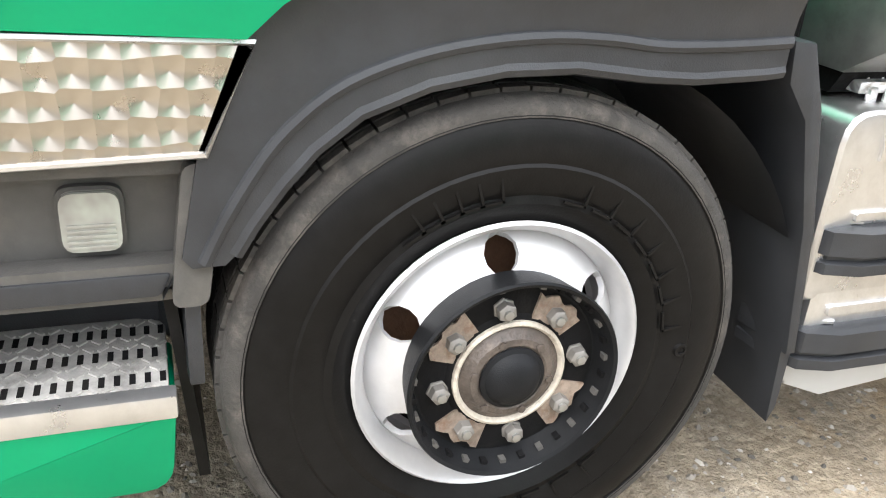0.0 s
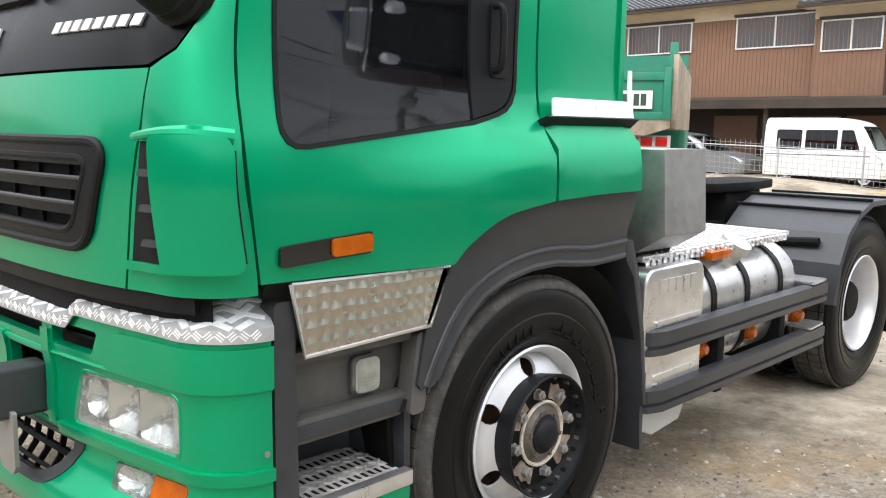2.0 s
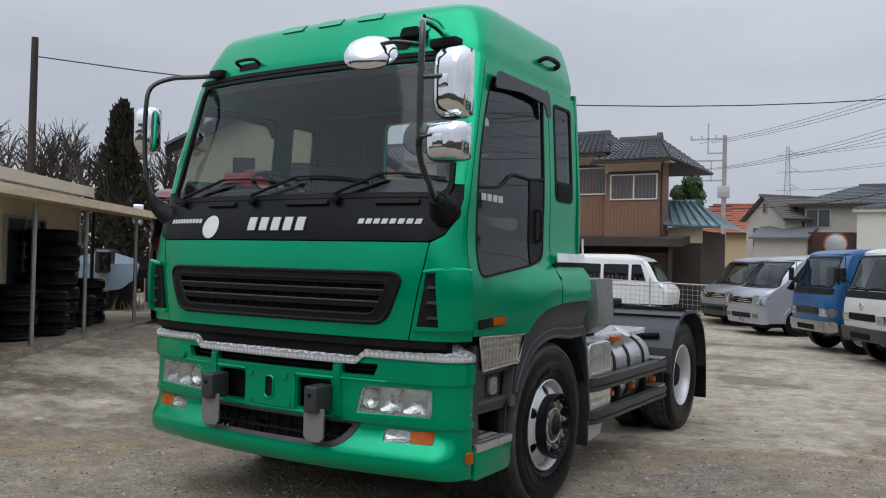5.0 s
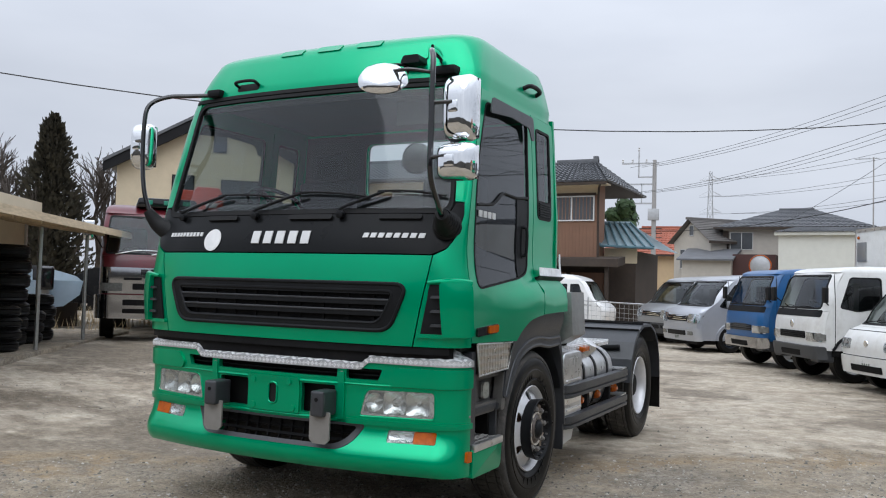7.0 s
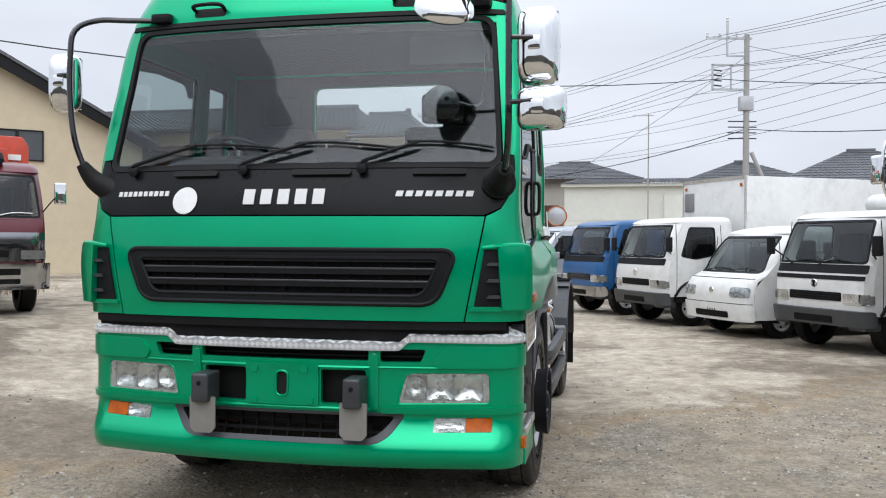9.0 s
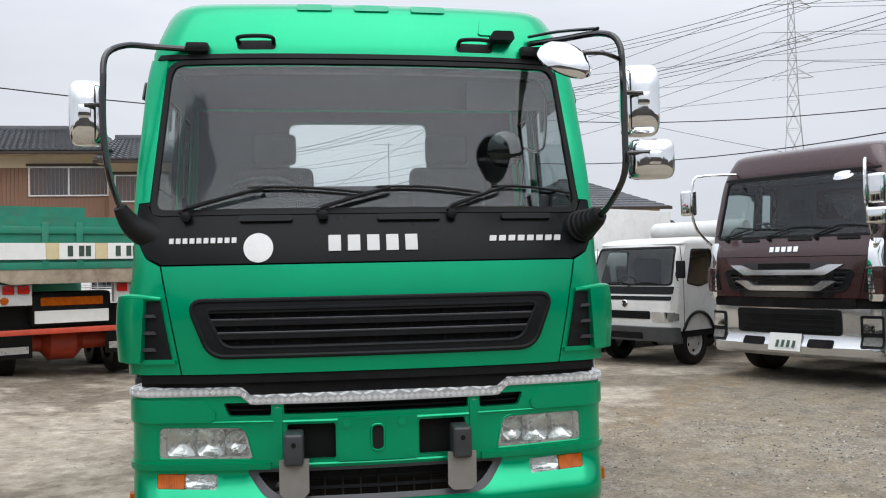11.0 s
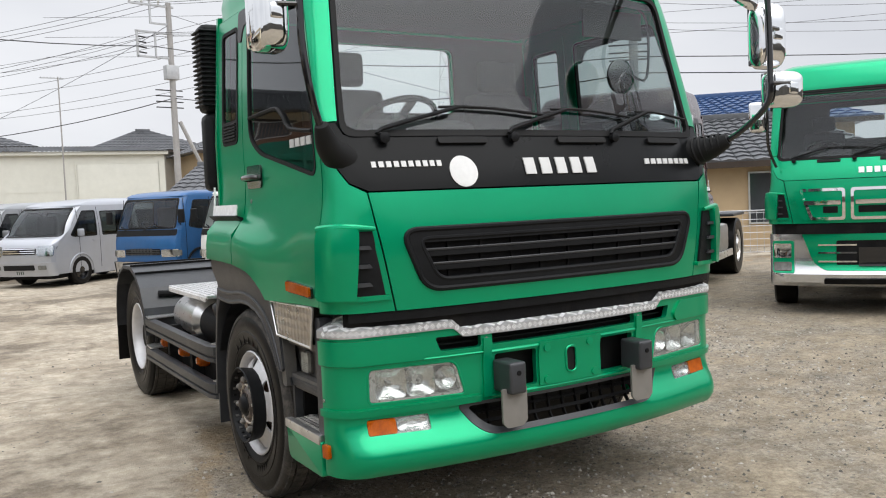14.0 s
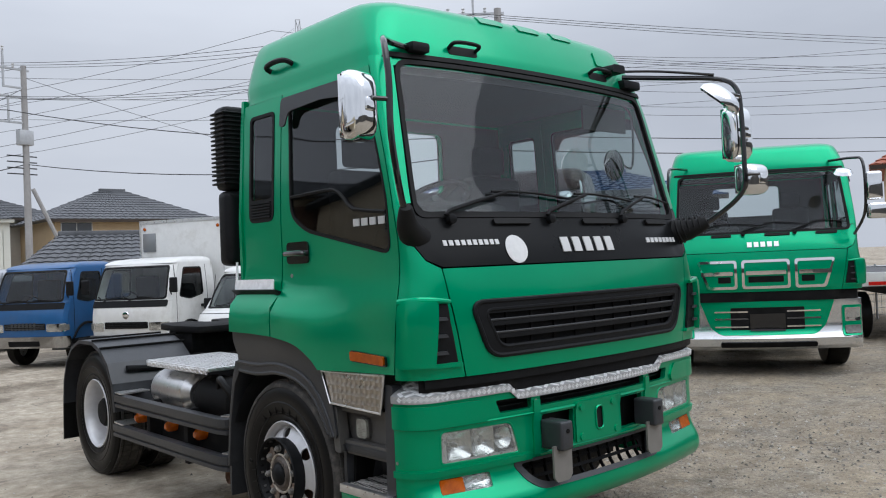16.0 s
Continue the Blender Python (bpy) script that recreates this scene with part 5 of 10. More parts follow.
# ---- mirrors ----
def mirror_head(parent, c, w, h, d, yaw, roll=0.0, label="chrome-backed wing mirror"):
    """A rounded chrome shell whose mirror face looks to +y."""
    q = Matrix.Translation(c) @ Matrix.Rotation(radians(yaw), 4, "Z") @ Matrix.Rotation(radians(roll), 4, "Y")
    bm = BM()
    rings = []
    for k, (s, yy) in enumerate(((0.35, -1.0), (0.62, -0.93), (0.82, -0.72), (0.94, -0.4), (1.0, 0.0), (1.0, 0.5), (0.96, 0.6))):
        ring = []
        for i in range(28):
            a = 6.283185 * i / 28
            cx, cz = math.cos(a), math.sin(a)
            e = 0.42
            px = math.copysign(abs(cx) ** e, cx) * w / 2 * s
            pz = math.copysign(abs(cz) ** e, cz) * h / 2 * s
            ring.append(bm.verts.new(q @ Vector((px, yy * d, pz))))
        rings.append(ring)
    for a, b in zip(rings, rings[1:]):
        for i in range(28):
            bm.faces.new((a[i], a[(i + 1) % 28], b[(i + 1) % 28], b[i]))
    bm.faces.new(rings[0][::-1])
    bm.faces.new(rings[-1])
    bmesh.ops.recalc_face_normals(bm, faces=bm.faces[:])
    ob = part("mirror_shell", bm, CHROME, parent, label, 45)
    part("mirror_glass", box(-w * 0.45, w * 0.45, d * 0.6, d * 0.63, -h * 0.45, h * 0.45, 0.01, m=q), MIRRORGLASS, ob)
    part("clamp", box(-0.03, 0.03, -d * 1.15, -d * 0.75, -0.035, 0.03, 0.012, m=q), CHROME, ob)
    return ob


MIRRORGLASS = mat("mirror_glass", (0.9, 0.9, 0.92), 0.03, 1.0, 0.02, 4, rvar=0.02)
arm = part("mirror_arm", tube([(0.90, 0.46, 2.86), (1.02, 0.20, 2.82), (1.13, -0.10, 2.77), (1.185, -0.19, 2.70), (1.195, -0.21, 2.55), (1.197, -0.215, 2.25), (1.195, -0.20, 2.06), (1.17, -0.06, 1.93), (1.14, 0.06, 1.86)], 0.016, 10, 5), GLOSSBLACK, TRUCK, "bent black tubular mirror arm")
part("upper_stay", tube([(0.90, 0.46, 2.90), (1.0, 0.24, 2.87), (1.12, -0.08, 2.80)], 0.009), GLOSSBLACK, arm)
part("roof_bracket", box(0.84, 1.02, 0.40, 0.56, 2.775, 2.835, 0.02), BLACKPLASTIC, arm)
bm = BM()
add_tube(bm, [(1.15, 0.03, 1.88), (1.12, 0.12, 1.84), (1.09, 0.23, 1.82)], lambda s: 0.035 + 0.05 * s, 16, 6)
for k in range(5):
    s = 0.2 + k * 0.16
    p = Vector((1.15, 0.03, 1.88)).lerp(Vector((1.09, 0.23, 1.82)), s)
    q = Matrix.Translation(p) @ Vector((-0.06, 0.20, -0.06)).to_track_quat("Z", "Y").to_matrix().to_4x4()
    add_lathe(bm, [(0.036 + 0.05 * s, -0.008), (0.044 + 0.052 * s, 0.0), (0.036 + 0.05 * s, 0.008)], q, 20)
part("bellows_boot", bm, SEAL, arm, "ribbed black rubber boot")
mirror_head(arm, (1.318, -0.11, 2.435), 0.195, 0.36, 0.075, -8)
mirror_head(arm, (1.340, -0.185, 2.135), 0.225, 0.20, 0.075, -8)
part("link", tube([(1.195, -0.21, 2.455), (1.30, -0.19, 2.455)], 0.012), GLOSSBLACK, arm)
part("link", tube([(1.195, -0.215, 2.16), (1.31, -0.25, 2.16)], 0.012), GLOSSBLACK, arm)
part("link", tube([(1.185, -0.19, 2.62), (1.08, -0.26, 2.63), (0.97, -0.25, 2.63)], 0.011), GLOSSBLACK, arm)
q = Matrix.Translation((0.905, -0.24, 2.605)) @ Matrix.Rotation(radians(18), 4, "Y") @ Matrix.Rotation(radians(38), 4, "X") @ Matrix.Diagonal((1.18, 1.18, 1.1, 1.0))
part("round_mirror", lathe([(0.0, 0.055), (0.05, 0.05), (0.09, 0.032), (0.113, 0.006), (0.118, -0.02), (0.110, -0.03), (0.0, -0.03)], q, 36), CHROME, arm, "round chrome under-view mirror")
arm = part("mirror_arm", tube([(-0.92, 0.46, 2.80), (-1.10, 0.40, 2.795), (-1.22, 0.30, 2.775), (-1.292, 0.20, 2.70), (-1.30, 0.17, 2.55), (-1.30, 0.17, 2.30), (-1.27, 0.17, 2.08), (-1.22, 0.19, 1.92)], 0.016, 10, 5), GLOSSBLACK, TRUCK, "bent black tubular mirror arm")
part("roof_bracket", box(-0.95, -0.83, 0.40, 0.54, 2.775, 2.83, 0.02), BLACKPLASTIC, arm)
bm = BM()
add_tube(bm, [(-1.23, 0.17, 1.95), (-1.18, 0.22, 1.86), (-1.09, 0.27, 1.80)], lambda s: 0.03 + 0.05 * s, 16, 6)
part("bellows_boot", bm, SEAL, arm, "ribbed black rubber boot")
mirror_head(arm, (-1.405, 0.27, 2.425), 0.165, 0.33, 0.075, 8)
part("link", tube([(-1.30, 0.17, 2.45), (-1.39, 0.19, 2.45)], 0.012), GLOSSBLACK, arm)
# interior round mirror and hanging trim seen through the windscreen
part("inner_round_mirror", lathe([(0.0, 0.03), (0.07, 0.022), (0.10, 0.0), (0.10, -0.012), (0.0, -0.012)], Matrix.Translation((0.75, 0.44, 2.27)) @ Matrix.Rotation(math.pi / 2, 4, "X"), 28), GLOSSBLACK, TRUCK)
part("inner_mirror_stay", tube([(0.84, 0.45, 2.28), (0.97, 0.46, 2.28), (0.98, 0.46, 2.6), (0.90, 0.5, 2.70)], 0.008), GLOSSBLACK, TRUCK)
part("sun_visor", box(0.55, 1.0, 0.52, 0.54, 2.50, 2.66, 0.01), INTERIORLIGHT, TRUCK)

# ---- chassis ----
part("chassis_rail", box(0.36, 0.44, 0.6, 5.35, 0.72, 0.98, 0.01), CHASSIS, TRUCK)
part("chassis_rail", box(-0.44, -0.36, 0.6, 5.35, 0.72, 0.98, 0.01), CHASSIS, TRUCK)
for y in (2.15, 3.2, 4.1, 5.3):
    part("cross_member", box(-0.4, 0.4, y - 0.06, y + 0.06, 0.76, 0.93, 0.01), CHASSIS, TRUCK)
part("engine", box(-0.45, 0.45, 0.45, 2.0, 0.55, 1.2, 0.05), CHASSIS, TRUCK)
part("front_axle", box(-0.95, 0.95, 1.33, 1.47, 0.42, 0.56, 0.03), CHASSIS, TRUCK)
part("rear_axle", lathe([(0.0, -0.95), (0.09, -0.95), (0.09, -0.3), (0.2, -0.22), (0.2, 0.22), (0.09, 0.3), (0.09, 0.95), (0, 0.95)], Matrix.Translation((0, 4.58, 0.515)) @ Matrix.Rotation(math.pi / 2, 4, "Y"), 24), CHASSIS, TRUCK)
part("sump", box(-0.3, 0.3, 0.8, 2.2, 0.36, 0.6, 0.05), CHASSIS, TRUCK)
# coupling
fw = part("fifth_wheel", prism(rpoly([(-0.45, 4.0), (0.45, 4.0), (0.50, 4.45), (0.42, 4.95), (0.12, 5.0), (0.06, 4.6), (-0.06, 4.6), (-0.12, 5.0), (-0.42, 4.95), (-0.5, 4.45)], 0.06), "z", 1.16, 1.22, 0.015), CHASSIS, TRUCK, "greasy black coupling plate")
part("coupling_base", box(-0.45, 0.45, 4.2, 4.7, 0.95, 1.17, 0.04), CHASSIS, fw)
# cab rear frame, hoses and posts
part("rear_cab_frame", box(-0.75, 0.75, 2.0, 2.12, 0.95, 1.42, 0.02), CHASSIS, TRUCK)
for x in (-0.5, -0.3, 0.0):
    part("air_hose", tube([(x, 2.12, 1.35), (x + 0.05, 2.35, 1.42), (x + 0.12, 2.5, 1.25), (x + 0.1, 2.7, 1.02)], 0.02), RUBBER, TRUCK)
part("post", tube([(1.08, 2.0, 1.0), (1.08, 2.0, 1.62)], 0.012), CHASSIS, TRUCK)
# bare metal box behind the cab
gb = BM()
add_prism(gb, [(0.55, 1.46), (1.23, 1.46), (1.25, 1.13), (1.12, 1.05), (0.55, 1.05)], "y", 2.10, 2.42, 0.008)
part("utility_box", gb, STEEL, TRUCK, "bare grey metal box behind the cab")
part("box_foot", prism([(0.9, 1.12), (1.15, 1.12), (1.08, 1.0), (0.9, 1.0)], "y", 2.12, 2.4), CHASSIS, TRUCK)
# air intake duct behind the cab
du = part("intake_duct", box(-1.205, -1.03, 1.975, 2.12, 1.72, 2.20, 0.05, 3), BLACKPLASTIC, TRUCK, "black ribbed air intake duct")
part("duct_head", box(-1.21, -1.03, 1.97, 2.13, 2.20, 2.74, 0.05, 3), BLACKPLASTIC, du)
for k in range(17):
    zz = 2.24 + k * 0.028
    part("rib", box(-1.222, -1.02, 1.96, 2.14, zz, zz + 0.012, 0.004, 1), BLACKPLASTIC, du)


def rail_beam(y0, y1, z0, z1, sg):
    bm = BM()
    n = [(0.0, z0), (0.022, z0 + 0.006), (0.022, z0 + 0.03), (0.008, z0 + 0.036), (0.008, z0 + 0.044), (0.024, z0 + 0.05), (0.024, z1 - 0.006), (0.0, z1), (-0.03, z1), (-0.03, z0)]
    path = [(1.04, y0 - 0.01), (1.13, y0), (1.185, y0 + 0.03), (1.205, y0 + 0.09), (1.21, y0 + 0.5), (1.21, y1)]
    rings = []
    for i, (x, y) in enumerate(path):
        a, b = Vector(path[max(i - 1, 0)]), Vector(path[min(i + 1, len(path) - 1)])
        d = (b - a).normalized()
        nx, ny = d.y, -d.x
        rings.append([bm.verts.new((sg * (x + nx * o), y + ny * o, z)) for o, z in n])
    for a, b in zip(rings, rings[1:]):
        for k in range(len(n)):
            bm.faces.new((a[k], a[(k + 1) % len(n)], b[(k + 1) % len(n)], b[k]))
    bm.faces.new(rings[0])
    bm.faces.new(rings[-1][::-1])
    bmesh.ops.recalc_face_normals(bm, faces=bm.faces[:])
    return bm


for sg in (1, -1):
    y1 = 3.84 if sg > 0 else 4.0
    for z0, z1 in ((0.635, 0.745), (0.40, 0.505)):
        rb = part("side_guard", rail_beam(2.10, y1, z0, z1, sg), GREYPLASTIC, TRUCK, "dark grey ribbed side guard rail")
        part("end_cap", prism(rpoly([(sg * 0.98, y1 - 0.16), (sg * 1.235, y1 - 0.2), (sg * 1.22, y1 + 0.02), (sg * 1.0, y1 + 0.01)], 0.02), "z", z1 + 0.004, z1 + 0.014), ALU, rb)
        part("front_cap", prism(rpoly([(sg * 1.0, 2.10), (sg * 1.16, 2.11), (sg * 1.2, 2.2), (sg * 1.0, 2.24)], 0.02), "z", z1 + 0.003, z1 + 0.009), ALU, rb)
    for y in (2.75, 3.4):
        part("guard_bracket", box(min(sg * 0.9, sg * 1.185), max(sg * 0.9, sg * 1.185), y - 0.03, y + 0.03, 0.36, 0.74, 0.006), CHASSIS, TRUCK)
    for y in (2.62, 3.10, 3.66):
        lamp = lathe([(0.0, 0.06), (0.02, 0.058), (0.038, 0.04), (0.043, 0.012), (0.043, -0.012), (0.038, -0.03), (0.0, -0.04)], Matrix.Translation((sg * 1.125, y, 0.575)) @ Matrix.Rotation(sg * math.pi / 2, 4, "Y"), 20)
        part("side_lamp", lamp, ORANGE, TRUCK, "round orange side marker lamp")
    # deck plate
    d0 = 2.16 if sg > 0 else 2.50
    dk = part("deck_plate", box(min(sg * 0.50, sg * 1.12), max(sg * 0.50, sg * 1.12), d0, 3.56, 1.005, 1.03, 0.005), CHECKER, TRUCK, "bright chequer-plate deck")
    bm = BM()
    for i in range(14):
        for j in range(26):
            q = Matrix.Translation((sg * (0.53 + i * 0.043), d0 + 0.03 + j * (3.5 - d0) / 26, 1.031)) @ Matrix.Rotation(radians(45 if (i + j) % 2 else -45), 4, "Z")
            add_box(bm, -0.014, 0.014, -0.004, 0.004, 0, 0.003, m=q)
    tagged(part("deck_lozenges", bm, ALU, dk), kind="stuff")
    bm = BM()
    for j in range(30):
        y = d0 + 0.02 + j * (3.52 - d0) / 30
        add_box(bm, min(sg * 1.115, sg * 1.128), max(sg * 1.115, sg * 1.128), y, y + 0.026, 0.985, 1.02, 0.004, 1)
    tagged(part("folded_edge", bm, CHECKER, dk), kind="stuff")
    # rear wing over the wheels
    prof = [(3.94, 0.60), (3.98, 0.82), (4.08, 0.98), (4.24, 1.09), (4.42, 1.145), (4.74, 1.145), (4.94, 1.08), (5.10, 0.95), (5.19, 0.76), (5.22, 0.55)]
    wing = BM()
    cols = [[wing.verts.new((sg * x, y, z)) for x in (0.50, 0.52, 1.20, 1.235, 1.24)] for y, z in prof]
    for c, (y, z) in zip(cols, prof):
        dirv = Vector((0, 4.58 - y, 0.5 - z)).normalized()
        c[4].co += dirv * 0.03
        c[0].co += dirv * 0.03
    for a, b in zip(cols, cols[1:]):
        for k in range(4):
            wing.faces.new((a[k], a[k + 1], b[k + 1], b[k]))
    bmesh.ops.recalc_face_normals(wing, faces=wing.faces[:])
    bmesh.ops.solidify(wing, geom=wing.faces[:], thickness=0.008)
    wg = part("rear_wing", wing, GREYPLASTIC, TRUCK, "dark grey plastic rear wing", 20)
    for y, z in ((4.24, 1.10), (4.42, 1.155), (4.74, 1.155), (4.94, 1.09)):
        part("joint_strip", box(min(sg * 0.5, sg * 1.235), max(sg * 0.5, sg * 1.235), y - 0.012, y + 0.012, z - 0.012, z + 0.004, 0.003, 1), CHASSIS, wg)
        for x in (0.6, 0.8, 1.0, 1.18):
            part("rivet", lathe([(0.012, 0), (0.012, 0.006), (0, 0.008)], Matrix.Translation((sg * x, y + 0.03, z - 0.004)), 8), CHASSIS, wg)
    part("wing_stay", tube([(sg * 0.44, 4.02, 0.88), (sg * 1.1, 4.02, 0.93)], 0.025), CHASSIS, TRUCK)
    part("rear_flap", prism([(5.215, 0.62), (5.235, 0.62), (5.26, 0.22), (5.24, 0.22)], "x", sg * 0.52, sg * 1.23), RUBBER, TRUCK, "black rubber mud flap")
    part("tail_lamp", box(min(sg * 0.62, sg * 1.0), max(sg * 0.62, sg * 1.0), 5.30, 5.36, 0.82, 0.94, 0.01), RED, TRUCK)

# fuel tank and battery cover on the kerb side
tank = part("fuel_tank", prism(rpoly([(0.60, 0.46), (1.10, 0.46), (1.15, 0.60), (1.15, 0.86), (1.02, 0.975), (0.62, 0.975)], [0.04, 0.1, 0.1, 0.12, 0.1, 0.04], 5), "y", 2.60, 3.62, 0.035, 3), ALU, TRUCK, "brushed aluminium fuel tank")
for y in (2.72, 3.05, 3.42):
    part("strap", prism(rpoly([(0.595, 0.455), (1.105, 0.455), (1.157, 0.60), (1.157, 0.865), (1.022, 0.982), (0.615, 0.982)], [0.04, 0.1, 0.1, 0.12, 0.1, 0.04], 5), "y", y - 0.022, y + 0.022), RUBBER, tank)
part("filler_cap", lathe([(0.055, -0.02), (0.06, 0.05), (0.072, 0.055), (0.072, 0.10), (0.06, 0.105), (0.0, 0.105)], Matrix.Translation((1.06, 3.0, 0.94)) @ Matrix.Rotation(radians(32), 4, "Y"), 24), ALU, tank)
part("top_lamp", box(1.10, 1.16, 2.66, 2.85, 0.965, 1.005, 0.008), ORANGE, TRUCK, "flat orange lamp on the tank")
cov_s = surface(lambda y, z: (1.2, y, z), 1.0)
cov = part("battery_cover", prism(rpoly([(2.09, 0.565), (2.56, 0.565), (2.56, 0.99), (2.09, 0.99)], [0.03, 0.03, 0.07, 0.07]), "x", 0.70, 1.185, 0.02, 3), ALU, TRUCK, "bright aluminium battery box cover")
letters(cov, "pressed_block", ALU, cov_s, 2.19, 2.49, 0.885, 0.94, 5, -0.008, 0.0, 0.2, 0.012)
for z0 in (0.755, 0.715):
    part("pressed_rib", skin(cov_s, rpoly([(2.17, z0), (2.53, z0), (2.53, z0 + 0.018), (2.17, z0 + 0.018)], 0.006), [], 0.08, 0.012, -0.006), ALU, cov)
lowc = part("lower_cover", box(0.75, 1.185, 2.12, 2.56, 0.40, 0.60, 0.015), ALU, TRUCK)
for z0 in (0.53, 0.47):
    part("pressed_rib", skin(cov_s, rpoly([(2.17, z0), (2.53, z0), (2.53, z0 + 0.022), (2.17, z0 + 0.022)], 0.006), [], 0.08, 0.012, -0.006), ALU, lowc)
part("lower_tray", prism([(2.14, 0.40), (2.60, 0.40), (2.52, 0.27), (2.30, 0.25), (2.18, 0.3)], "x", 0.7, 1.12, 0.01), OFFWHITE, TRUCK)
# air tanks and exhaust on the driver's side
for y0, y1, z in ((2.95, 3.60, 0.80), (2.25, 2.85, 0.80)):
    q = Matrix.Translation((-0.95, y0, z)) @ Matrix.Rotation(-math.pi / 2, 4, "X")
    part("air_tank", lathe([(0.0, 0.0), (0.1, 0.01), (0.15, 0.06), (0.155, 0.1), (0.155, y1 - y0 - 0.1), (0.15, y1 - y0 - 0.06), (0.1, y1 - y0 - 0.01), (0, y1 - y0)], q, 28), ALU if y0 > 2.9 else CHASSIS, TRUCK, "silver air tank")
part("silencer", box(-1.1, -0.55, 2.25, 3.4, 0.38, 0.62, 0.05), CHASSIS, TRUCK)
part("hose_loop", tube([(-1.0, 2.2, 0.72), (-1.1, 2.3, 0.92), (-1.08, 2.42, 0.95), (-1.0, 2.55, 0.75)], 0.025), RUBBER, TRUCK)
part("exhaust_tip", lathe([(0.045, -0.05), (0.05, 0.05), (0.04, 0.05), (0.0, -0.02)], Matrix.Translation((-1.0, 2.4, 0.30)) @ Matrix.Rotation(-math.pi / 2, 4, "Y"), 16), RUST, TRUCK)


# ---- ground: one sheet, rising a little towards the shed side ----
def ground_z(x, y=0.0):
    t = min(max((-x - 2.6) / 5.0, 0.0), 1.0)
    return 0.32 * t * t * (3 - 2 * t)


def ground_material():
    m = bpy.data.materials.new("gravel_yard")
    m.use_nodes = True
    n, l = m.node_tree.nodes, m.node_tree.links
    b = n["Principled BSDF"]
    co = n.new("ShaderNodeTexCoord")

    def noise_node(scale, detail, rough=0.6):
        k = n.new("ShaderNodeTexNoise")
        k.inputs["Scale"].default_value, k.inputs["Detail"].default_value, k.inputs["Roughness"].default_value = scale, detail, rough
        l.new(co.outputs["Object"], k.inputs["Vector"])
        return k.outputs["Fac"]

    def ramp(f, a, ca, z, cz):
        k = n.new("ShaderNodeValToRGB")
        k.color_ramp.elements[0].position, k.color_ramp.elements[0].color = a, (*ca, 1)
        k.color_ramp.elements[1].position, k.color_ramp.elements[1].color = z, (*cz, 1)
        l.new(f, k.inputs[0])
        return k.outputs[0]

    def mixc(f, a, c):
        k = n.new("ShaderNodeMixRGB")
        l.new(f, k.inputs[0])
        l.new(a, k.inputs[1])
        l.new(c, k.inputs[2])
        return k.outputs[0]
    def plain(r, g, bl):
        k = n.new("ShaderNodeRGB")
        k.outputs[0].default_value = (r, g, bl, 1)
        return k.outputs[0]

    def cells(scale, feature="F1"):
        k = n.new("ShaderNodeTexVoronoi")
        k.feature = feature
        k.inputs["Scale"].default_value = scale
        l.new(co.outputs["Object"], k.inputs["Vector"])
        return k

    def span(sock, a, z, lo, hi):
        k = n.new("ShaderNodeMapRange")
        k.inputs["From Min"].default_value, k.inputs["From Max"].default_value = a, z
        k.inputs["To Min"].default_value, k.inputs["To Max"].default_value = lo, hi
        l.new(sock, k.inputs["Value"])
        return k.outputs[0]

    def math2(op, a, c):
        k = n.new("ShaderNodeMath")
        k.operation = op
        for sock, v in zip(k.inputs, (a, c)):
            if isinstance(v, (int, float)):
                sock.default_value = v
            else:
                l.new(v, sock)
        return k.outputs[0]
    sp = n.new("ShaderNodeSeparateXYZ")
    l.new(co.outputs["Object"], sp.inputs[0])
    X, Y = sp.outputs["X"], sp.outputs["Y"]
    # the edge of the old slab across the yard: loose gravel on its near side
    line = n.new("ShaderNodeValToRGB")
    pts = ((-10.0, -3.0), (-6.0, -0.9), (-2.3, 0.95), (-1.6, 1.4), (-1.1, 3.1), (0.6, 3.0), (1.8, 3.8), (3.0, 4.8), (4.7, 6.8), (8.0, 9.5))
    while len(line.color_ramp.elements) < len(pts):
        line.color_ramp.elements.new(0.5)
    for el, (x, y) in zip(line.color_ramp.elements, pts):
        el.position = (x + 10.0) / 18.0
        v = (y + 3.0) / 13.0
        el.color = (v, v, v, 1)
    l.new(span(X, -10.0, 8.0, 0.0, 1.0), line.inputs[0])
    edge = span(line.outputs[0], 0.0, 1.0, -3.0, 10.0)
    wob = span(noise_node(1.1, 9.0, 0.7), 0.25, 0.75, -0.9, 0.9)
    past = math2("ADD", math2("SUBTRACT", Y, edge), wob)
    slab = ramp(span(past, -0.25, 0.35, 0.0, 1.0), 0.25, (0, 0, 0), 0.75, (1, 1, 1))
    # gravel: stones of two sizes in tan fines
    big, small = cells(34.0), cells(85.0)
    grey = n.new("ShaderNodeMixRGB")
    grey.inputs[0].default_value = 0.5
    l.new(ramp(big.outputs["Color"], 0.12, (0.085, 0.078, 0.068), 0.9, (0.43, 0.40, 0.35)), grey.inputs[1])
    l.new(ramp(small.outputs["Color"], 0.12, (0.10, 0.089, 0.073), 0.9, (0.38, 0.345, 0.29)), grey.inputs[2])
    fines = ramp(noise_node(26.0, 6.0, 0.75), 0.3, (0.19, 0.153, 0.108), 0.7, (0.42, 0.36, 0.272))
    fill = ramp(noise_node(1.3, 9.0, 0.74), 0.36, (0.1, 0.1, 0.1), 0.58, (0.92, 0.92, 0.92))
    gravel = mixc(fill, grey.outputs[0], fines)
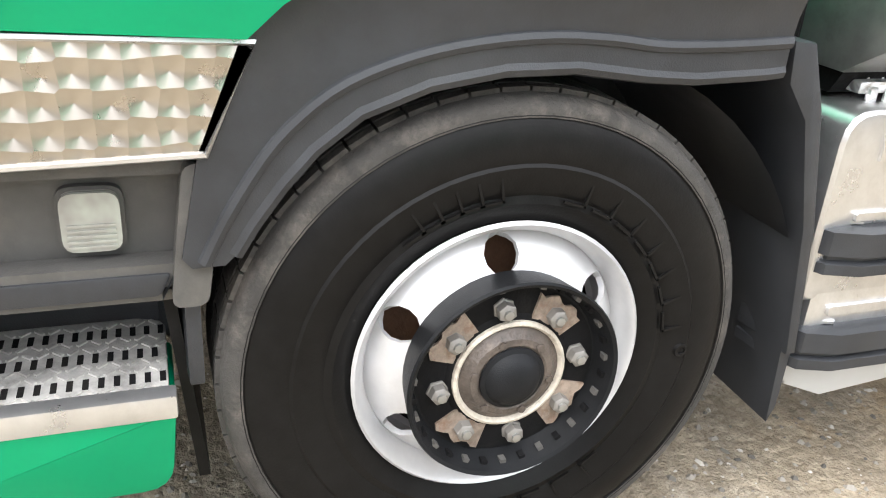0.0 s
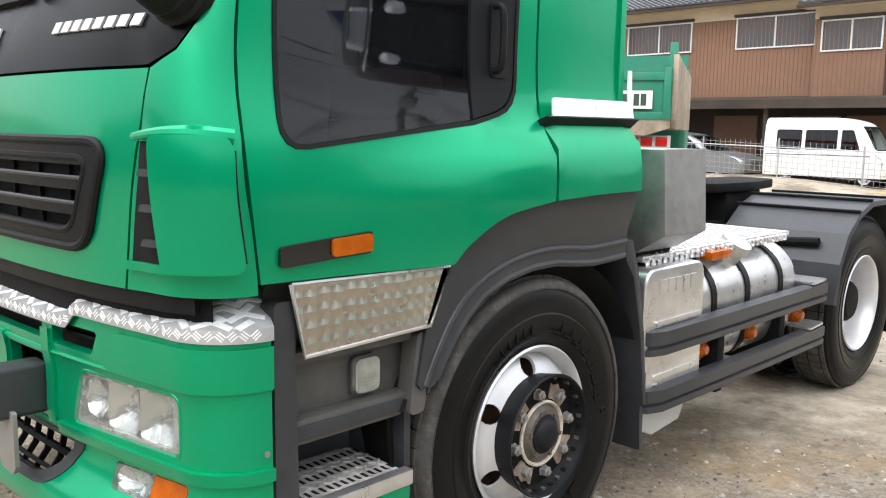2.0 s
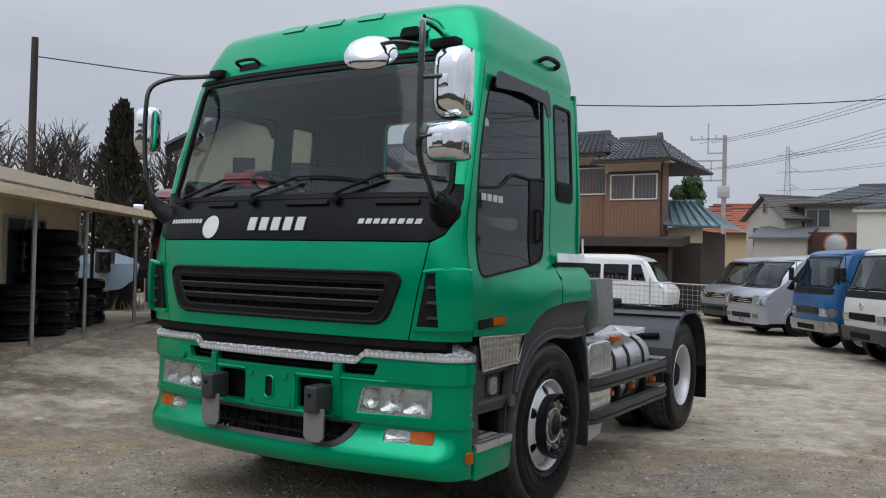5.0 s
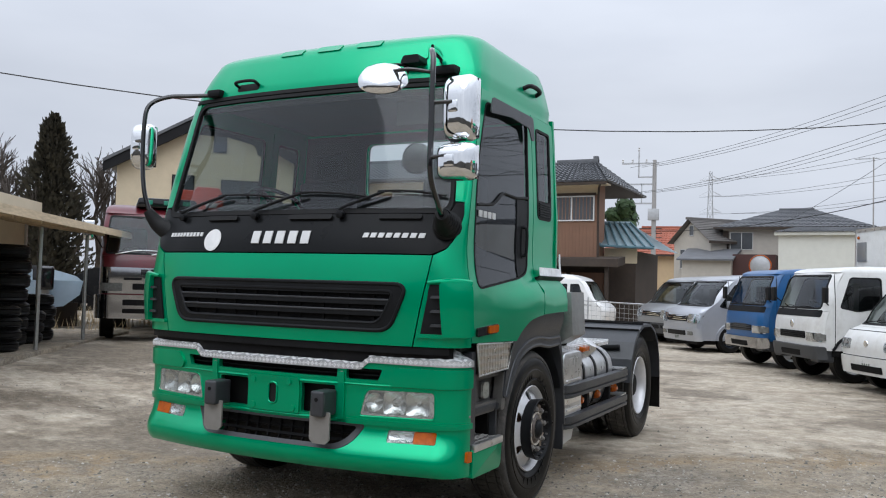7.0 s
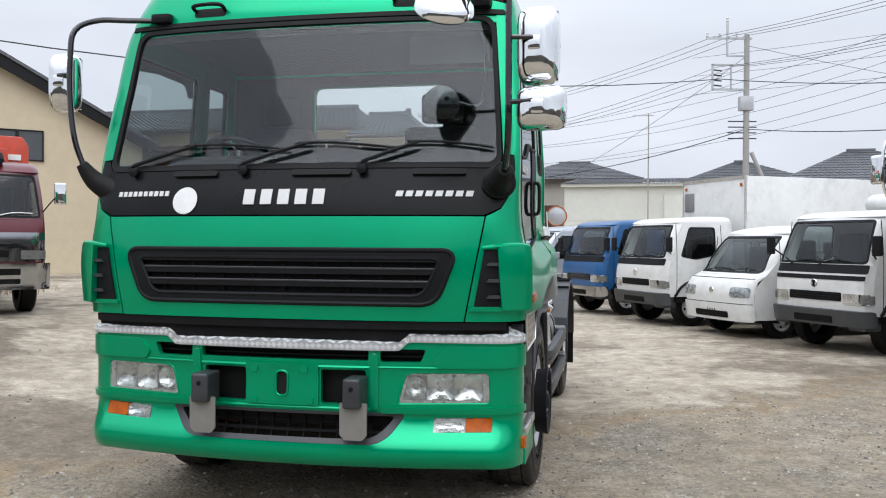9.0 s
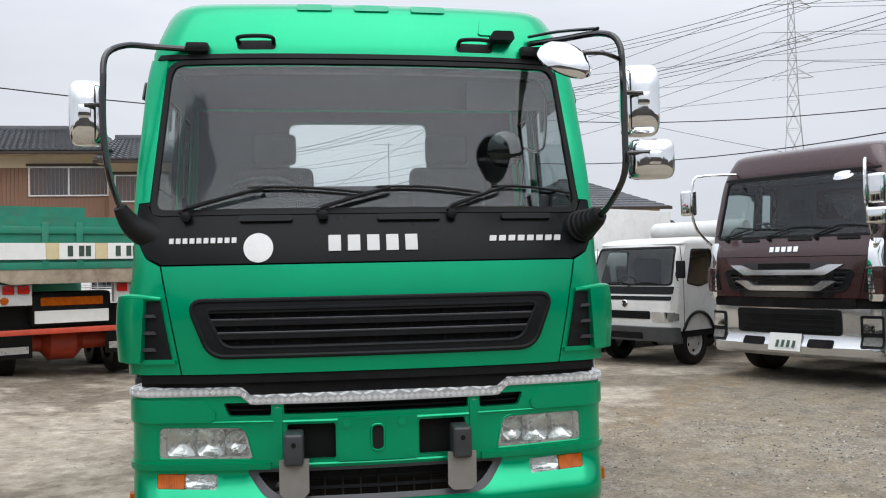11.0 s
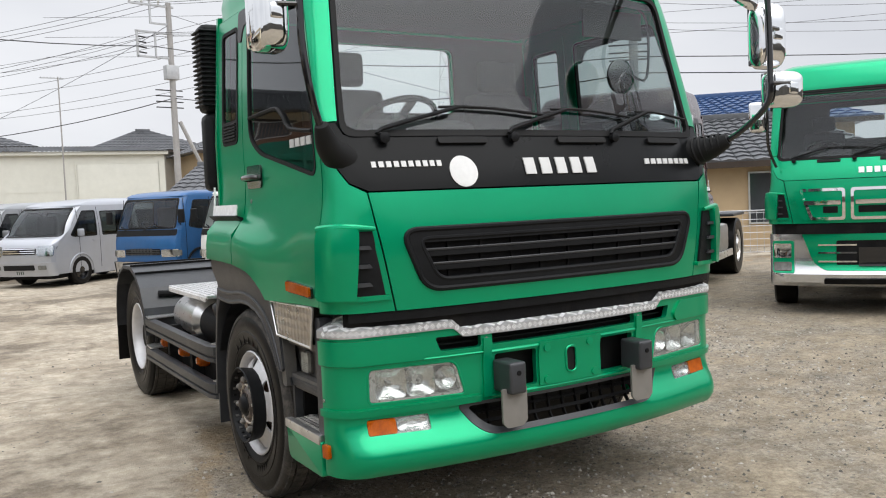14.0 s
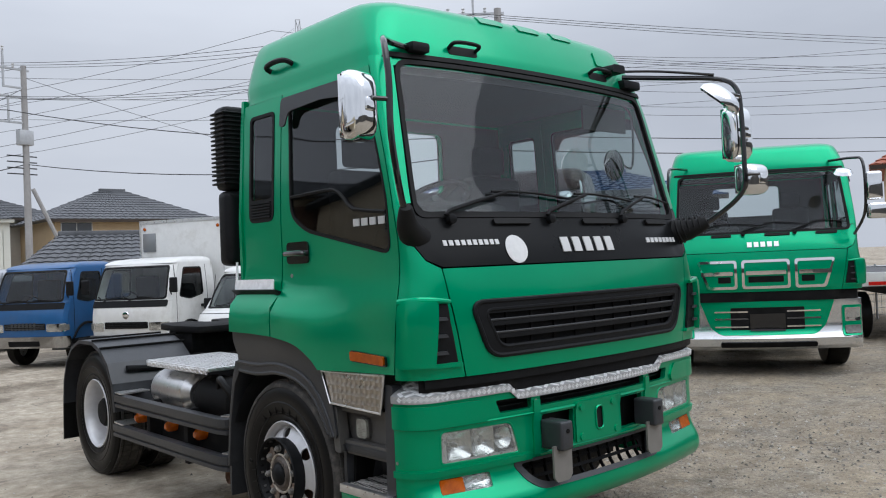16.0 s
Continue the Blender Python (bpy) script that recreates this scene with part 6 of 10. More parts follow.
    # the worn slab: pale, with film of dirt, damp patches and cracks
    crete = ramp(noise_node(7.0, 10.0, 0.75), 0.3, (0.33, 0.287, 0.225), 0.66, (0.55, 0.498, 0.415))
    film = ramp(noise_node(0.9, 9.0, 0.72), 0.42, (0, 0, 0), 0.66, (0.6, 0.6, 0.6))
    crete = mixc(film, crete, plain(0.225, 0.178, 0.124))
    wetn = math2("ADD", noise_node(0.33, 9.0, 0.68), span(noise_node(3.5, 6.0, 0.7), 0.0, 1.0, -0.05, 0.05))
    wet = ramp(wetn, 0.505, (0, 0, 0), 0.56, (0.85, 0.85, 0.85))
    crete = mixc(wet, crete, ramp(noise_node(18.0, 5.0), 0.3, (0.125, 0.101, 0.072), 0.7, (0.205, 0.168, 0.122)))
    grit = ramp(small.outputs["Color"], 0.70, (0, 0, 0), 0.78, (0.6, 0.6, 0.6))
    grit = math2("MULTIPLY", grit, ramp(noise_node(0.6, 6.0, 0.7), 0.42, (0, 0, 0), 0.62, (1, 1, 1)))
    crete = mixc(grit, crete, grey.outputs[0])
    rift = cells(0.3, "DISTANCE_TO_EDGE")
    bent = n.new("ShaderNodeVectorMath")
    l.new(co.outputs["Object"], bent.inputs[0])
    l.new(noise_node(1.4, 6.0, 0.65), bent.inputs[1])
    l.new(bent.outputs[0], rift.inputs["Vector"])
    crack = math2("MULTIPLY", ramp(rift.outputs["Distance"], 0.0, (0.7, 0.7, 0.7), 0.006, (0, 0, 0)), ramp(noise_node(0.5, 3.0), 0.5, (0, 0, 0), 0.6, (1, 1, 1)))
    crete = mixc(crack, crete, plain(0.10, 0.085, 0.065))
    col = mixc(slab, gravel, crete)
    # a strip of ochre soil lies along the slab's edge
    rim = math2("ABSOLUTE", math2("ADD", past, 0.28), 0.0)
    soil = math2("MULTIPLY", span(rim, 0.05, 0.38, 0.75, 0.0), ramp(noise_node(2.2, 8.0, 0.7), 0.36, (0.1, 0.1, 0.1), 0.62, (1, 1, 1)))
    col = mixc(soil, col, plain(0.275, 0.196, 0.108))
    blot = ramp(noise_node(0.55, 8.0, 0.7), 0.3, (0.74, 0.73, 0.72), 0.7, (1.12, 1.12, 1.12))
    mul = n.new("ShaderNodeMixRGB")
    mul.blend_type = "MULTIPLY"
    mul.inputs[0].default_value = 1.0
    l.new(col, mul.inputs[1])
    l.new(blot, mul.inputs[2])
    fleck = n.new("ShaderNodeMixRGB")
    fleck.blend_type = "MULTIPLY"
    fleck.inputs[0].default_value = 1.0
    l.new(mul.outputs[0], fleck.inputs[1])
    l.new(ramp(noise_node(4.5, 10.0, 0.78), 0.36, (0.72, 0.70, 0.67), 0.64, (1.30, 1.29, 1.26)), fleck.inputs[2])
    l.new(fleck.outputs[0], b.inputs["Base Color"])
    l.new(span(math2("MULTIPLY", wet, slab), 0.0, 1.0, 0.9, 0.62), b.inputs["Roughness"])
    b.inputs["Specular IOR Level"].default_value = 0.3
    high = math2("ADD", math2("MULTIPLY", math2("MULTIPLY", big.outputs["Distance"], -0.7), span(slab, 0.0, 1.0, 1.0, 0.12)), math2("MULTIPLY", noise_node(110.0, 3.0), 0.7))
    bp = n.new("ShaderNodeBump")
    bp.inputs["Strength"].default_value, bp.inputs["Distance"].default_value = 0.9, 0.02
    l.new(high, bp.inputs["Height"])
    l.new(bp.outputs[0], b.inputs["Normal"])
    return m


GROUNDMAT = ground_material()
bm = BM()
xs = [-900, -200, -60, -30] + [-20 + i * 0.8 for i in range(51)] + [30, 60, 200, 900]
ys = [-900, -200, -60, -20] + [-12 + i * 0.8 for i in range(46)] + [30, 45, 80, 200, 1200]
gv = [[bm.verts.new((x, y, ground_z(x, y) + (0.012 * (noise.noise(Vector((x * 0.4, y * 0.4, 0)))) if abs(x) < 21 and -13 < y < 25 and math.hypot(x, y - 3) > 3.6 else 0.0))) for y in ys] for x in xs]
for a, b in zip(gv, gv[1:]):
    for k in range(len(ys) - 1):
        bm.faces.new((a[k], b[k], b[k + 1], a[k + 1]))
GROUND = part("ground", bm, GROUNDMAT, None, "", 80)
tagged(GROUND, "worn pale concrete and gravel yard", "ground", kind="structure")

# ---- other vehicles: a general cab or van body from a nose curve ----
def body(t, paint, L, W, nose, sill, zb, zt, ztop, ws_half, side_windows, corner=0.25, front_low=None, roof_paint=None, bow=0.05, taper=0.08, glass_mat=None, seams=()):
    """Skins, windscreen, side glass, roof and dark cabin. Returns the front surface and the two side surfaces."""
    N = smooth_table(nose)
    glass_mat = glass_mat or GLASS
    h = W / 2

    def wide(z):
        return h - taper * max(0.0, (z - zb) / max(ztop - zb, 0.1)) ** 1.5 - 0.02 * max(0.0, (sill + 0.2 - z))

    def base(a, z):
        w, s, x = wide(z), (1.0 if a >= 0 else -1.0), abs(a)
        x1 = w - corner * 0.7
        y = N(z) + bow * min(x, x1) ** 2
        if x > x1:
            q = min((x - x1) / (corner * 1.1), 1.0) * math.pi / 2
            x, y = x1 + corner * 0.7 * math.sin(q), y + corner * 0.75 * (1 - math.cos(q))
        return (s * x, y, z)
    F = surface(base)
    ends = lambda z: wide(z) - corner * 0.7 + corner * 1.1
    y_at = lambda z: base(ends(z), z)[1]
    low = [(-ends(sill), sill), (ends(sill), sill), (ends(zb), zb), (-ends(zb), zb)]
    part("front_panel", skin(F, low, [], 0.1, 0.02), front_low or paint, t)
    wo = rpoly([(-ws_half, zb + 0.03), (ws_half, zb + 0.03), (ws_half - 0.06, zt), (-ws_half + 0.06, zt)], 0.07)
    wi = rpoly([(-ws_half + 0.03, zb + 0.06), (ws_half - 0.03, zb + 0.06), (ws_half - 0.09, zt - 0.03), (-ws_half + 0.09, zt - 0.03)], 0.06)
    fr = [(-ends(zb), zb + 0.004), (ends(zb), zb + 0.004)] + [(ends(z), z) for z in (zb + (zt + 0.05 - zb) * k / 4 for k in range(1, 5))] + [(-ends(z), z) for z in (zb + (zt + 0.05 - zb) * k / 4 for k in range(4, 0, -1))]
    part("screen_frame", skin(F, fr, [wo], 0.1, 0.03), paint, t)
    part("windscreen_seal", skin(F, wo, [wi], 0.1, 0.02, 0.004), SEAL, t)
    g = part("windscreen", skin(F, wi, [], 0.12, 0, -0.004), glass_mat, t)
    g.visible_shadow = False
    sides = []
    for sg in (1, -1):
        S = surface(lambda y, z, s=sg: (s * wide(z), y, z), sg)
        sides.append(S)
        ol = [(y_at(sill), sill), (L, sill), (L, zt + 0.05)] + [(y_at(z), z) for z in (sill + (zt + 0.05 - sill) * k / 6 for k in range(6, 0, -1))]
        sp = part("side_panel", skin(S, ol, side_windows, 0.12, 0.03), paint, t)
        for wpoly in side_windows:
            cx, cz = sum(p[0] for p in wpoly) / len(wpoly), sum(p[1] for p in wpoly) / len(wpoly)
            inn = [(cx + (p[0] - cx) * 0.94, cz + (p[1] - cz) * 0.92) for p in wpoly]
            part("window_seal", skin(S, wpoly, [inn], 0.1, 0.02, 0.003), SEAL, sp)
            g = part("side_window", skin(S, inn, [], 0.15, 0, -0.004), SMOKEGLASS if glass_mat is GLASS else glass_mat, sp)
            g.visible_shadow = False
        for ys in seams:
            part("door_seam", skin(S, [(ys, sill + 0.05), (ys + 0.012, sill + 0.05), (ys + 0.012, zt), (ys, zt)], [], 0.2, 0.004, 0.002), SEAL, sp)
    bm = BM()
    rings = []
    steps = [zt + 0.04 + (ztop - zt - 0.04) * k for k in (0, 0.3, 0.55, 0.75, 0.9, 1.0)]
    for i, z in enumerate(steps):
        w = wide(z) - (0.0 if i < 2 else (i - 1) ** 2 * 0.012)
        y0 = N(z) + (i ** 2) * 0.012
        r = corner * 0.6
        ring = []
        for cx, cy, a0 in ((-(w - r), y0 + r, 180), (w - r, y0 + r, 270), (w - r, L - r * 0.4, 0), (-(w - r), L - r * 0.4, 90)):
            rr = r if cy < L * 0.5 else r * 0.4
            cxx = cx if rr == r else math.copysign(w - rr, cx)
            for k in range(6):
                a = radians(a0 + k * 18)
                ring.append(bm.verts.new((cxx + rr * math.cos(a), cy + rr * math.sin(a) + (bow * 0 if cy > 1 else 0), z)))
        rings.append(ring)
    for a, b in zip(rings, rings[1:]):
        for k in range(len(a)):
            bm.faces.new((a[k], a[(k + 1) % len(a)], b[(k + 1) % len(a)], b[k]))
    bm.faces.new(rings[-1])
    bmesh.ops.recalc_face_normals(bm, faces=bm.faces[:])
    part("roof", bm, roof_paint or paint, t, "", 60)
    part("rear_panel", box(-h + 0.04, h - 0.04, L - 0.04, L - 0.01, sill, zt + 0.05), paint, t)
    part("cabin_floor", box(-h + 0.06, h - 0.06, N(sill) + 0.3, L - 0.05, sill + 0.02, sill + 0.06), INTERIOR, t)
    part("dashboard", prism([(N(zb) + 0.08, zb - 0.35), (N(zb) + 0.08, zb - 0.02), (N(zb) + 0.45, zb - 0.04), (N(zb) + 0.5, zb - 0.3)], "x", -h + 0.1, h - 0.1), INTERIOR, t)
    for x in (-h * 0.5, h * 0.5):
        s = part("seat", box(x - 0.24, x + 0.24, N(zb) + 1.05, N(zb) + 1.2, zb - 0.5, zt - 0.18, 0.05), SEATCLOTH, t)
    sw = Matrix.Translation((-h * 0.5, N(zb) + 0.62, zb + 0.08)) @ Matrix.Rotation(radians(-35), 4, "X")
    part("steering_wheel", add_lathe(BM(), [(0.18 + 0.014 * math.cos(k * 1.05), 0.014 * math.sin(k * 1.05)) for k in range(6)], sw, 20, True), GLOSSBLACK, t)
    return F, sides


def road_wheel(t, x, y, r, w, sg, hub=None, name="wheel"):
    m = Matrix.Translation((sg * (x - w), y, r)) @ Matrix.Rotation(sg * math.pi / 2, 4, "Y")
    e = new(name)
    e.parent = t
    k = r * 0.56
    part("tyre", lathe([(k, 0.03), (k + 0.02, 0.0), (r - 0.03, 0.0), (r, 0.025), (r, w - 0.025), (r - 0.03, w), (k + 0.03, w), (k, w - 0.03)], m, 36), RUBBER, e)
    part("rim", lathe([(k, w - 0.03), (k + 0.008, w - 0.015), (k - 0.015, w - 0.02), (k - 0.03, w - 0.06), (k * 0.6, w - 0.04), (k * 0.45, w - 0.02), (k * 0.4, w), (0, w + 0.005)], m, 28), hub or RIM, e)
    for i in range(5):
        q = m @ Matrix.Rotation(radians(72 * i), 4, "Z") @ Matrix.Translation((k * 0.68, 0, w - 0.046))
        part("hand_hole", lathe([(k * 0.13, 0.0), (k * 0.13, 0.006), (0.0, 0.006)], q, 8), CHASSIS, e)
    return e


def strip(t, name, F, u0, u1, v0, v1, material, off=0.01, thick=0.02, r=0.01, label=""):
    return part(name, skin(F, rpoly([(u0, v0), (u1, v0), (u1, v1), (u0, v1)], r), [], 0.08, thick, off), material, t, label)


def small_mirror(t, c, w, h, arm_from, material=None):
    a = part("mirror", box(c[0] - w / 2, c[0] + w / 2, c[1] - 0.03, c[1] + 0.03, c[2] - h / 2, c[2] + h / 2, 0.025, 3), material or BLACKPLASTIC, t)
    part("mirror_stay", tube([arm_from, ((arm_from[0] + c[0]) / 2, c[1], (arm_from[2] + c[2]) / 2 + 0.05), c], 0.012, 6), BLACKPLASTIC, a)
    return a


def plate(t, F, u, v, w=0.33, h=0.165, material=None):
    p = part("number_plate", skin(F, [(u - w / 2, v - h / 2), (u + w / 2, v - h / 2), (u + w / 2, v + h / 2), (u - w / 2, v + h / 2)], [], 0.2, 0.01, 0.025), material or PLATEWHITE, t, "white plate with dark bars")
    for k in range(4):
        a = u - w * 0.26 + k * w * 0.17
        part("bar", skin(F, [(a, v - h * 0.34), (a + w * 0.09, v - h * 0.34), (a + w * 0.09, v + h * 0.12), (a, v + h * 0.12)], [], 0.2, 0.004, 0.03), PLATEINK, p)
    part("bar", skin(F, [(u - w * 0.2, v + h * 0.24), (u + w * 0.2, v + h * 0.24), (u + w * 0.2, v + h * 0.38), (u - w * 0.2, v + h * 0.38)], [], 0.2, 0.004, 0.03), PLATEINK, p)


PLATEWHITE = mat("plate_white", (0.75, 0.75, 0.72), 0.5, 0, 0.05, 10)
PLATEINK = mat("plate_ink", (0.03, 0.06, 0.04), 0.5, 0, 0.1, 10)
SILVER = mat("silver_paint", (0.30, 0.31, 0.32), 0.34, 0.6, 0.05, 4, coat=0.4)
PEARL = mat("pearl_grey_paint", (0.40, 0.415, 0.45), 0.34, 0.45, 0.05, 4, coat=0.4)
BLUE = mat("blue_paint", (0.013, 0.09, 0.245), 0.38, 0, 0.15, 5, coat=0.3, dirt=(0.05, 0.09, 0.2), dirt_amt=0.4)
TRUCKWHITE = mat("worn_white_paint", (0.66, 0.66, 0.64), 0.42, 0, 0.07, 6, coat=0.15, dirt=(0.42, 0.40, 0.36), dirt_amt=0.5)
BROWNPAINT = mat("maroon_brown_paint", (0.040, 0.011, 0.012), 0.28, 0.15, 0.1, 3, coat=0.6)
MAROON = mat("dark_red_paint", (0.10, 0.008, 0.014), 0.32, 0, 0.1, 3, coat=0.5)
DARKPAINT = mat("dark_grey_bumper", (0.045, 0.047, 0.05), 0.5, 0, 0.2, 10)
CRANERED = mat("crane_red", (0.52, 0.062, 0.028), 0.45, 0, 0.2, 8, coat=0.2)
DUMPGREEN = mat("faded_green_paint", (0.012, 0.19, 0.115), 0.48, 0, 0.18, 7, 0.05, 30, dirt=(0.10, 0.13, 0.09), dirt_amt=0.6)
RUSTED = mat("rust_streaked_steel", (0.33, 0.27, 0.20), 0.75, 0.1, 0.35, 8, 0.25, 50, dirt=(0.14, 0.07, 0.035), dirt_amt=0.8)


def parked(x, y, rz):
    return pose(x, y, ground_z(x, y), 0, 0, rz)


def hiace(m, paint, bumper, label, kit):
    t = thing("van", label, "van", m, "parked vans")
    wins = [rpoly([(0.66, 1.14), (0.80, 1.10), (1.55, 1.10), (1.58, 1.70), (1.14, 1.70)], 0.05), rpoly([(1.72, 1.10), (2.9, 1.10), (2.9, 1.68), (1.72, 1.68)], 0.06), rpoly([(3.05, 1.10), (4.35, 1.10), (4.3, 1.68), (3.05, 1.68)], 0.06)]
    F, S = body(t, paint, 4.66, 1.70, [(0.25, 0.05), (0.5, 0.0), (0.9, 0.02), (1.02, 0.08), (1.08, 0.19), (1.12, 0.32), (1.4, 0.56), (1.78, 0.93), (1.84, 1.03), (1.9, 1.25), (1.98, 1.9)], 0.30, 1.10, 1.78, 1.98, 0.80, wins, 0.2, None, None, 0.09, 0.12, None, (0.95, 1.63, 2.95))
    strip(t, "bumper", F, -0.92, 0.92, 0.28, 0.58, bumper, 0.03, 0.06, 0.04)
    strip(t, "lower_intake", F, -0.42, 0.42, 0.42, 0.53, BLACKPLASTIC, 0.045, 0.02, 0.02)
    strip(t, "grille", F, -0.46, 0.46, 0.76, 0.90, CHASSIS, 0.012, 0.02, 0.03)
    for zz in (0.785, 0.83, 0.875):
        strip(t, "grille_bar", F, -0.45, 0.45, zz, zz + 0.016, CHROME, 0.02, 0.02, 0.005)
    for s in (1, -1):
        u = sorted((s * 0.48, s * 0.88))
        hl = strip(t, "headlamp", F, u[0], u[1], 0.72, 0.95, LAMPSILVER, 0.010, 0.02, 0.05, "clear headlamp")
        g = strip(hl, "lamp_cover", F, u[0], u[1], 0.72, 0.95, LAMPGLASS, 0.022, 0.004, 0.05)
        g.visible_shadow = False
        u = sorted((s * 0.52, s * 0.72))
        strip(t, "fog_lamp", F, u[0], u[1], 0.43, 0.52, CLEARLENS if kit else BLACKPLASTIC, 0.045, 0.02, 0.02)
        small_mirror(t, (s * 0.98, 0.86, 1.20), 0.17, 0.17, (s * 0.82, 0.9, 1.12), paint)
        for y in (0.98, 3.55):
            road_wheel(t, 0.855, y, 0.335, 0.2, s, GLOSSBLACK)
            arc = [(y + 0.385 * math.cos(radians(a)), 0.33 + 0.385 * math.sin(radians(a))) for a in range(0, 181, 15)]
            part("wheel_arch", add_tube(BM(), [S[0 if s > 0 else 1](p, q, 0.004) for p, q in arc], 0.02, 6, 2), BLACKPLASTIC if not kit else paint, t)
        sill = S[0 if s > 0 else 1]
        part("sill", skin(sill, [(1.38, 0.22), (3.15, 0.22), (3.15, 0.36), (1.38, 0.36)], [], 0.2, 0.03, 0.01), paint if kit else bumper, t)
        # solid black box stands in for the shade inside the wheel arch
        part("arch_shade_box", box(min(s * 0.5, s * 0.835), max(s * 0.5, s * 0.835), 0.63, 1.33, 0.28, 0.70), CHASSIS, t)
        part("door_handle", skin(sill, rpoly([(1.38, 0.98), (1.52, 0.98), (1.52, 1.02), (1.38, 1.02)], 0.01), [], 0.1, 0.02, 0.02), paint, t)
    part("under_mirror", lathe([(0.0, 0.03), (0.06, 0.02), (0.075, 0.0), (0, 0)], Matrix.Translation((0.66, 0.22, 1.02)), 14), BLACKPLASTIC, t)
    part("under_mirror_stay", tube([(0.70, 0.42, 1.05), (0.68, 0.26, 1.03)], 0.01), BLACKPLASTIC, t)
    for x0, x1 in ((-0.6, 0.0), (0.1, 0.6)):
        part("wiper", tube([F(x0, 1.15, 0.03), F((x0 + x1) / 2, 1.19, 0.02), F(x1, 1.18, 0.015)], 0.008, 6), BLACKPLASTIC, t)
    plate(t, F, 0.0, 0.38, material=DARKPAINT if kit else None)
    part("front_underbody", box(-0.75, 0.75, 0.12, 4.5, 0.2, 0.34), CHASSIS, t)
    return t


hiace(parked(-2.41, 20.63, -44), SILVER, DARKPAINT, "plain silver delivery van with dark grey front bumper", False)
hiace(parked(-1.07, 17.73, -49), PEARL, PEARL, "pale silver van with body kit and black wheels", True)


def light_truck(m, paint, label, name="light_truck", chrome_bumper=False, box_body=None, stripe=None, W=1.69, low=None, mesh_nose=False, deck=True):
    t = thing(name, label, "truck", m, "parked trucks")
    wins = [rpoly([(0.42, 1.28), (0.75, 1.22), (1.18, 1.30), (1.18, 1.82), (0.62, 1.82)], 0.06)]
    F, S = body(t, paint, 1.55, W, [(0.4, 0.04), (0.7, 0.0), (1.1, 0.02), (1.22, 0.06), (1.5, 0.16), (1.86, 0.32), (1.92, 0.37), (2.0, 0.55), (2.04, 0.8)], 0.55, 1.22, 1.86, 2.02, W / 2 - 0.05, wins, 0.2, None, None, 0.06, 0.07, None, (1.3, 0.34))
    h = W / 2
    strip(t, "cowl", F, -h + 0.02, h - 0.02, 1.12, 1.24, BLACKPLASTIC, 0.006, 0.02, 0.03)
    strip(t, "grille", F, -h * 0.55, h * 0.55, 0.74, 0.86, CHASSIS, 0.012, 0.02, 0.02)
    for k in range(3):
        strip(t, "grille_bar", F, -h * 0.54, h * 0.54, 0.755 + k * 0.035, 0.77 + k * 0.035, stripe or BLACKPLASTIC, 0.02, 0.02, 0.004)
    if mesh_nose:
        for k in range(7):
            for j in range(3):
                strip(t, "rad_bar", F, -0.3 + k * 0.085, -0.25 + k * 0.085, 0.74 + j * 0.05, 0.775 + j * 0.05, DARKPAINT, 0.015, 0.02, 0.004)
    bm_mat = DARKCHROME if chrome_bumper else (low or DARKPAINT)
    bp = strip(t, "bumper", F, -h - 0.06, h + 0.06, 0.40, 0.62, bm_mat, 0.06, 0.08, 0.03)
    strip(bp, "bumper_slot", F, -0.35, 0.35, 0.44, 0.54, CHASSIS, 0.065, 0.02, 0.02)
    for s in (1, -1):
        u = sorted((s * h * 0.58, s * (h + 0.03)))
        hl = strip(t, "headlamp", F, u[0], u[1], 0.70, 0.85, CHROME, 0.008, 0.02, 0.03, "clear headlamp")
        g = strip(hl, "lamp_cover", F, u[0], u[1], 0.70, 0.85, LAMPGLASS, 0.02, 0.004, 0.03)
        g.visible_shadow = False
        u = sorted((s * h * 0.9, s * (h + 0.08)))
        strip(t, "turn_lamp", F, u[0], u[1], 0.72, 0.83, CLEARLENS, 0.024, 0.02, 0.01)
        small_mirror(t, (s * (h + 0.12), 0.10, 1.50), 0.15, 0.27, (s * (h - 0.05), 0.3, 1.28))
        road_wheel(t, h - 0.06, 0.72, 0.36, 0.2, s)
        road_wheel(t, h - 0.02, 3.35, 0.36, 0.22, s)
        arc = [(0.72 + 0.43 * math.cos(radians(a)), 0.40 + 0.43 * math.sin(radians(a))) for a in range(10, 171, 16)]
        part("wheel_arch", add_tube(BM(), [S[0 if s > 0 else 1](p, max(q, 0.56), 0.01) for p, q in arc], 0.025, 6, 2), BLACKPLASTIC, t)
        # arch hollow filled with a black box in place of its shade
        part("arch_shade_box", box(min(s * 0.4, s * (h - 0.02)), max(s * 0.4, s * (h - 0.02)), 0.3, 1.15, 0.45, 0.82), CHASSIS, t)
        part("step", box(min(s * 0.55, s * (h - 0.03)), max(s * 0.55, s * (h - 0.03)), 0.06, 0.35, 0.35, 0.6, 0.02), DARKPAINT, t)
        part("door_handle", skin(S[0 if s > 0 else 1], rpoly([(1.08, 1.06), (1.22, 1.06), (1.22, 1.11), (1.08, 1.11)], 0.01), [], 0.1, 0.02, 0.012), BLACKPLASTIC, t)
    for x0, x1 in ((-0.55, 0.05), (0.0, 0.6)):
        part("wiper", tube([F(x0, 1.22, 0.03), F((x0 + x1) / 2, 1.30, 0.02), F(x1, 1.27, 0.015)], 0.008, 6), BLACKPLASTIC, t)
    part("chassis", box(-0.4, 0.4, 0.5, 5.0, 0.5, 0.7), CHASSIS, t)
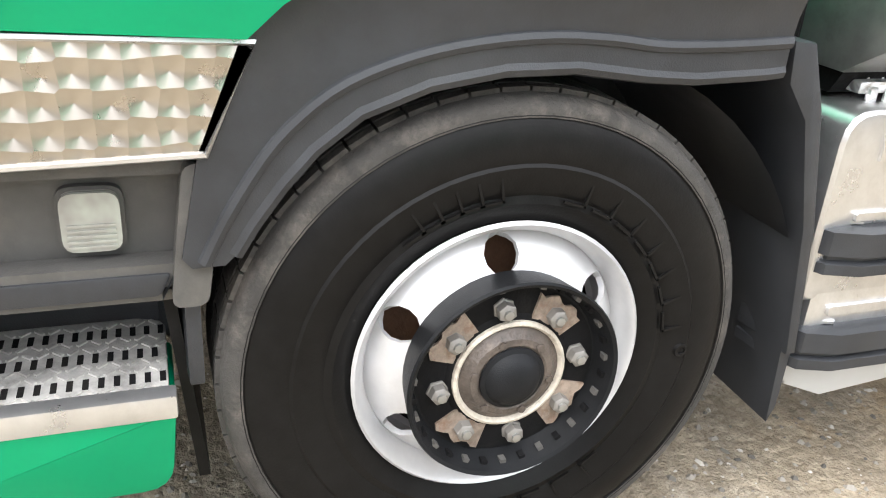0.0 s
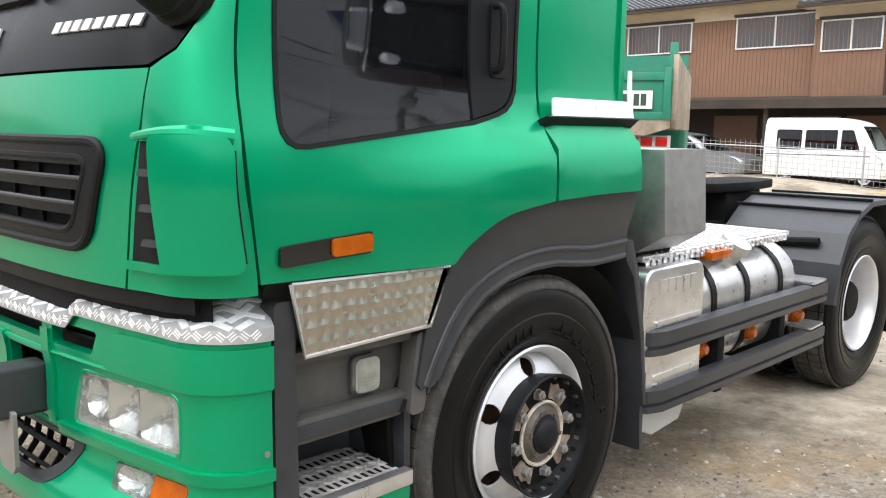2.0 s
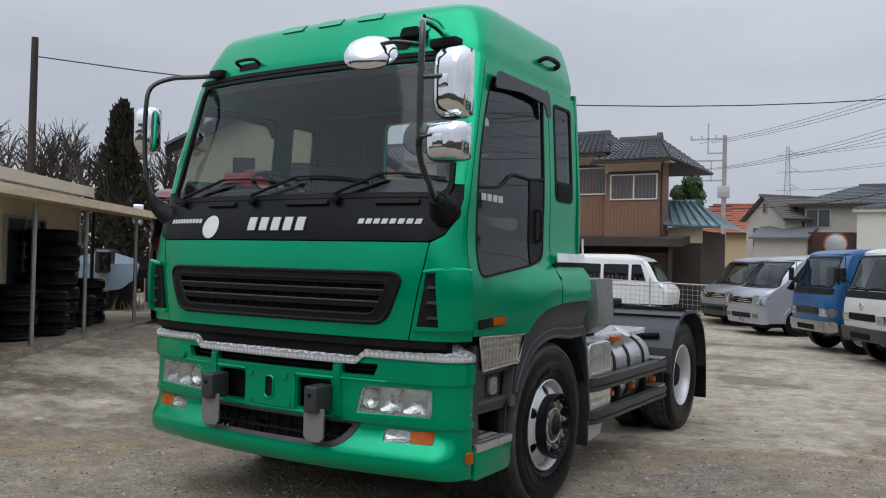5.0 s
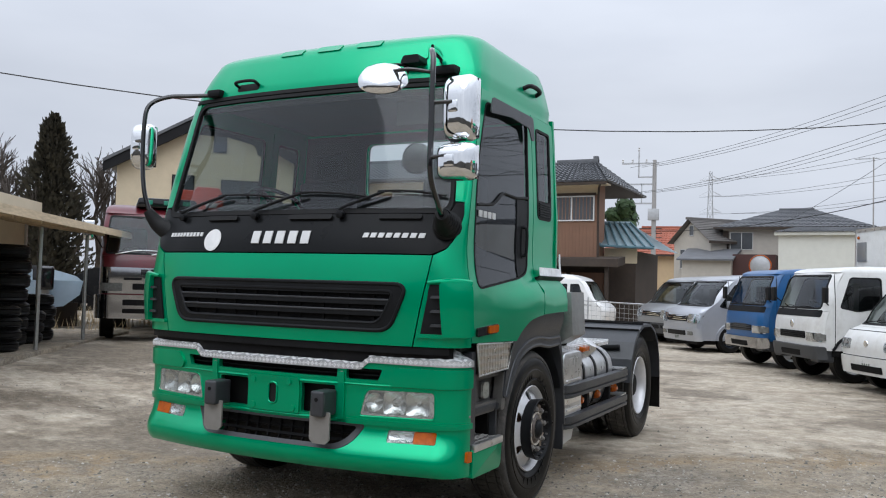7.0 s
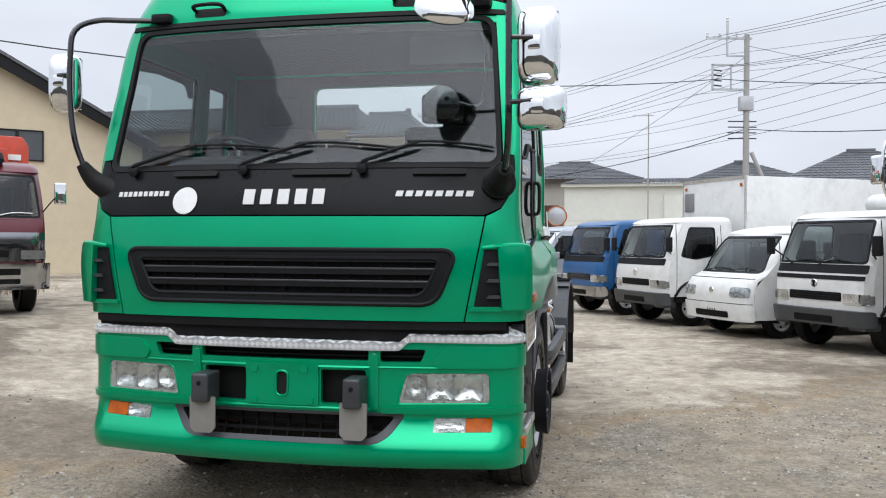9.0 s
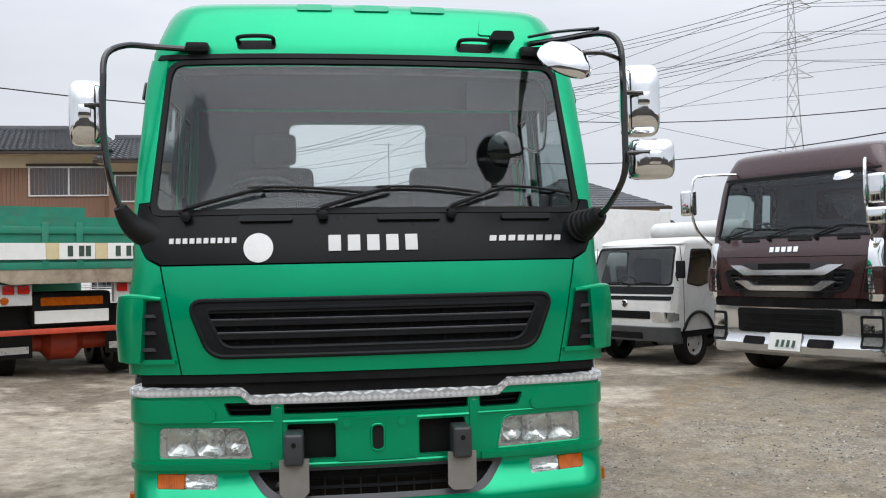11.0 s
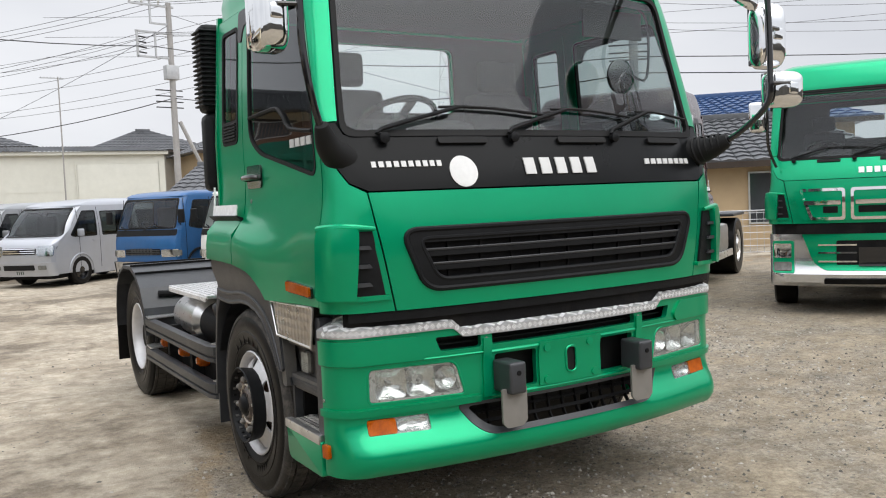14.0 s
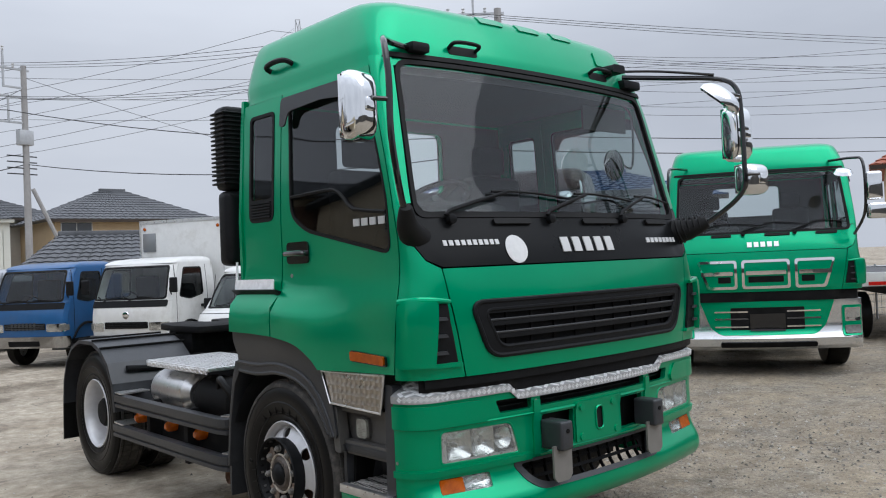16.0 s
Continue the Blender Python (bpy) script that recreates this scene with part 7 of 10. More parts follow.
    if box_body:
        z1, w2, L2, bmat = box_body
        bx = part("box_body", box(-w2, w2, 1.72, 1.72 + L2, 0.85, z1, 0.02), bmat, t, "plain white panel box body")
        for x in (-w2 - 0.004, w2 - 0.03):
            part("corner_post", box(x, x + 0.034, 1.705, 1.745, 0.85, z1 + 0.005), ALU, bx)
        part("top_rail", box(-w2 - 0.003, w2 + 0.003, 1.705, 1.75, z1 - 0.05, z1 + 0.01), ALU, bx)
        part("vent_panel", box(-w2 + 0.08, -w2 + 0.38, 1.70, 1.718, z1 - 0.62, z1 - 0.25, 0.006), SILVER, bx)
        for x in (-w2 + 0.12, w2 - 0.12):
            part("marker_lamp", lathe([(0.0, 0.03), (0.03, 0.015), (0.035, 0)], Matrix.Translation((x, 1.71, z1 - 0.16)) @ Matrix.Rotation(math.pi / 2, 4, "X"), 12), ORANGE, bx)
    elif deck:
        dk = part("load_bed", box(-h - 0.08, h + 0.08, 1.7, 4.9, 0.80, 0.9, 0.01), paint, t)
        part("headboard", box(-h - 0.05, h + 0.05, 1.68, 1.74, 0.85, 1.75, 0.01), low or paint, dk)
        for s in (1, -1):
            part("dropside", box(min(s * (h + 0.05), s * (h + 0.09)), max(s * (h + 0.05), s * (h + 0.09)), 1.75, 4.9, 0.88, 1.28, 0.01), paint, dk)
    return t, F


light_truck(parked(0.90, 14.35, -57), BLUE, "faded blue light truck with chrome bumper", chrome_bumper=True, mesh_nose=True, stripe=DARKPAINT)
tt, TF = light_truck(parked(2.05, 12.3, -60), TRUCKWHITE, "worn white light truck with white box body", box_body=(2.78, 0.98, 4.2, TRUCKWHITE), low=DARKPAINT)
part("badge", lathe([(0.0, 0.012), (0.06, 0.01), (0.07, 0.0)], Matrix.Translation(TF(0, 0.98, 0.005)) @ Matrix.Rotation(math.pi / 2, 4, "X"), 16), CHROME, tt)
tt, TF = light_truck(parked(4.45, 8.75, -58), TRUCKWHITE, "white light truck with canvas roll over its bed", low=DARKPAINT, W=1.72)
part("badge", lathe([(0.0, 0.012), (0.05, 0.01), (0.06, 0.0)], Matrix.Translation(TF(0, 0.97, 0.005)) @ Matrix.Rotation(math.pi / 2, 4, "X"), 16), CHROME, tt)
part("roof_roll", lathe([(0.0, -0.9), (0.15, -0.9), (0.17, -0.85), (0.17, 0.85), (0.15, 0.9), (0, 0.9)], Matrix.Translation((0.1, 1.95, 2.14)) @ Matrix.Rotation(math.pi / 2, 4, "Y"), 16), TRUCKWHITE, tt, "rolled pale cover")
strip(tt, "nose_band", TF, -0.82, 0.82, 1.03, 1.09, BLACKPLASTIC, 0.008, 0.02, 0.01)


def bongo(m):
    t = thing("small_van", "white small van with sloping nose beside the trucks", "van", m)
    wins = [rpoly([(0.64, 1.08), (0.75, 1.05), (1.45, 1.05), (1.45, 1.58), (1.02, 1.58)], 0.05), rpoly([(1.6, 1.05), (2.5, 1.05), (2.5, 1.55), (1.6, 1.55)], 0.05), rpoly([(2.65, 1.05), (3.7, 1.05), (3.7, 1.55), (2.65, 1.55)], 0.05)]
    F, S = body(t, TRUCKWHITE, 3.95, 1.62, [(0.25, 0.04), (0.5, 0.0), (0.85, 0.03), (0.97, 0.13), (1.02, 0.26), (1.3, 0.50), (1.66, 0.84), (1.74, 0.96), (1.84, 1.4)], 0.3, 1.01, 1.65, 1.84, 0.74, wins, 0.2, None, None, 0.09, 0.1, None, (0.7, 1.52))
    strip(t, "bumper", F, -0.86, 0.86, 0.28, 0.55, TRUCKWHITE, 0.03, 0.06, 0.05)
    strip(t, "bumper_seam", F, -0.86, 0.86, 0.552, 0.562, SEAL, 0.006, 0.006, 0.002)
    strip(t, "bonnet_seam", F, -0.80, 0.80, 0.955, 0.963, SEAL, 0.003, 0.004, 0.002)
    strip(t, "lower_intake", F, -0.4, 0.4, 0.33, 0.43, CHASSIS, 0.04, 0.02, 0.02)
    for s in (1, -1):
        u = sorted((s * 0.44, s * 0.82))
        hl = strip(t, "headlamp", F, u[0], u[1], 0.66, 0.82, LAMPGREY, 0.008, 0.02, 0.05, "clear headlamp")
        g = strip(hl, "lamp_cover", F, u[0], u[1], 0.66, 0.82, LAMPGLASS, 0.02, 0.004, 0.05)
        g.visible_shadow = False
        small_mirror(t, (s * 0.95, 0.75, 1.12), 0.16, 0.2, (s * 0.78, 0.8, 1.02))
        for y in (0.75, 3.0):
            road_wheel(t, 0.8, y, 0.30, 0.18, s)
        part("arch_shade_box", box(min(s * 0.4, s * 0.8), max(s * 0.4, s * 0.8), 0.4, 1.1, 0.25, 0.62), CHASSIS, t)
    for x0, x1 in ((-0.55, 0.0), (0.05, 0.6)):
        part("wiper", tube([F(x0, 1.05, 0.03), F((x0 + x1) / 2, 1.10, 0.02), F(x1, 1.09, 0.015)], 0.008, 6), BLACKPLASTIC, t)
    part("badge", lathe([(0.0, 0.012), (0.05, 0.01), (0.055, 0.0)], Matrix.Translation(F(0, 0.76, 0.005)) @ Matrix.Rotation(math.pi / 2, 4, "X"), 14), CHROME, t)
    plate(t, F, 0.0, 0.44)
    return t


bongo(parked(3.25, 10.55, -58))


# ---- the two other large tractors in the row ----
def big_tractor(m, paint, label, style):
    t = thing("tractor_truck", label, "truck", m, "large parked trucks")
    build_cab(t, paint, True, style == "brown")
    F = front_s
    B = bump_s
    bmp = part("bumper", skin(B, [(-BE, 0.36), (BE, 0.36), (BE, 1.0), (-BE, 1.0)], [], 0.1, 0.03), BRIGHTWORK, t, "polished chrome front bumper")
    if style == "brown":
        strip(bmp, "centre_intake", B, -0.72, 0.72, 0.66, 0.98, BLACKPLASTIC, 0.012, 0.02, 0.06)
        for k in range(4):
            strip(bmp, "intake_bar", B, -0.62, 0.62, 0.70 + k * 0.065, 0.725 + k * 0.065, CHASSIS, 0.025, 0.02, 0.01)
        plate(bmp, B, 0.0, 0.56, 0.44, 0.22)
        for s in (1, -1):
            u = sorted((s * 0.30, s * 0.62))
            strip(bmp, "slot", B, u[0], u[1], 0.50, 0.60, CHASSIS, 0.012, 0.02, 0.03)
        strip(t, "grille_black", F, -0.66, 0.66, 1.14, 1.58, GLOSSBLACK, 0.012, 0.02, 0.06)
        for z0, k in ((1.42, 0.78), (1.22, 0.70)):
            pts = [(-k, z0 + 0.13), (-k + 0.18, z0 + 0.13), (-0.42, z0 + 0.065), (0.42, z0 + 0.065), (k - 0.18, z0 + 0.13), (k, z0 + 0.13), (k - 0.22, z0), (-k + 0.22, z0)]
            part("chrome_wing_bar", skin(F, pts, [], 0.06, 0.03, 0.04), BRIGHTWORK, t, "winged chrome grille bar")
            strip(t, "slot", F, -0.36, 0.36, z0 + 0.08, z0 + 0.15, CHASSIS, 0.02, 0.02, 0.02)
        for s in (1, -1):
            u = sorted((s * 1.05, s * 1.24))
            strip(t, "chrome_corner", F, u[0], u[1], 1.10, 1.86, CHROME, 0.02, 0.02, 0.04, "chrome corner panel")
        strip(t, "lower_black", F, -0.9, 0.9, 1.0, 1.12, CHASSIS, 0.004, 0.02, 0.02)
    else:
        part("centre_green", skin(B, rpoly([(-0.60, 0.55), (0.60, 0.55), (0.72, 0.66), (0.84, 1.0), (-0.84, 1.0), (-0.72, 0.66)], [0.06, 0.06, 0.1, 0.02, 0.02, 0.1]), [], 0.06, 0.02, 0.012), paint, bmp)
        strip(bmp, "dark_panel", B, -0.46, 0.46, 0.62, 0.92, CHASSIS, 0.02, 0.02, 0.02)
        for k in range(3):
            for s in (1, -1):
                u = sorted((s * 0.24, s * 0.66))
                strip(bmp, "louvre", B, u[0], u[1], 0.66 + k * 0.1, 0.68 + k * 0.1, CHROME, 0.025, 0.02, 0.006)
        strip(bmp, "plate_holder", B, -0.22, 0.22, 0.60, 0.84, GLOSSBLACK, 0.035, 0.02, 0.01)
        strip(bmp, "lower_slot", B, -0.6, 0.6, 0.40, 0.46, CHASSIS, 0.01, 0.02, 0.02)
        strip(t, "gap", F, -0.9, 0.9, 1.0, 1.12, CHASSIS, 0.004, 0.02, 0.02)
        part("grille_panel", skin(F, rpoly([(-0.84, 1.17), (0.84, 1.17), (0.94, 1.53), (-0.94, 1.53)], 0.05), [], 0.08, 0.02, 0.02), paint, t)
        for u0, u1 in ((-0.86, -0.36), (-0.30, 0.30), (0.36, 0.86)):
            hole = rpoly([(u0 + 0.032 + (0.12 if u0 < -0.5 else 0), 1.205), (u1 - 0.032 - (0.12 if u1 > 0.5 else 0), 1.205), (u1 - 0.032, 1.515), (u0 + 0.032, 1.515)], 0.03)
            outl = rpoly([(u0 + (0.12 if u0 < -0.5 else 0), 1.17), (u1 - (0.12 if u1 > 0.5 else 0), 1.17), (u1, 1.55), (u0, 1.55)], 0.04)
            g = part("chrome_frame", skin(F, outl, [hole], 0.06, 0.03, 0.03), CHROME, t, "chrome grille frame")
            strip(g, "cross_bar", F, u0 + 0.05, u1 - 0.05, 1.355, 1.405, CHROME, 0.035, 0.02, 0.01)
            strip(g, "lower_mesh", F, max(u0 + 0.08, -0.6), min(u1 - 0.08, 0.6), 1.255, 1.335, CHASSIS, 0.026, 0.02, 0.01)
    for s in (1, -1):
        u = sorted((s * 0.93, s * 1.21))
        fr = strip(bmp, "lamp_frame", B, u[0], u[1], 0.52, 0.92, paint if style != "brown" else BLACKPLASTIC, 0.015, 0.02, 0.03)
        u = sorted((s * 0.96, s * 1.18))
        strip(fr, "reflector", B, u[0], u[1], 0.71, 0.89, CHROME, 0.02, 0.01, 0.02)
        q = strip(fr, "headlamp", B, u[0], u[1], 0.71, 0.89, LAMPGLASS, 0.032, 0.004, 0.02)
        q.visible_shadow = False
        strip(fr, "fog_lamp", B, u[0], u[1], 0.54, 0.66, CLEARLENS, 0.028, 0.02, 0.02)
        S = side_s(s)
        part("wheel_arch", skin(surface(lambda y, z: (s * 1.205, y, z), s), [(0.9, 0.6), (0.95, 1.14), (1.3, 1.39), (1.93, 1.34), (1.93, 0.7), (1.86, 0.9), (1.7, 1.07), (1.4, 1.15), (1.1, 1.05), (0.98, 0.85)], [], 0.08, 0.04, 0.01), paint, t)
        part("step_panel", box(min(s * 0.9, s * 1.19), max(s * 0.9, s * 1.19), 0.38, 0.95, 0.36, 1.13, 0.03), GREYPLASTIC, t)
        # black box gives the arch hollow its shade by colour
        part("arch_shade_box", box(min(s * 0.5, s * 1.1), max(s * 0.5, s * 1.1), 0.8, 2.0, 0.55, 1.2), CHASSIS, t)
        road_wheel(t, 1.2, 1.405, 0.52, 0.29, s, ALU)
        road_wheel(t, 1.2, 4.6, 0.52, 0.55, s, ALU)
        part("rear_wing", box(min(s * 0.5, s * 1.22), max(s * 0.5, s * 1.22), 4.0, 5.2, 1.08, 1.14, 0.03), GREYPLASTIC, t)
        part("side_tank", box(min(s * 0.6, s * 1.18), max(s * 0.6, s * 1.18), 2.2, 3.7, 0.5, 0.98, 0.08), STEEL, t)
        part("side_guard", box(min(s * 1.17, s * 1.21), max(s * 1.17, s * 1.21), 2.1, 3.9, 0.40, 0.52, 0.01), ALU, t)
        # mirrors
        amat = CHROME if style == "brown" else GLOSSBLACK
        arm = part("mirror_arm", tube([(s * 0.92, 0.45, 2.84), (s * 1.12, 0.0, 2.82), (s * 1.19, -0.18, 2.74), (s * 1.20, -0.20, 2.3), (s * 1.19, -0.1, 2.05), (s * 1.12, 0.12, 1.84)], 0.018, 8, 4), amat, t)
        part("mirror_head", box(s * 1.31 - 0.1, s * 1.31 + 0.1, -0.2, -0.06, 2.26, 2.62, 0.04, 3), CHROME, arm, "chrome mirror head")
        if s > 0:
            part("mirror_head", box(1.21, 1.45, -0.26, -0.12, 2.02, 2.22, 0.04, 3), CHROME, arm)
            part("round_mirror", lathe([(0.0, 0.05), (0.09, 0.03), (0.118, -0.01), (0.0, -0.03)], Matrix.Translation((0.95, -0.22, 2.62)) @ Matrix.Rotation(radians(25), 4, "X"), 20), CHROME, arm)
    letters(t, "name_block", CHROME, F, -0.21, 0.21, 1.72, 1.785, 5, 0.012)
    part("chassis", box(-0.45, 0.45, 0.5, 5.3, 0.6, 1.0), CHASSIS, t)
    part("fifth_wheel", box(-0.45, 0.45, 4.0, 5.0, 1.0, 1.2, 0.05), CHASSIS, t)
    return t


big_tractor(parked(5.62, 6.12, -60), BROWNPAINT, "dark maroon tractor unit with chrome bumper and grille bars", "brown")
big_tractor(parked(6.80, 2.58, -55), GREEN, "green tractor unit with chrome grille frames and chrome bumper", "green")


# ---- red truck with a crane ----
def crane_truck(m):
    t = thing("crane_truck", "dark red truck with chrome front and orange-red crane behind the cab", "truck", m)
    wins = [rpoly([(0.45, 1.55), (1.25, 1.50), (1.25, 2.2), (0.65, 2.2)], 0.06)]
    F, S = body(t, MAROON, 1.7, 2.2, [(0.5, 0.03), (0.9, 0.0), (1.45, 0.02), (1.6, 0.07), (2.25, 0.3), (2.35, 0.36), (2.48, 0.55), (2.55, 0.9)], 0.62, 1.52, 2.25, 2.5, 1.03, wins, 0.2, None, None, 0.05, 0.07)
    strip(t, "chrome_face", F, -1.1, 1.1, 0.86, 1.32, DARKCHROME, 0.008, 0.02, 0.02, "polished chrome grille face")
    letters(t, "name_block", GLOSSBLACK, F, -0.42, 0.42, 1.20, 1.29, 5, 0.014)
    for k in range(4):
        strip(t, "grille_slot", F, -0.7 + k * 0.36, -0.4 + k * 0.36, 1.10, 1.14, CHASSIS, 0.014, 0.02, 0.005)
    strip(t, "grille_slot", F, -0.55, 0.55, 0.93, 1.04, CHASSIS, 0.014, 0.02, 0.02)
    b = strip(t, "bumper", F, -1.15, 1.15, 0.42, 0.84, DARKCHROME, 0.08, 0.1, 0.05, "chrome bumper")
    strip(b, "bumper_slot", F, -0.7, 0.7, 0.66, 0.76, CHASSIS, 0.085, 0.02, 0.02)
    strip(b, "bumper_slot", F, -0.7, 0.7, 0.52, 0.60, CHASSIS, 0.085, 0.02, 0.02)
    plate(b, surface(lambda u, v: (u, -0.10, v), 1.0), -0.05, 0.68, 0.44, 0.22)
    for s in (1, -1):
        u = sorted((s * 0.72, s * 1.08))
        h = strip(t, "headlamp", F, u[0], u[1], 0.90, 1.04, CHROME, 0.02, 0.02, 0.02)
        strip(h, "lens", F, u[0], u[1], 0.90, 1.04, CLEARLENS, 0.03, 0.01, 0.02)
        road_wheel(t, 1.08, 1.1, 0.45, 0.25, s)
        road_wheel(t, 1.08, 4.6, 0.45, 0.5, s)
        part("arch_shade_box", box(min(s * 0.4, s * 1.05), max(s * 0.4, s * 1.05), 0.6, 1.6, 0.4, 0.95), CHASSIS, t)
        small_mirror(t, (s * 1.3, 0.05, 1.95), 0.18, 0.35, (s * 1.05, 0.3, 1.6), CHROME)
    part("roof_visor", prism(rpoly([(-0.55, 2.43), (0.55, 2.43), (0.5, 2.60), (-0.5, 2.60)], 0.04), "y", 0.32, 0.6, 0.02), GLOSSBLACK, t)
    for x in (-0.33, 0.0, 0.33):
        part("roof_lamp", box(x - 0.07, x + 0.07, 0.305, 0.33, 2.48, 2.56, 0.01), DUMPGREEN, t)
    for x0, x1 in ((-0.85, -0.1), (-0.25, 0.35), (0.3, 0.9)):
        part("wiper", tube([F(x0, 1.54, 0.03), F((x0 + x1) / 2, 1.62, 0.02), F(x1, 1.62, 0.015)], 0.009, 6), ALU, t)
    part("chassis", box(-0.45, 0.45, 0.5, 7.5, 0.6, 0.9), CHASSIS, t)
    c = part("crane_column", box(0.2, 0.75, 1.85, 2.5, 0.9, 2.95, 0.06), CRANERED, t, "orange-red crane column")
    part("crane_head", prism(rpoly([(0.35, 2.45), (1.15, 2.45), (1.15, 2.86), (1.05, 3.02), (0.62, 3.02), (0.55, 2.86), (0.35, 2.84)], 0.03), "y", 1.8, 2.3, 0.03), CRANERED, c)
    part("maker_plate", box(0.72, 1.02, 1.78, 1.798, 2.6, 2.7), PLATEWHITE, c)
    part("crane_boom", prism(rpoly([(0.4, 2.5), (0.8, 2.5), (0.78, 2.78), (0.42, 2.78)], 0.03), "y", 1.6, 6.5, 0.02), CRANERED, c)
    part("outrigger", box(-1.1, 1.1, 1.95, 2.3, 0.75, 0.95, 0.02), CRANERED, t)
    part("load_bed", box(-1.12, 1.12, 2.6, 7.6, 0.95, 1.5, 0.02), CHASSIS, t)
    return t


crane_truck(parked(-7.95, 7.05, 48))


# ---- tipper seen from behind ----
def tipper(m):
    t = thing("dump_truck", "faded green tipper seen from its rusty tailgate with white marker plates", "truck", m)
    # local: tail towards -y
    tg = part("tailgate", prism(rpoly([(-1.15, 1.62), (1.15, 1.62), (1.15, 2.28), (1.02, 2.36), (-1.02, 2.36), (-1.15, 2.28)], 0.01), "y", 0.0, 0.07), DUMPGREEN, t, "faded green tailgate")
    for x in (-1.13, -0.45, 0.0, 1.05):
        part("tail_post", box(x, x + 0.09, -0.035, 0.0, 1.62, 2.28, 0.008), DUMPGREEN, tg)
    for z in (1.62, 2.12):
        part("tail_rail", box(-1.15, 1.15, -0.03, 0.0, z, z + 0.1, 0.008), DUMPGREEN, tg)
    for x, w, mm in ((-1.02, 0.62, PLATEWHITE), (-0.40, 0.17, RUSTPLATE), (-0.23, 0.48, PLATEWHITE), (0.25, 0.17, RUSTPLATE), (0.42, 0.50, PLATEWHITE)):
        part("marker_plate", box(x, x + w - 0.004, -0.05, -0.04, 1.76, 1.99), mm, tg, "weathered marker plate")
    for x in (-0.12, 0.03, 0.12, 0.53, 0.68, 0.77):
        part("bar", box(x, x + 0.07, -0.056, -0.05, 1.80, 1.95), PLATEINK, tg)
    part("apron", prism([(-1.15, 1.62), (1.15, 1.62), (1.15, 1.52), (0.85, 1.42), (-0.85, 1.42), (-1.15, 1.52)], "y", -0.02, 0.12), RUSTED, t, "rust-streaked steel apron")
    for s in (1, -1):
        part("bed_side", box(min(s * 1.15, s * 1.22), max(s * 1.15, s * 1.22), 0.05, 5.0, 1.5, 2.45, 0.01), RUSTED if s > 0 else DUMPGREEN, t)
        part("post", box(min(s * 1.1, s * 1.2), max(s * 1.1, s * 1.2), 0.07, 0.17, 1.6, 2.6, 0.01), DUMPGREEN, t)
        la = part("lamp_bank", box(min(s * 0.55, s * 1.15), max(s * 0.55, s * 1.15), 0.15, 0.28, 1.12, 1.42, 0.01), OFFWHITE, t)
        for k in range(3):
            x = s * (0.66 + k * 0.19)
            part("tail_lamp", box(x - 0.075, x + 0.075, 0.125, 0.15, 1.28, 1.40, 0.012), RED, la)
        part("turn_lamp", lathe([(0.0, 0.03), (0.05, 0.02), (0.055, 0.0)], Matrix.Translation((s * 0.9, 0.15, 1.19)) @ Matrix.Rotation(math.pi / 2, 4, "X"), 14), ORANGE, la)
        for y in (1.2, 2.5):
            road_wheel(t, 1.18, y, 0.5, 0.5, s)
        part("flap", box(min(s * 0.5, s * 1.18), max(s * 0.5, s * 1.18), 0.5, 0.52, 0.35, 1.1), RUBBER, t)
        part("flap_strip", box(min(s * 0.55, s * 1.15), max(s * 0.55, s * 1.15), 0.48, 0.5, 0.42, 0.52), ALU, t)
    part("front_bulkhead", box(-1.15, 1.15, 4.9, 5.0, 1.5, 2.85), DUMPGREEN, t)
    part("bed_floor", box(-1.15, 1.15, 0.1, 5.0, 1.5, 1.58), RUSTED, t)
    part("bed_sheet", prism([(0.2, 2.2), (2.0, 2.45), (4.9, 2.6), (4.9, 2.2)], "x", -0.7, 1.1, 0.05), NAVY, t, "dark blue folded sheet")
    bmp = part("rear_bumper", box(-1.2, 1.2, 0.2, 0.28, 0.70, 0.78, 0.02), CRANERED, t, "red tubular rear bumper")
    part("axle_housing", lathe([(0.0, -0.9), (0.12, -0.9), (0.14, -0.3), (0.28, -0.18), (0.28, 0.18), (0.14, 0.3), (0.12, 0.9), (0, 0.9)], Matrix.Translation((0, 1.2, 0.52)) @ Matrix.Rotation(math.pi / 2, 4, "Y"), 20), CRANERED, t)
    ub = part("under_box", box(-0.55, 0.55, 0.3, 0.7, 0.80, 1.3, 0.08), CHASSIS, t)
    part("reflector_bar", box(-0.42, 0.42, 0.285, 0.3, 1.10, 1.22), ORANGE, ub)
    part("number_plate", box(-0.5, 0.5, 0.275, 0.3, 0.85, 1.03), PLATEWHITE, ub)
    part("cab", box(-1.15, 1.15, 5.2, 6.9, 0.8, 2.7, 0.12, 3), DUMPGREEN, t)
    part("chassis", box(-0.45, 0.45, 0.4, 6.5, 0.7, 1.1), CHASSIS, t)
    return t


RUSTPLATE = mat("cream_marker", (0.62, 0.52, 0.30), 0.5, 0, 0.1, 6)
NAVY = mat("navy_tarpaulin", (0.012, 0.018, 0.045), 0.7, 0, 0.2, 10, 0.3, 30)
tipper(pose(-3.775, 8.478, ground_z(-4.0), 0, 0, 27))

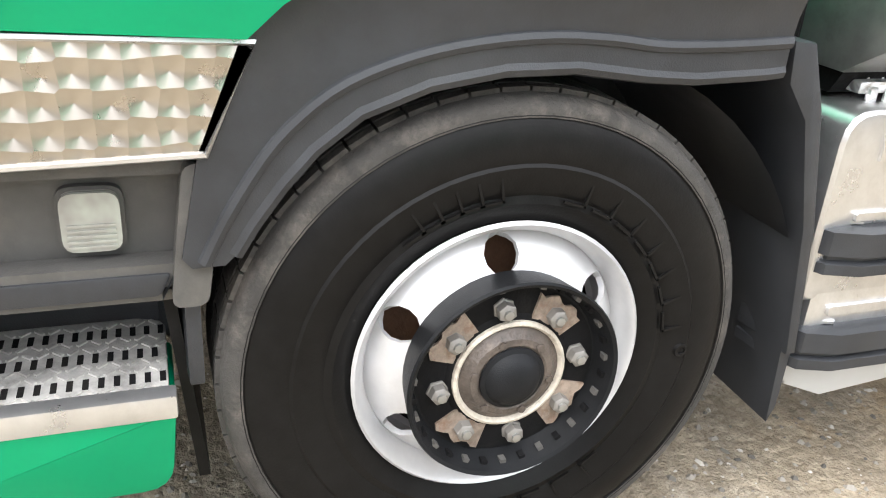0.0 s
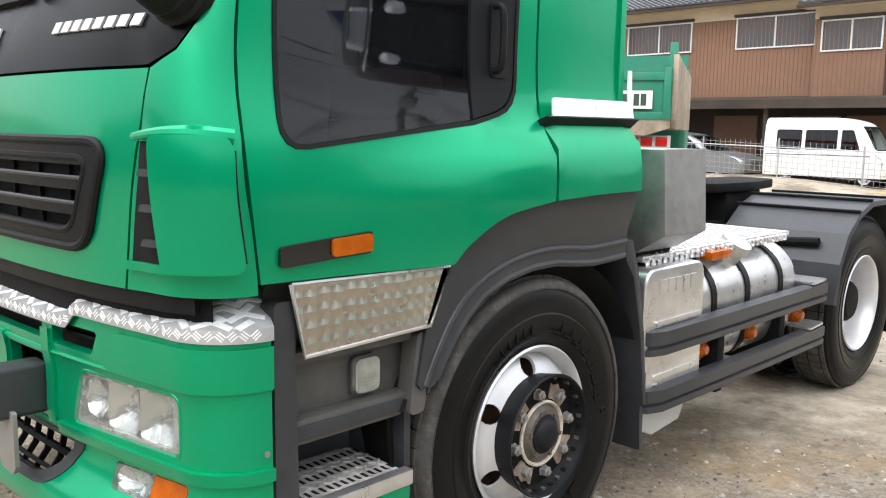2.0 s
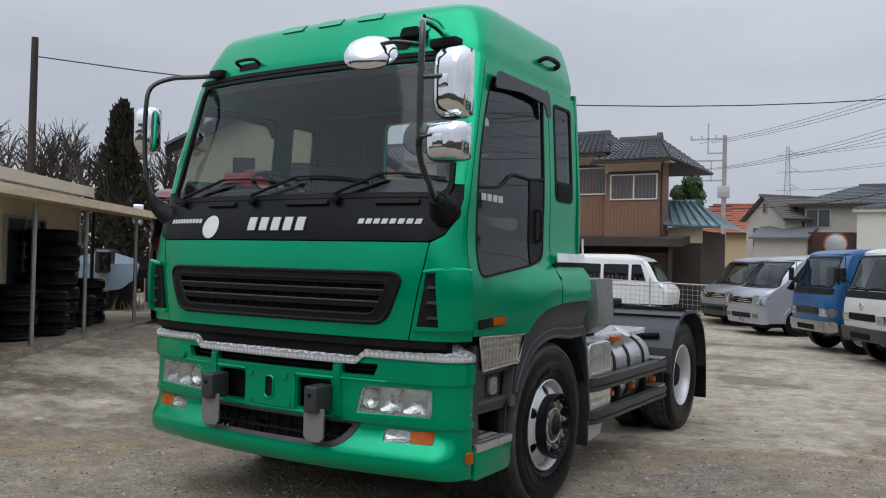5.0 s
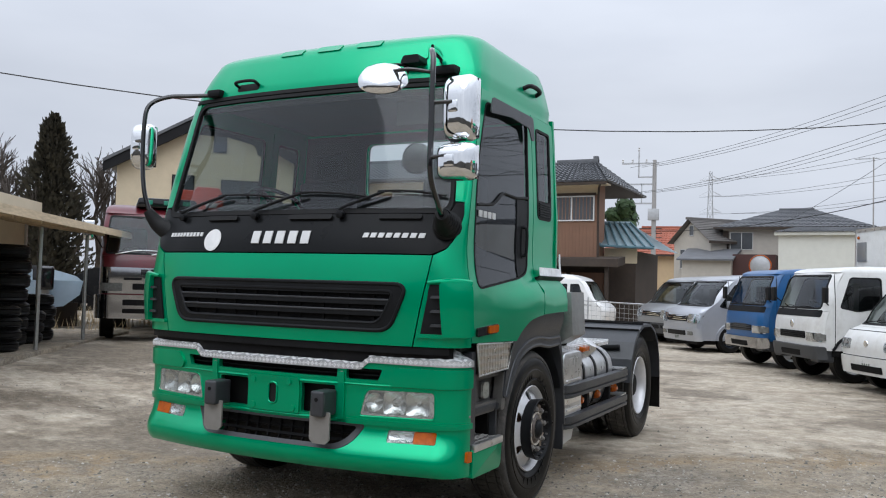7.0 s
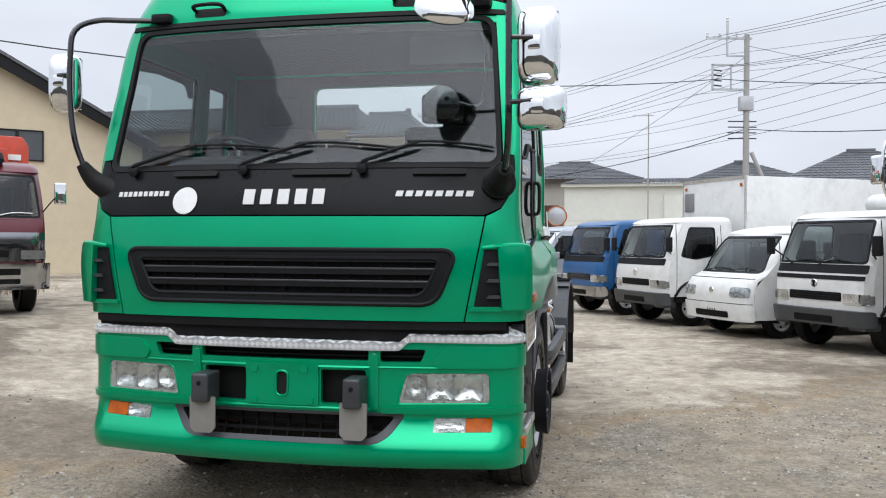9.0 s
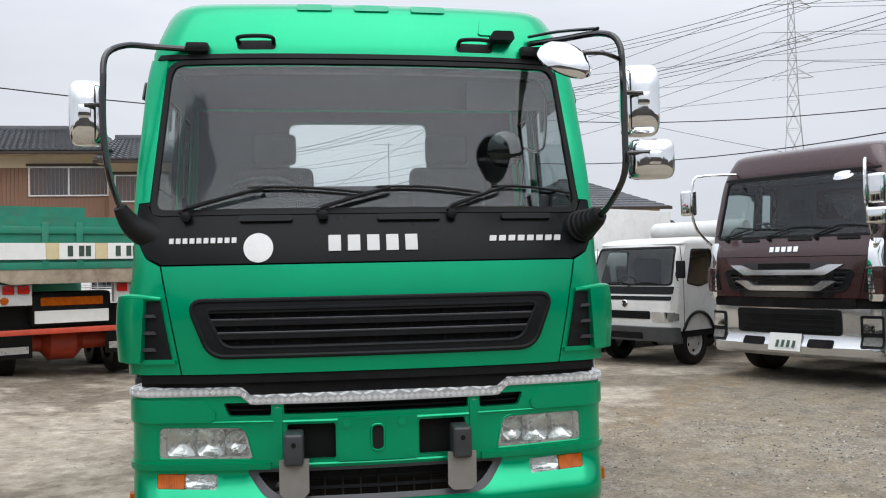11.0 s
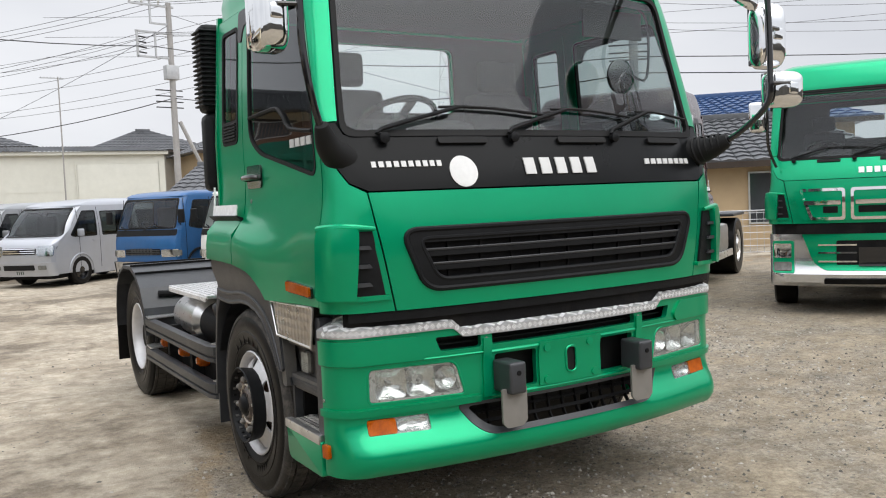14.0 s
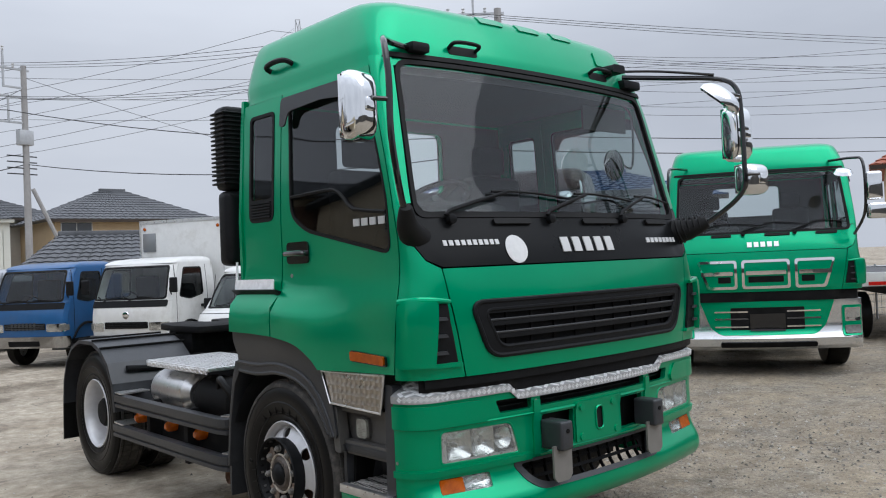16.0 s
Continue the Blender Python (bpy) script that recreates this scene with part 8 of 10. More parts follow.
# ---- buildings and yard things ----
BROWNWALL = mat("brown_corrugated_wall", (0.21, 0.115, 0.072), 0.75, 0, 0.1, 3)
CREAMWALL = mat("cream_render", (0.56, 0.47, 0.33), 0.85, 0, 0.08, 3, 0.1, 60)
PALEWALL = mat("pale_render", (0.42, 0.39, 0.34), 0.85, 0, 0.08, 3, 0.1, 60)
OCHREWALL = mat("ochre_render", (0.48, 0.36, 0.22), 0.85, 0, 0.08, 3, 0.1, 60)
BARNWALL = mat("off_white_metal_siding", (0.60, 0.60, 0.54), 0.6, 0, 0.06, 3)
DARKRED = mat("dark_red_boards", (0.05, 0.018, 0.015), 0.7, 0, 0.25, 5)
SLATE = mat("weathered_roof_board", (0.13, 0.122, 0.115), 0.8, 0, 0.2, 4)
ROOFTILE = mat("grey_roof_tile", (0.10, 0.104, 0.112), 0.55, 0, 0.25, 9)
REDTILE = mat("red_roof_tile", (0.30, 0.09, 0.05), 0.65, 0, 0.25, 9)
BLUERIB = mat("dull_blue_rib", (0.07, 0.14, 0.17), 0.5, 0, 0.12, 5)
BLUEROOF = mat("blue_metal_roof", (0.33, 0.42, 0.46), 0.45, 0, 0.12, 5)
DEEPBLUEROOF = mat("deep_blue_tile", (0.035, 0.08, 0.19), 0.4, 0, 0.2, 8)
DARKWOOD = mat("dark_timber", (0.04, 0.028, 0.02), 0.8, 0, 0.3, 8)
WINDOWFRAME = mat("white_window_frame", (0.62, 0.62, 0.60), 0.45, 0, 0.08, 8)
WINDOWALU = mat("window_frame_alu", (0.55, 0.55, 0.53), 0.4, 0.6, 0.08, 8)
PANE = mat("window_pane", (0.05, 0.055, 0.06), 0.08, 0, 0.2, 2, coat=0.5)
CONCRETE = mat("concrete_pole", (0.32, 0.31, 0.30), 0.85, 0, 0.15, 4, 0.15, 60)
WIRE = mat("black_cable", (0.02, 0.02, 0.02), 0.6, 0, 0.1, 4)
GALV = mat("galvanised_steel", (0.45, 0.46, 0.47), 0.5, 0.6, 0.15, 8)
BARK = mat("bark", (0.09, 0.07, 0.055), 0.9, 0, 0.3, 12, 0.4, 40)
TWIG = mat("bare_twigs", (0.075, 0.062, 0.052), 0.9, 0, 0.3, 12)
CONIFER = mat("conifer_leaves", (0.034, 0.030, 0.017), 0.8, 0, 0.5, 9)
LEAF = mat("evergreen_leaves", (0.035, 0.07, 0.02), 0.7, 0, 0.5, 9)
RAFTER = mat("bare_board_roof", (0.62, 0.50, 0.34), 0.8, 0, 0.25, 6, 0.2, 40, stretch=(1, 6, 6))
DRYGRASS = mat("dry_grass", (0.34, 0.26, 0.15), 0.9, 0, 0.3, 8)
BOATBLUE = mat("pale_blue_hull", (0.42, 0.50, 0.56), 0.45, 0, 0.1, 4)


def window(parent, c, w, h, ax, out, panes=2, frame_mat=None, name="window"):
    """A framed window on a wall whose outward direction is out (unit), along ax."""
    ax, out, up = Vector(ax), Vector(out), Vector((0, 0, 1))
    q = Matrix((( ax.x, out.x, 0, c[0]), (ax.y, out.y, 0, c[1]), (0, 0, 1, c[2]), (0, 0, 0, 1)))
    e = part(name, box(-w / 2, w / 2, -0.05, 0.012, -h / 2, h / 2, m=q), PANE, parent)
    f = 0.045
    bm = BM()
    for x0, x1, z0, z1 in ((-w / 2 - f, w / 2 + f, h / 2, h / 2 + f), (-w / 2 - f, w / 2 + f, -h / 2 - f, -h / 2), (-w / 2 - f, -w / 2, -h / 2, h / 2), (w / 2, w / 2 + f, -h / 2, h / 2)):
        add_box(bm, x0, x1, -0.02, 0.06, z0, z1, m=q)
    part("window_frame", bm, frame_mat or WINDOWALU, e)
    for k in range(1, panes):
        x = -w / 2 + w * k / panes
        part("mullion", box(x - 0.025, x + 0.025, -0.02, 0.04, -h / 2, h / 2, m=q), frame_mat or WINDOWALU, e)
    return e


def tiled(bm, p0, p1, p2, p3, rows, cols, lift=0.05):
    """Courses of overlapping roof tiles between eave p0-p1 and ridge p3-p2."""
    p0, p1, p2, p3 = (Vector(p) for p in (p0, p1, p2, p3))
    n = (p1 - p0).cross(p3 - p0).normalized()
    if n.z < 0:
        n = -n
    for r in range(rows):
        a, b = r / rows, (r + 1) / rows + 0.15 / rows
        for c in range(cols):
            u0, u1 = c / cols, (c + 0.93) / cols
            q = []
            for s, tt, l in ((u0, a, lift), (u1, a, lift), (u1, b, 0.0), (u0, b, 0.0)):
                e = p0.lerp(p1, s)
                g = p3.lerp(p2, s)
                q.append(e.lerp(g, min(tt, 1.0)) + n * (l + 0.01))
            mid0 = (q[0] + q[1]) / 2 + n * lift * 0.8
            mid1 = (q[3] + q[2]) / 2 + n * lift * 0.8
            vs = [bm.verts.new(p) for p in (q[0], mid0, q[1], q[2], mid1, q[3], q[0] - n * lift, q[1] - n * lift)]
            bm.faces.new((vs[0], vs[1], vs[4], vs[5]))
            bm.faces.new((vs[1], vs[2], vs[3], vs[4]))
            bm.faces.new((vs[6], vs[7], vs[2], vs[1], vs[0]))
    return bm


def hip_house(name, label, cx, cy, rz, w, d, eave, ridge, wall, tile, over=0.5, windows=(), ridge_len=0.4, zb=0.0, cols=24, rows=12, gable=False, sub=None):
    t = thing(name, label, "house", pose(cx, cy, zb, 0, 0, rz))
    part("wall", box(-w / 2, w / 2, -d / 2, d / 2, -0.2, eave), wall, t)
    W2, D2 = w / 2 + over, d / 2 + over
    rl = (w / 2 + over) if gable else w * ridge_len / 2
    e = eave - 0.1
    bm = BM()
    c = [(-W2, -D2, e), (W2, -D2, e), (W2, D2, e), (-W2, D2, e), (-rl, 0, ridge), (rl, 0, ridge)]
    v = [bm.verts.new(p) for p in c]
    for f in ((0, 1, 5, 4), (2, 3, 4, 5)) if gable else ((0, 1, 5, 4), (1, 2, 5), (2, 3, 4, 5), (3, 0, 4), (3, 2, 1, 0)):
        bm.faces.new([v[i] for i in f])
    roof = part("roof", bm, tile, t, "", 10)
    bm = BM()
    tiled(bm, c[0], c[1], c[5], c[4], rows, cols)
    if not gable:
        for a, b, g in ((1, 2, 5), (3, 0, 4)):
            tiled(bm, c[a], c[b], c[g], c[g], rows, max(6, cols // 2))
    tagged(part("roof_tiles", bm, tile, roof, "", 20), kind="stuff")
    part("ridge_cap", box(-rl - 0.1, rl + 0.1, -0.14, 0.14, ridge - 0.02, ridge + 0.16, 0.03), tile, roof)
    part("eave_board", box(-W2, W2, -D2 - 0.02, -D2 + 0.03, e - 0.14, e + 0.02), DARKWOOD, roof)
    if gable:
        for s in (1, -1):
            part("gable", prism([(-d / 2, eave - 0.01), (d / 2, eave - 0.01), (0, ridge - 0.12)], "x", s * w / 2, s * (w / 2 - 0.1)), wall, t)
    for wx, wz, ww, wh, face, panes in windows:
        if face == "f":
            window(t, (wx, -d / 2, wz), ww, wh, (1, 0, 0), (0, -1, 0), panes)
        elif face == "l":
            window(t, (-w / 2, wx, wz), ww, wh, (0, -1, 0), (-1, 0, 0), panes)
        else:
            window(t, (w / 2, wx, wz), ww, wh, (0, 1, 0), (1, 0, 0), panes)
    return t


# brown two-storey house behind the yard
bh = thing("brown_house", "two-storey brown clad house with grey tiled roof behind the yard", "house")
HX, HY = -5.36, 25.3
part("upper_wall", box(-22.0, HX - 2.0, HY, HY + 7, 2.5, 5.65), BROWNWALL, bh)
part("bay_wall", box(HX - 2.0, HX, HY - 0.35, HY + 0.6, 2.5, 5.3), BROWNWALL, bh)
part("fascia_band", box(-22.0, HX - 2.0, HY - 0.03, HY, 5.12, 5.65), CREAMWALL, bh)
part("fascia_band", box(HX - 2.02, HX + 0.03, HY - 0.38, HY - 0.35, 4.88, 5.3), CREAMWALL, bh)
bm = BM()
x = -21.9
while x < HX - 2.05:
    add_box(bm, x, x + 0.03, HY - 0.015, HY, 2.5, 5.12)
    x += 0.13
for k in range(15):
    add_box(bm, HX - 1.97 + k * 0.13, HX - 1.94 + k * 0.13, HY - 0.365, HY - 0.35, 2.5, 4.88)
tagged(part("cladding_ribs", bm, BROWNWALL, bh), kind="stuff")
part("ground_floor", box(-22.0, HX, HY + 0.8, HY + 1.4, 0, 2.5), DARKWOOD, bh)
part("porch_roof", prism([(HY - 1.0, 2.28), (HY - 1.0, 2.56), (HY + 0.0, 2.68), (HY + 0.0, 2.4)], "x", -22.0, HX + 0.95), DARKWOOD, bh)
for x in (-14.5, -11.5, -8.5, HX + 0.5):
    part("porch_post", box(x - 0.06, x + 0.06, HY - 0.8, HY - 0.68, 0, 2.35), DARKWOOD, bh)
for x in (-10.2, -7.6, -5.9):
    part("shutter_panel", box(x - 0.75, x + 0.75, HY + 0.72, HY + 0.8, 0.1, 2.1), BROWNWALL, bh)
rf = None
for x0, x1, y0, z0, rx, ry, rz, rows, cols in ((-22.5, HX - 1.95, HY - 0.6, 5.62, HX - 3.2, HY + 3.0, 6.85, 14, 74), (HX - 2.3, HX + 0.5, HY - 1.0, 5.27, HX - 0.75, HY + 1.9, 6.35, 11, 13)):
    left = x0 if x0 < -20 else HX - 2.3
    bm = BM()
    v = [bm.verts.new(q) for q in ((left, y0, z0), (x1, y0, z0), (rx, ry, rz), (left, ry, rz), (x1, 2 * ry - y0, z0), (left, 2 * ry - y0, z0))]
    bm.faces.new((v[0], v[1], v[2], v[3]))
    bm.faces.new((v[3], v[2], v[4], v[5]))
    bm.faces.new((v[1], v[4], v[2]))
    rf = part("roof" if x0 < -20 else "bay_roof", bm, ROOFTILE, bh, "", 10)
    bm = BM()
    tiled(bm, (left, y0, z0), (x1, y0, z0), (rx, ry, rz), (left, ry, rz), rows, cols, 0.05)
    tiled(bm, (x1, y0, z0), (x1, 2 * ry - y0, z0), (rx, ry, rz), (rx, ry, rz), rows, 14, 0.05)
    tagged(part("roof_tiles", bm, ROOFTILE, rf, "", 20), kind="stuff")
    part("ridge_cap", box(left, rx + 0.1, ry - 0.13, ry + 0.13, rz - 0.02, rz + 0.16, 0.03), ROOFTILE, rf)
    part("gutter", box(left, x1, y0 - 0.1, y0, z0 - 0.12, z0 - 0.03), DARKWOOD, rf)
    part("soffit", box(left, x1 - 0.05, y0, y0 + 0.75, z0 - 0.09, z0 - 0.05), CREAMWALL, rf)
part("ridge_end", box(HX - 0.85, HX - 0.65, HY + 1.8, HY + 2.0, 6.35, 6.62, 0.04), ROOFTILE, bh)
part("down_pipe", tube([(HX + 0.3, HY - 1.0, 5.2), (HX + 0.06, HY - 0.45, 4.85), (HX + 0.06, HY - 0.4, 2.6)], 0.04), DARKWOOD, bh)
for cx, fy, cz, ww, hh in ((HX - 0.95, HY - 0.35, 4.38, 1.62, 0.82), (HX - 3.35, HY, 4.66, 2.45, 0.9), (HX - 7.4, HY, 4.66, 2.4, 0.9)):
    window(bh, (cx, fy, cz), ww, hh, (1, 0, 0), (0, -1, 0), 2, WINDOWFRAME)
    part("window_hood", box(cx - ww / 2 - 0.1, cx + ww / 2 + 0.1, fy - 0.12, fy, cz + hh / 2 + 0.06, cz + hh / 2 + 0.14), DARKWOOD, bh)
# blue lean-to
an = thing("annex", "low cream annex with pale blue ribbed metal roof", "annex")
part("wall", box(HX + 0.05, HX + 1.2, HY + 0.5, HY + 4, 0, 2.9), DARKWOOD, an)
part("band", box(HX + 0.05, HX + 1.25, HY + 0.46, HY + 0.5, 2.45, 3.0), CREAMWALL, an)
bm = BM()
lo, hi = ((HX + 0.02, HY + 0.0, 3.06), (HX + 1.95, HY + 0.0, 2.98)), ((HX - 0.7, HY + 2.2, 4.05), (HX + 0.55, HY + 2.2, 4.02))
v = [bm.verts.new(q) for q in lo + hi]
bm.faces.new((v[0], v[1], v[3], v[2]))
bm.faces.new((v[1], bm.verts.new((HX + 1.95, HY + 4.4, 2.98)), v[3]))
bmesh.ops.solidify(bm, geom=bm.faces[:], thickness=0.05)
rfm = part("roof", bm, BLUEROOF, an, "", 10)
for k in range(7):
    a, b = Vector(lo[0]).lerp(Vector(lo[1]), k / 6), Vector(hi[0]).lerp(Vector(hi[1]), k / 6)
    part("rib", tube([a + Vector((0, -0.03, 0.05)), b + Vector((0, 0, 0.05))], 0.035, 6, 0), BLUERIB, rfm)
part("ridge_cap", tube([hi[0], hi[1]], 0.08, 6, 0), BLUEROOF, rfm)
part("eave_trim", tube([lo[0], lo[1]], 0.05, 6, 0), BLUERIB, rfm)

BLACKTRIM = mat("black_trim", (0.010, 0.010, 0.011), 0.6, 0, 0.2, 6, spec=0.2)
# cream gabled house behind the crane truck
ch2 = thing("cream_house", "tall cream rendered house with dark bargeboards and gable", "house", pose(-19.7, 21.2, 0, 0, 0, 40))
part("gable_wall", prism([(-3.7, -0.2), (5.2, -0.2), (5.2, 5.2), (0, 7.9), (-3.7, 5.95)], "y", 0, 8), CREAMWALL, ch2)
for p, q in ((-4.15, 5.72), (5.7, 4.95)):
    part("bargeboard", prism([(p, q - 0.3), (p, q + 0.08), (0, 8.2), (0, 7.75)], "y", -0.45, -0.3), BLACKTRIM, ch2)
    part("roof_slope", prism([(p, q + 0.08), (p, q + 0.2), (0, 8.32), (0, 8.2)], "y", -0.5, 8.4), ROOFTILE, ch2)
window(ch2, (0.1, 0, 7.0), 0.42, 1.0, (1, 0, 0), (0, -1, 0), 1, BLACKTRIM)
window(ch2, (-1.25, 0, 4.95), 0.75, 1.0, (1, 0, 0), (0, -1, 0), 1, BLACKTRIM)
window(ch2, (0.6, 0, 4.85), 0.75, 1.0, (1, 0, 0), (0, -1, 0), 1, BLACKTRIM)
window(ch2, (1.45, 0, 4.85), 0.75, 1.0, (1, 0, 0), (0, -1, 0), 1, BLACKTRIM)

# far houses
GH = hip_house("grey_roof_house", "pale house with hipped grey tiled roof", -1.55, 64.0, 0, 9.4, 8, 6.35, 7.85, PALEWALL, ROOFTILE, 0.6, ((-3.4, 5.3, 1.5, 1.2, "f", 2),), 0.24)
part("porch_roof", prism([(-8.2, 3.7), (-8.2, 3.82), (-4.0, 4.75), (-4.0, 4.55)], "x", -7.2, -3.4), ROOFTILE, GH)
part("porch_wall", box(-6.9, -3.6, -7.8, -4.0, 0.0, 3.9), PALEWALL, GH)
part("dark_porch", box(-3.6, -0.8, -7.0, -4.0, 0.0, 4.2), DARKRED, GH)
part("shutter_box", box(-4.7, -4.3, -4.12, -4.0, 4.6, 6.0), DARKWOOD, GH)
hip_house("gabled_house", "pale house with weathered flat grey gabled roof", -7.3, 61.8, 45, 3.6, 4.6, 5.3, 6.95, PALEWALL, SLATE, 0.4, ((0.0, 6.1, 0.5, 0.7, "l", 1), (-1.1, 4.0, 0.5, 1.1, "l", 1), (1.1, 4.0, 0.6, 1.4, "l", 1)), gable=True)
hip_house("red_roof_house", "far house with red tiled roof", -13.5, 75, 10, 11, 8, 4.8, 7.4, OCHREWALL, REDTILE, 0.6, ((3.6, 3.6, 1.0, 1.4, "f", 1), (1.8, 3.6, 1.0, 1.4, "f", 1)))
hip_house("tan_house", "ochre house with dark grey hipped tile roof", 16.5, 52.0, 0, 9.6, 8, 5.2, 7.25, OCHREWALL, ROOFTILE, 0.6, ((-3.6, 4.3, 1.7, 1.3, "f", 2),), 0.15)
hip_house("far_hip_house", "pale house with dark grey hipped tile roof", 10.3, 58.0, 0, 7.6, 6, 5.75, 7.2, PALEWALL, ROOFTILE, 0.5, (), 0.1)
hip_house("blue_roof_house", "ochre house with deep blue tiled roof", 21.5, 19.5, -45, 11, 7, 3.75, 4.95, OCHREWALL, DEEPBLUEROOF, 0.7, ((-2.0, 3.2, 1.8, 1.2, "f", 2), (2.2, 3.2, 1.8, 1.2, "f", 2)), 0.6)
hip_house("low_tiled_house", "low ochre house with grey tile roof", 16.6, 14.6, -45, 9, 5, 2.35, 3.6, OCHREWALL, ROOFTILE, 0.6, ((-3.2, 1.35, 1.0, 1.5, "f", 1), (-0.4, 1.3, 1.6, 1.6, "f", 2), (2.6, 1.3, 2.0, 1.3, "f", 2)), 0.7)
hip_house("red_roofed_house", "far tan house with dull red tiled roof", 34.6, 6.6, -69, 9, 8, 4.7, 6.6, OCHREWALL, REDTILE, 0.5, ((-2.0, 3.6, 1.6, 1.2, "f", 2), (1.6, 3.6, 1.6, 1.2, "f", 2)), 0.5)
hip_house("low_outhouse", "low outbuilding with weathered grey tiles", 9.9, 29.0, -12, 9, 4, 2.2, 3.3, PALEWALL, ROOFTILE, 0.5, (), 0.8, 0.0, 26, 8)

# long off-white barn behind the vans
barn = thing("barn", "long off-white metal-clad shed with corrugated roof edge", "shed", pose(3.95, 48.4, 0, 0, 0, -3))
BZ = 5.0
part("wall", box(-5.4, 5.4, 0, 9, 0, BZ), BARNWALL, barn)
part("gutter", box(-5.6, 5.6, -0.25, -0.05, BZ - 0.05, BZ + 0.15, 0.02), BARNWALL, barn)
bm = BM()
rr = []
for k in range(200):
    x = -5.6 + k * 11.2 / 199
    z = BZ + 0.17 + 0.035 * math.sin(k * 1.57)
    rr.append([bm.verts.new((x, y, z + (y + 0.3) * 0.1)) for y in (-0.35, 9.3)])
for a, b in zip(rr, rr[1:]):
    bm.faces.new((a[0], b[0], b[1], a[1]))
bmesh.ops.solidify(bm, geom=bm.faces[:], thickness=0.02)
part("corrugated_roof", bm, ROOFTILE, barn, "", 80)
part("door_leaf", box(0.6, 5.0, -0.05, -0.004, 0.2, 4.4, 0.02), BARNWALL, barn)
for x in (0.5, 5.05):
    part("door_rail", box(x, x + 0.06, -0.08, -0.004, 0.2, 4.55), BARNWALL, barn)
part("wall_seam", box(-5.3, 0.5, -0.015, -0.003, 2.9, 2.95), BARNWALL, barn)
# convex road mirror
cm = thing("road_mirror", "dull round road mirror with orange rim on an orange post", "mirror", pose(-1.0, 35.4, 0, 0, 0, 0))
part("post", lathe([(0.045, 0), (0.045, 2.9), (0, 2.9)], Matrix(), 12), ORANGE, cm)
part("mirror_face", lathe([(0.0, 0.08), (0.3, 0.03), (0.44, 0.0), (0.46, -0.04), (0.0, -0.06)], Matrix.Translation((0, -0.06, 2.75)) @ Matrix.Rotation(math.pi / 2, 4, "X"), 28), GALV, cm)
part("rim", add_tube(BM(), [(0.455 * math.cos(a * math.pi / 16), -0.08, 2.75 + 0.455 * math.sin(a * math.pi / 16)) for a in range(33)], 0.025, 8, 0), ORANGE, cm, "orange rim")

# ---- wire fence along the back of the yard ----
def fence(x0, y0, x1, y1, h=1.05):
    t = thing("mesh_fence", "low galvanised wire mesh fence with posts", "fence")
    a, b = Vector((x0, y0, 0)), Vector((x1, y1, 0))
    n = int((b - a).length / 2.0)
    for k in range(n + 1):
        p = a.lerp(b, k / n)
        z = ground_z(p.x)
        part("post", tube([p + Vector((0, 0, z)), p + Vector((0, 0, z + h + 0.05))], 0.025, 6), GALV, t)
    bm = BM()
    m = int((b - a).length / 0.15)
    d = (b - a).normalized()
    for k in range(m):
        p = a.lerp(b, k / m)
        z = ground_z(p.x)
        add_tube(bm, [p + Vector((0, 0, z + 0.1)), p + Vector((0, 0, z + h))], 0.006, 3, 0, False)
    for z in [0.1 + 0.15 * k for k in range(7)]:
        add_tube(bm, [a + Vector((0, 0, z + ground_z(a.x))), a.lerp(b, 0.5) + Vector((0, 0, z + ground_z(a.lerp(b, 0.5).x))), b + Vector((0, 0, z + ground_z(b.x)))], 0.007, 3, 0, False)
    tagged(part("wire_mesh", bm, GALV, t), kind="stuff")
    part("top_rail", tube([a + Vector((0, 0, h + ground_z(a.x))), b + Vector((0, 0, h + ground_z(b.x)))], 0.018, 6), GALV, t)


fence(-16.0, 22.1, -2.6, 22.4)
fence(9.5, 13.5, 14.0, 9.0)
fence(14.2, 8.8, 17.5, 3.0, 1.2)
tagged(part("verge", box(-18, -2.4, 21.6, 24.4, 0.0, 0.1, 0.03), DRYGRASS), "low verge of dry grass and soil", "verge", kind="structure")


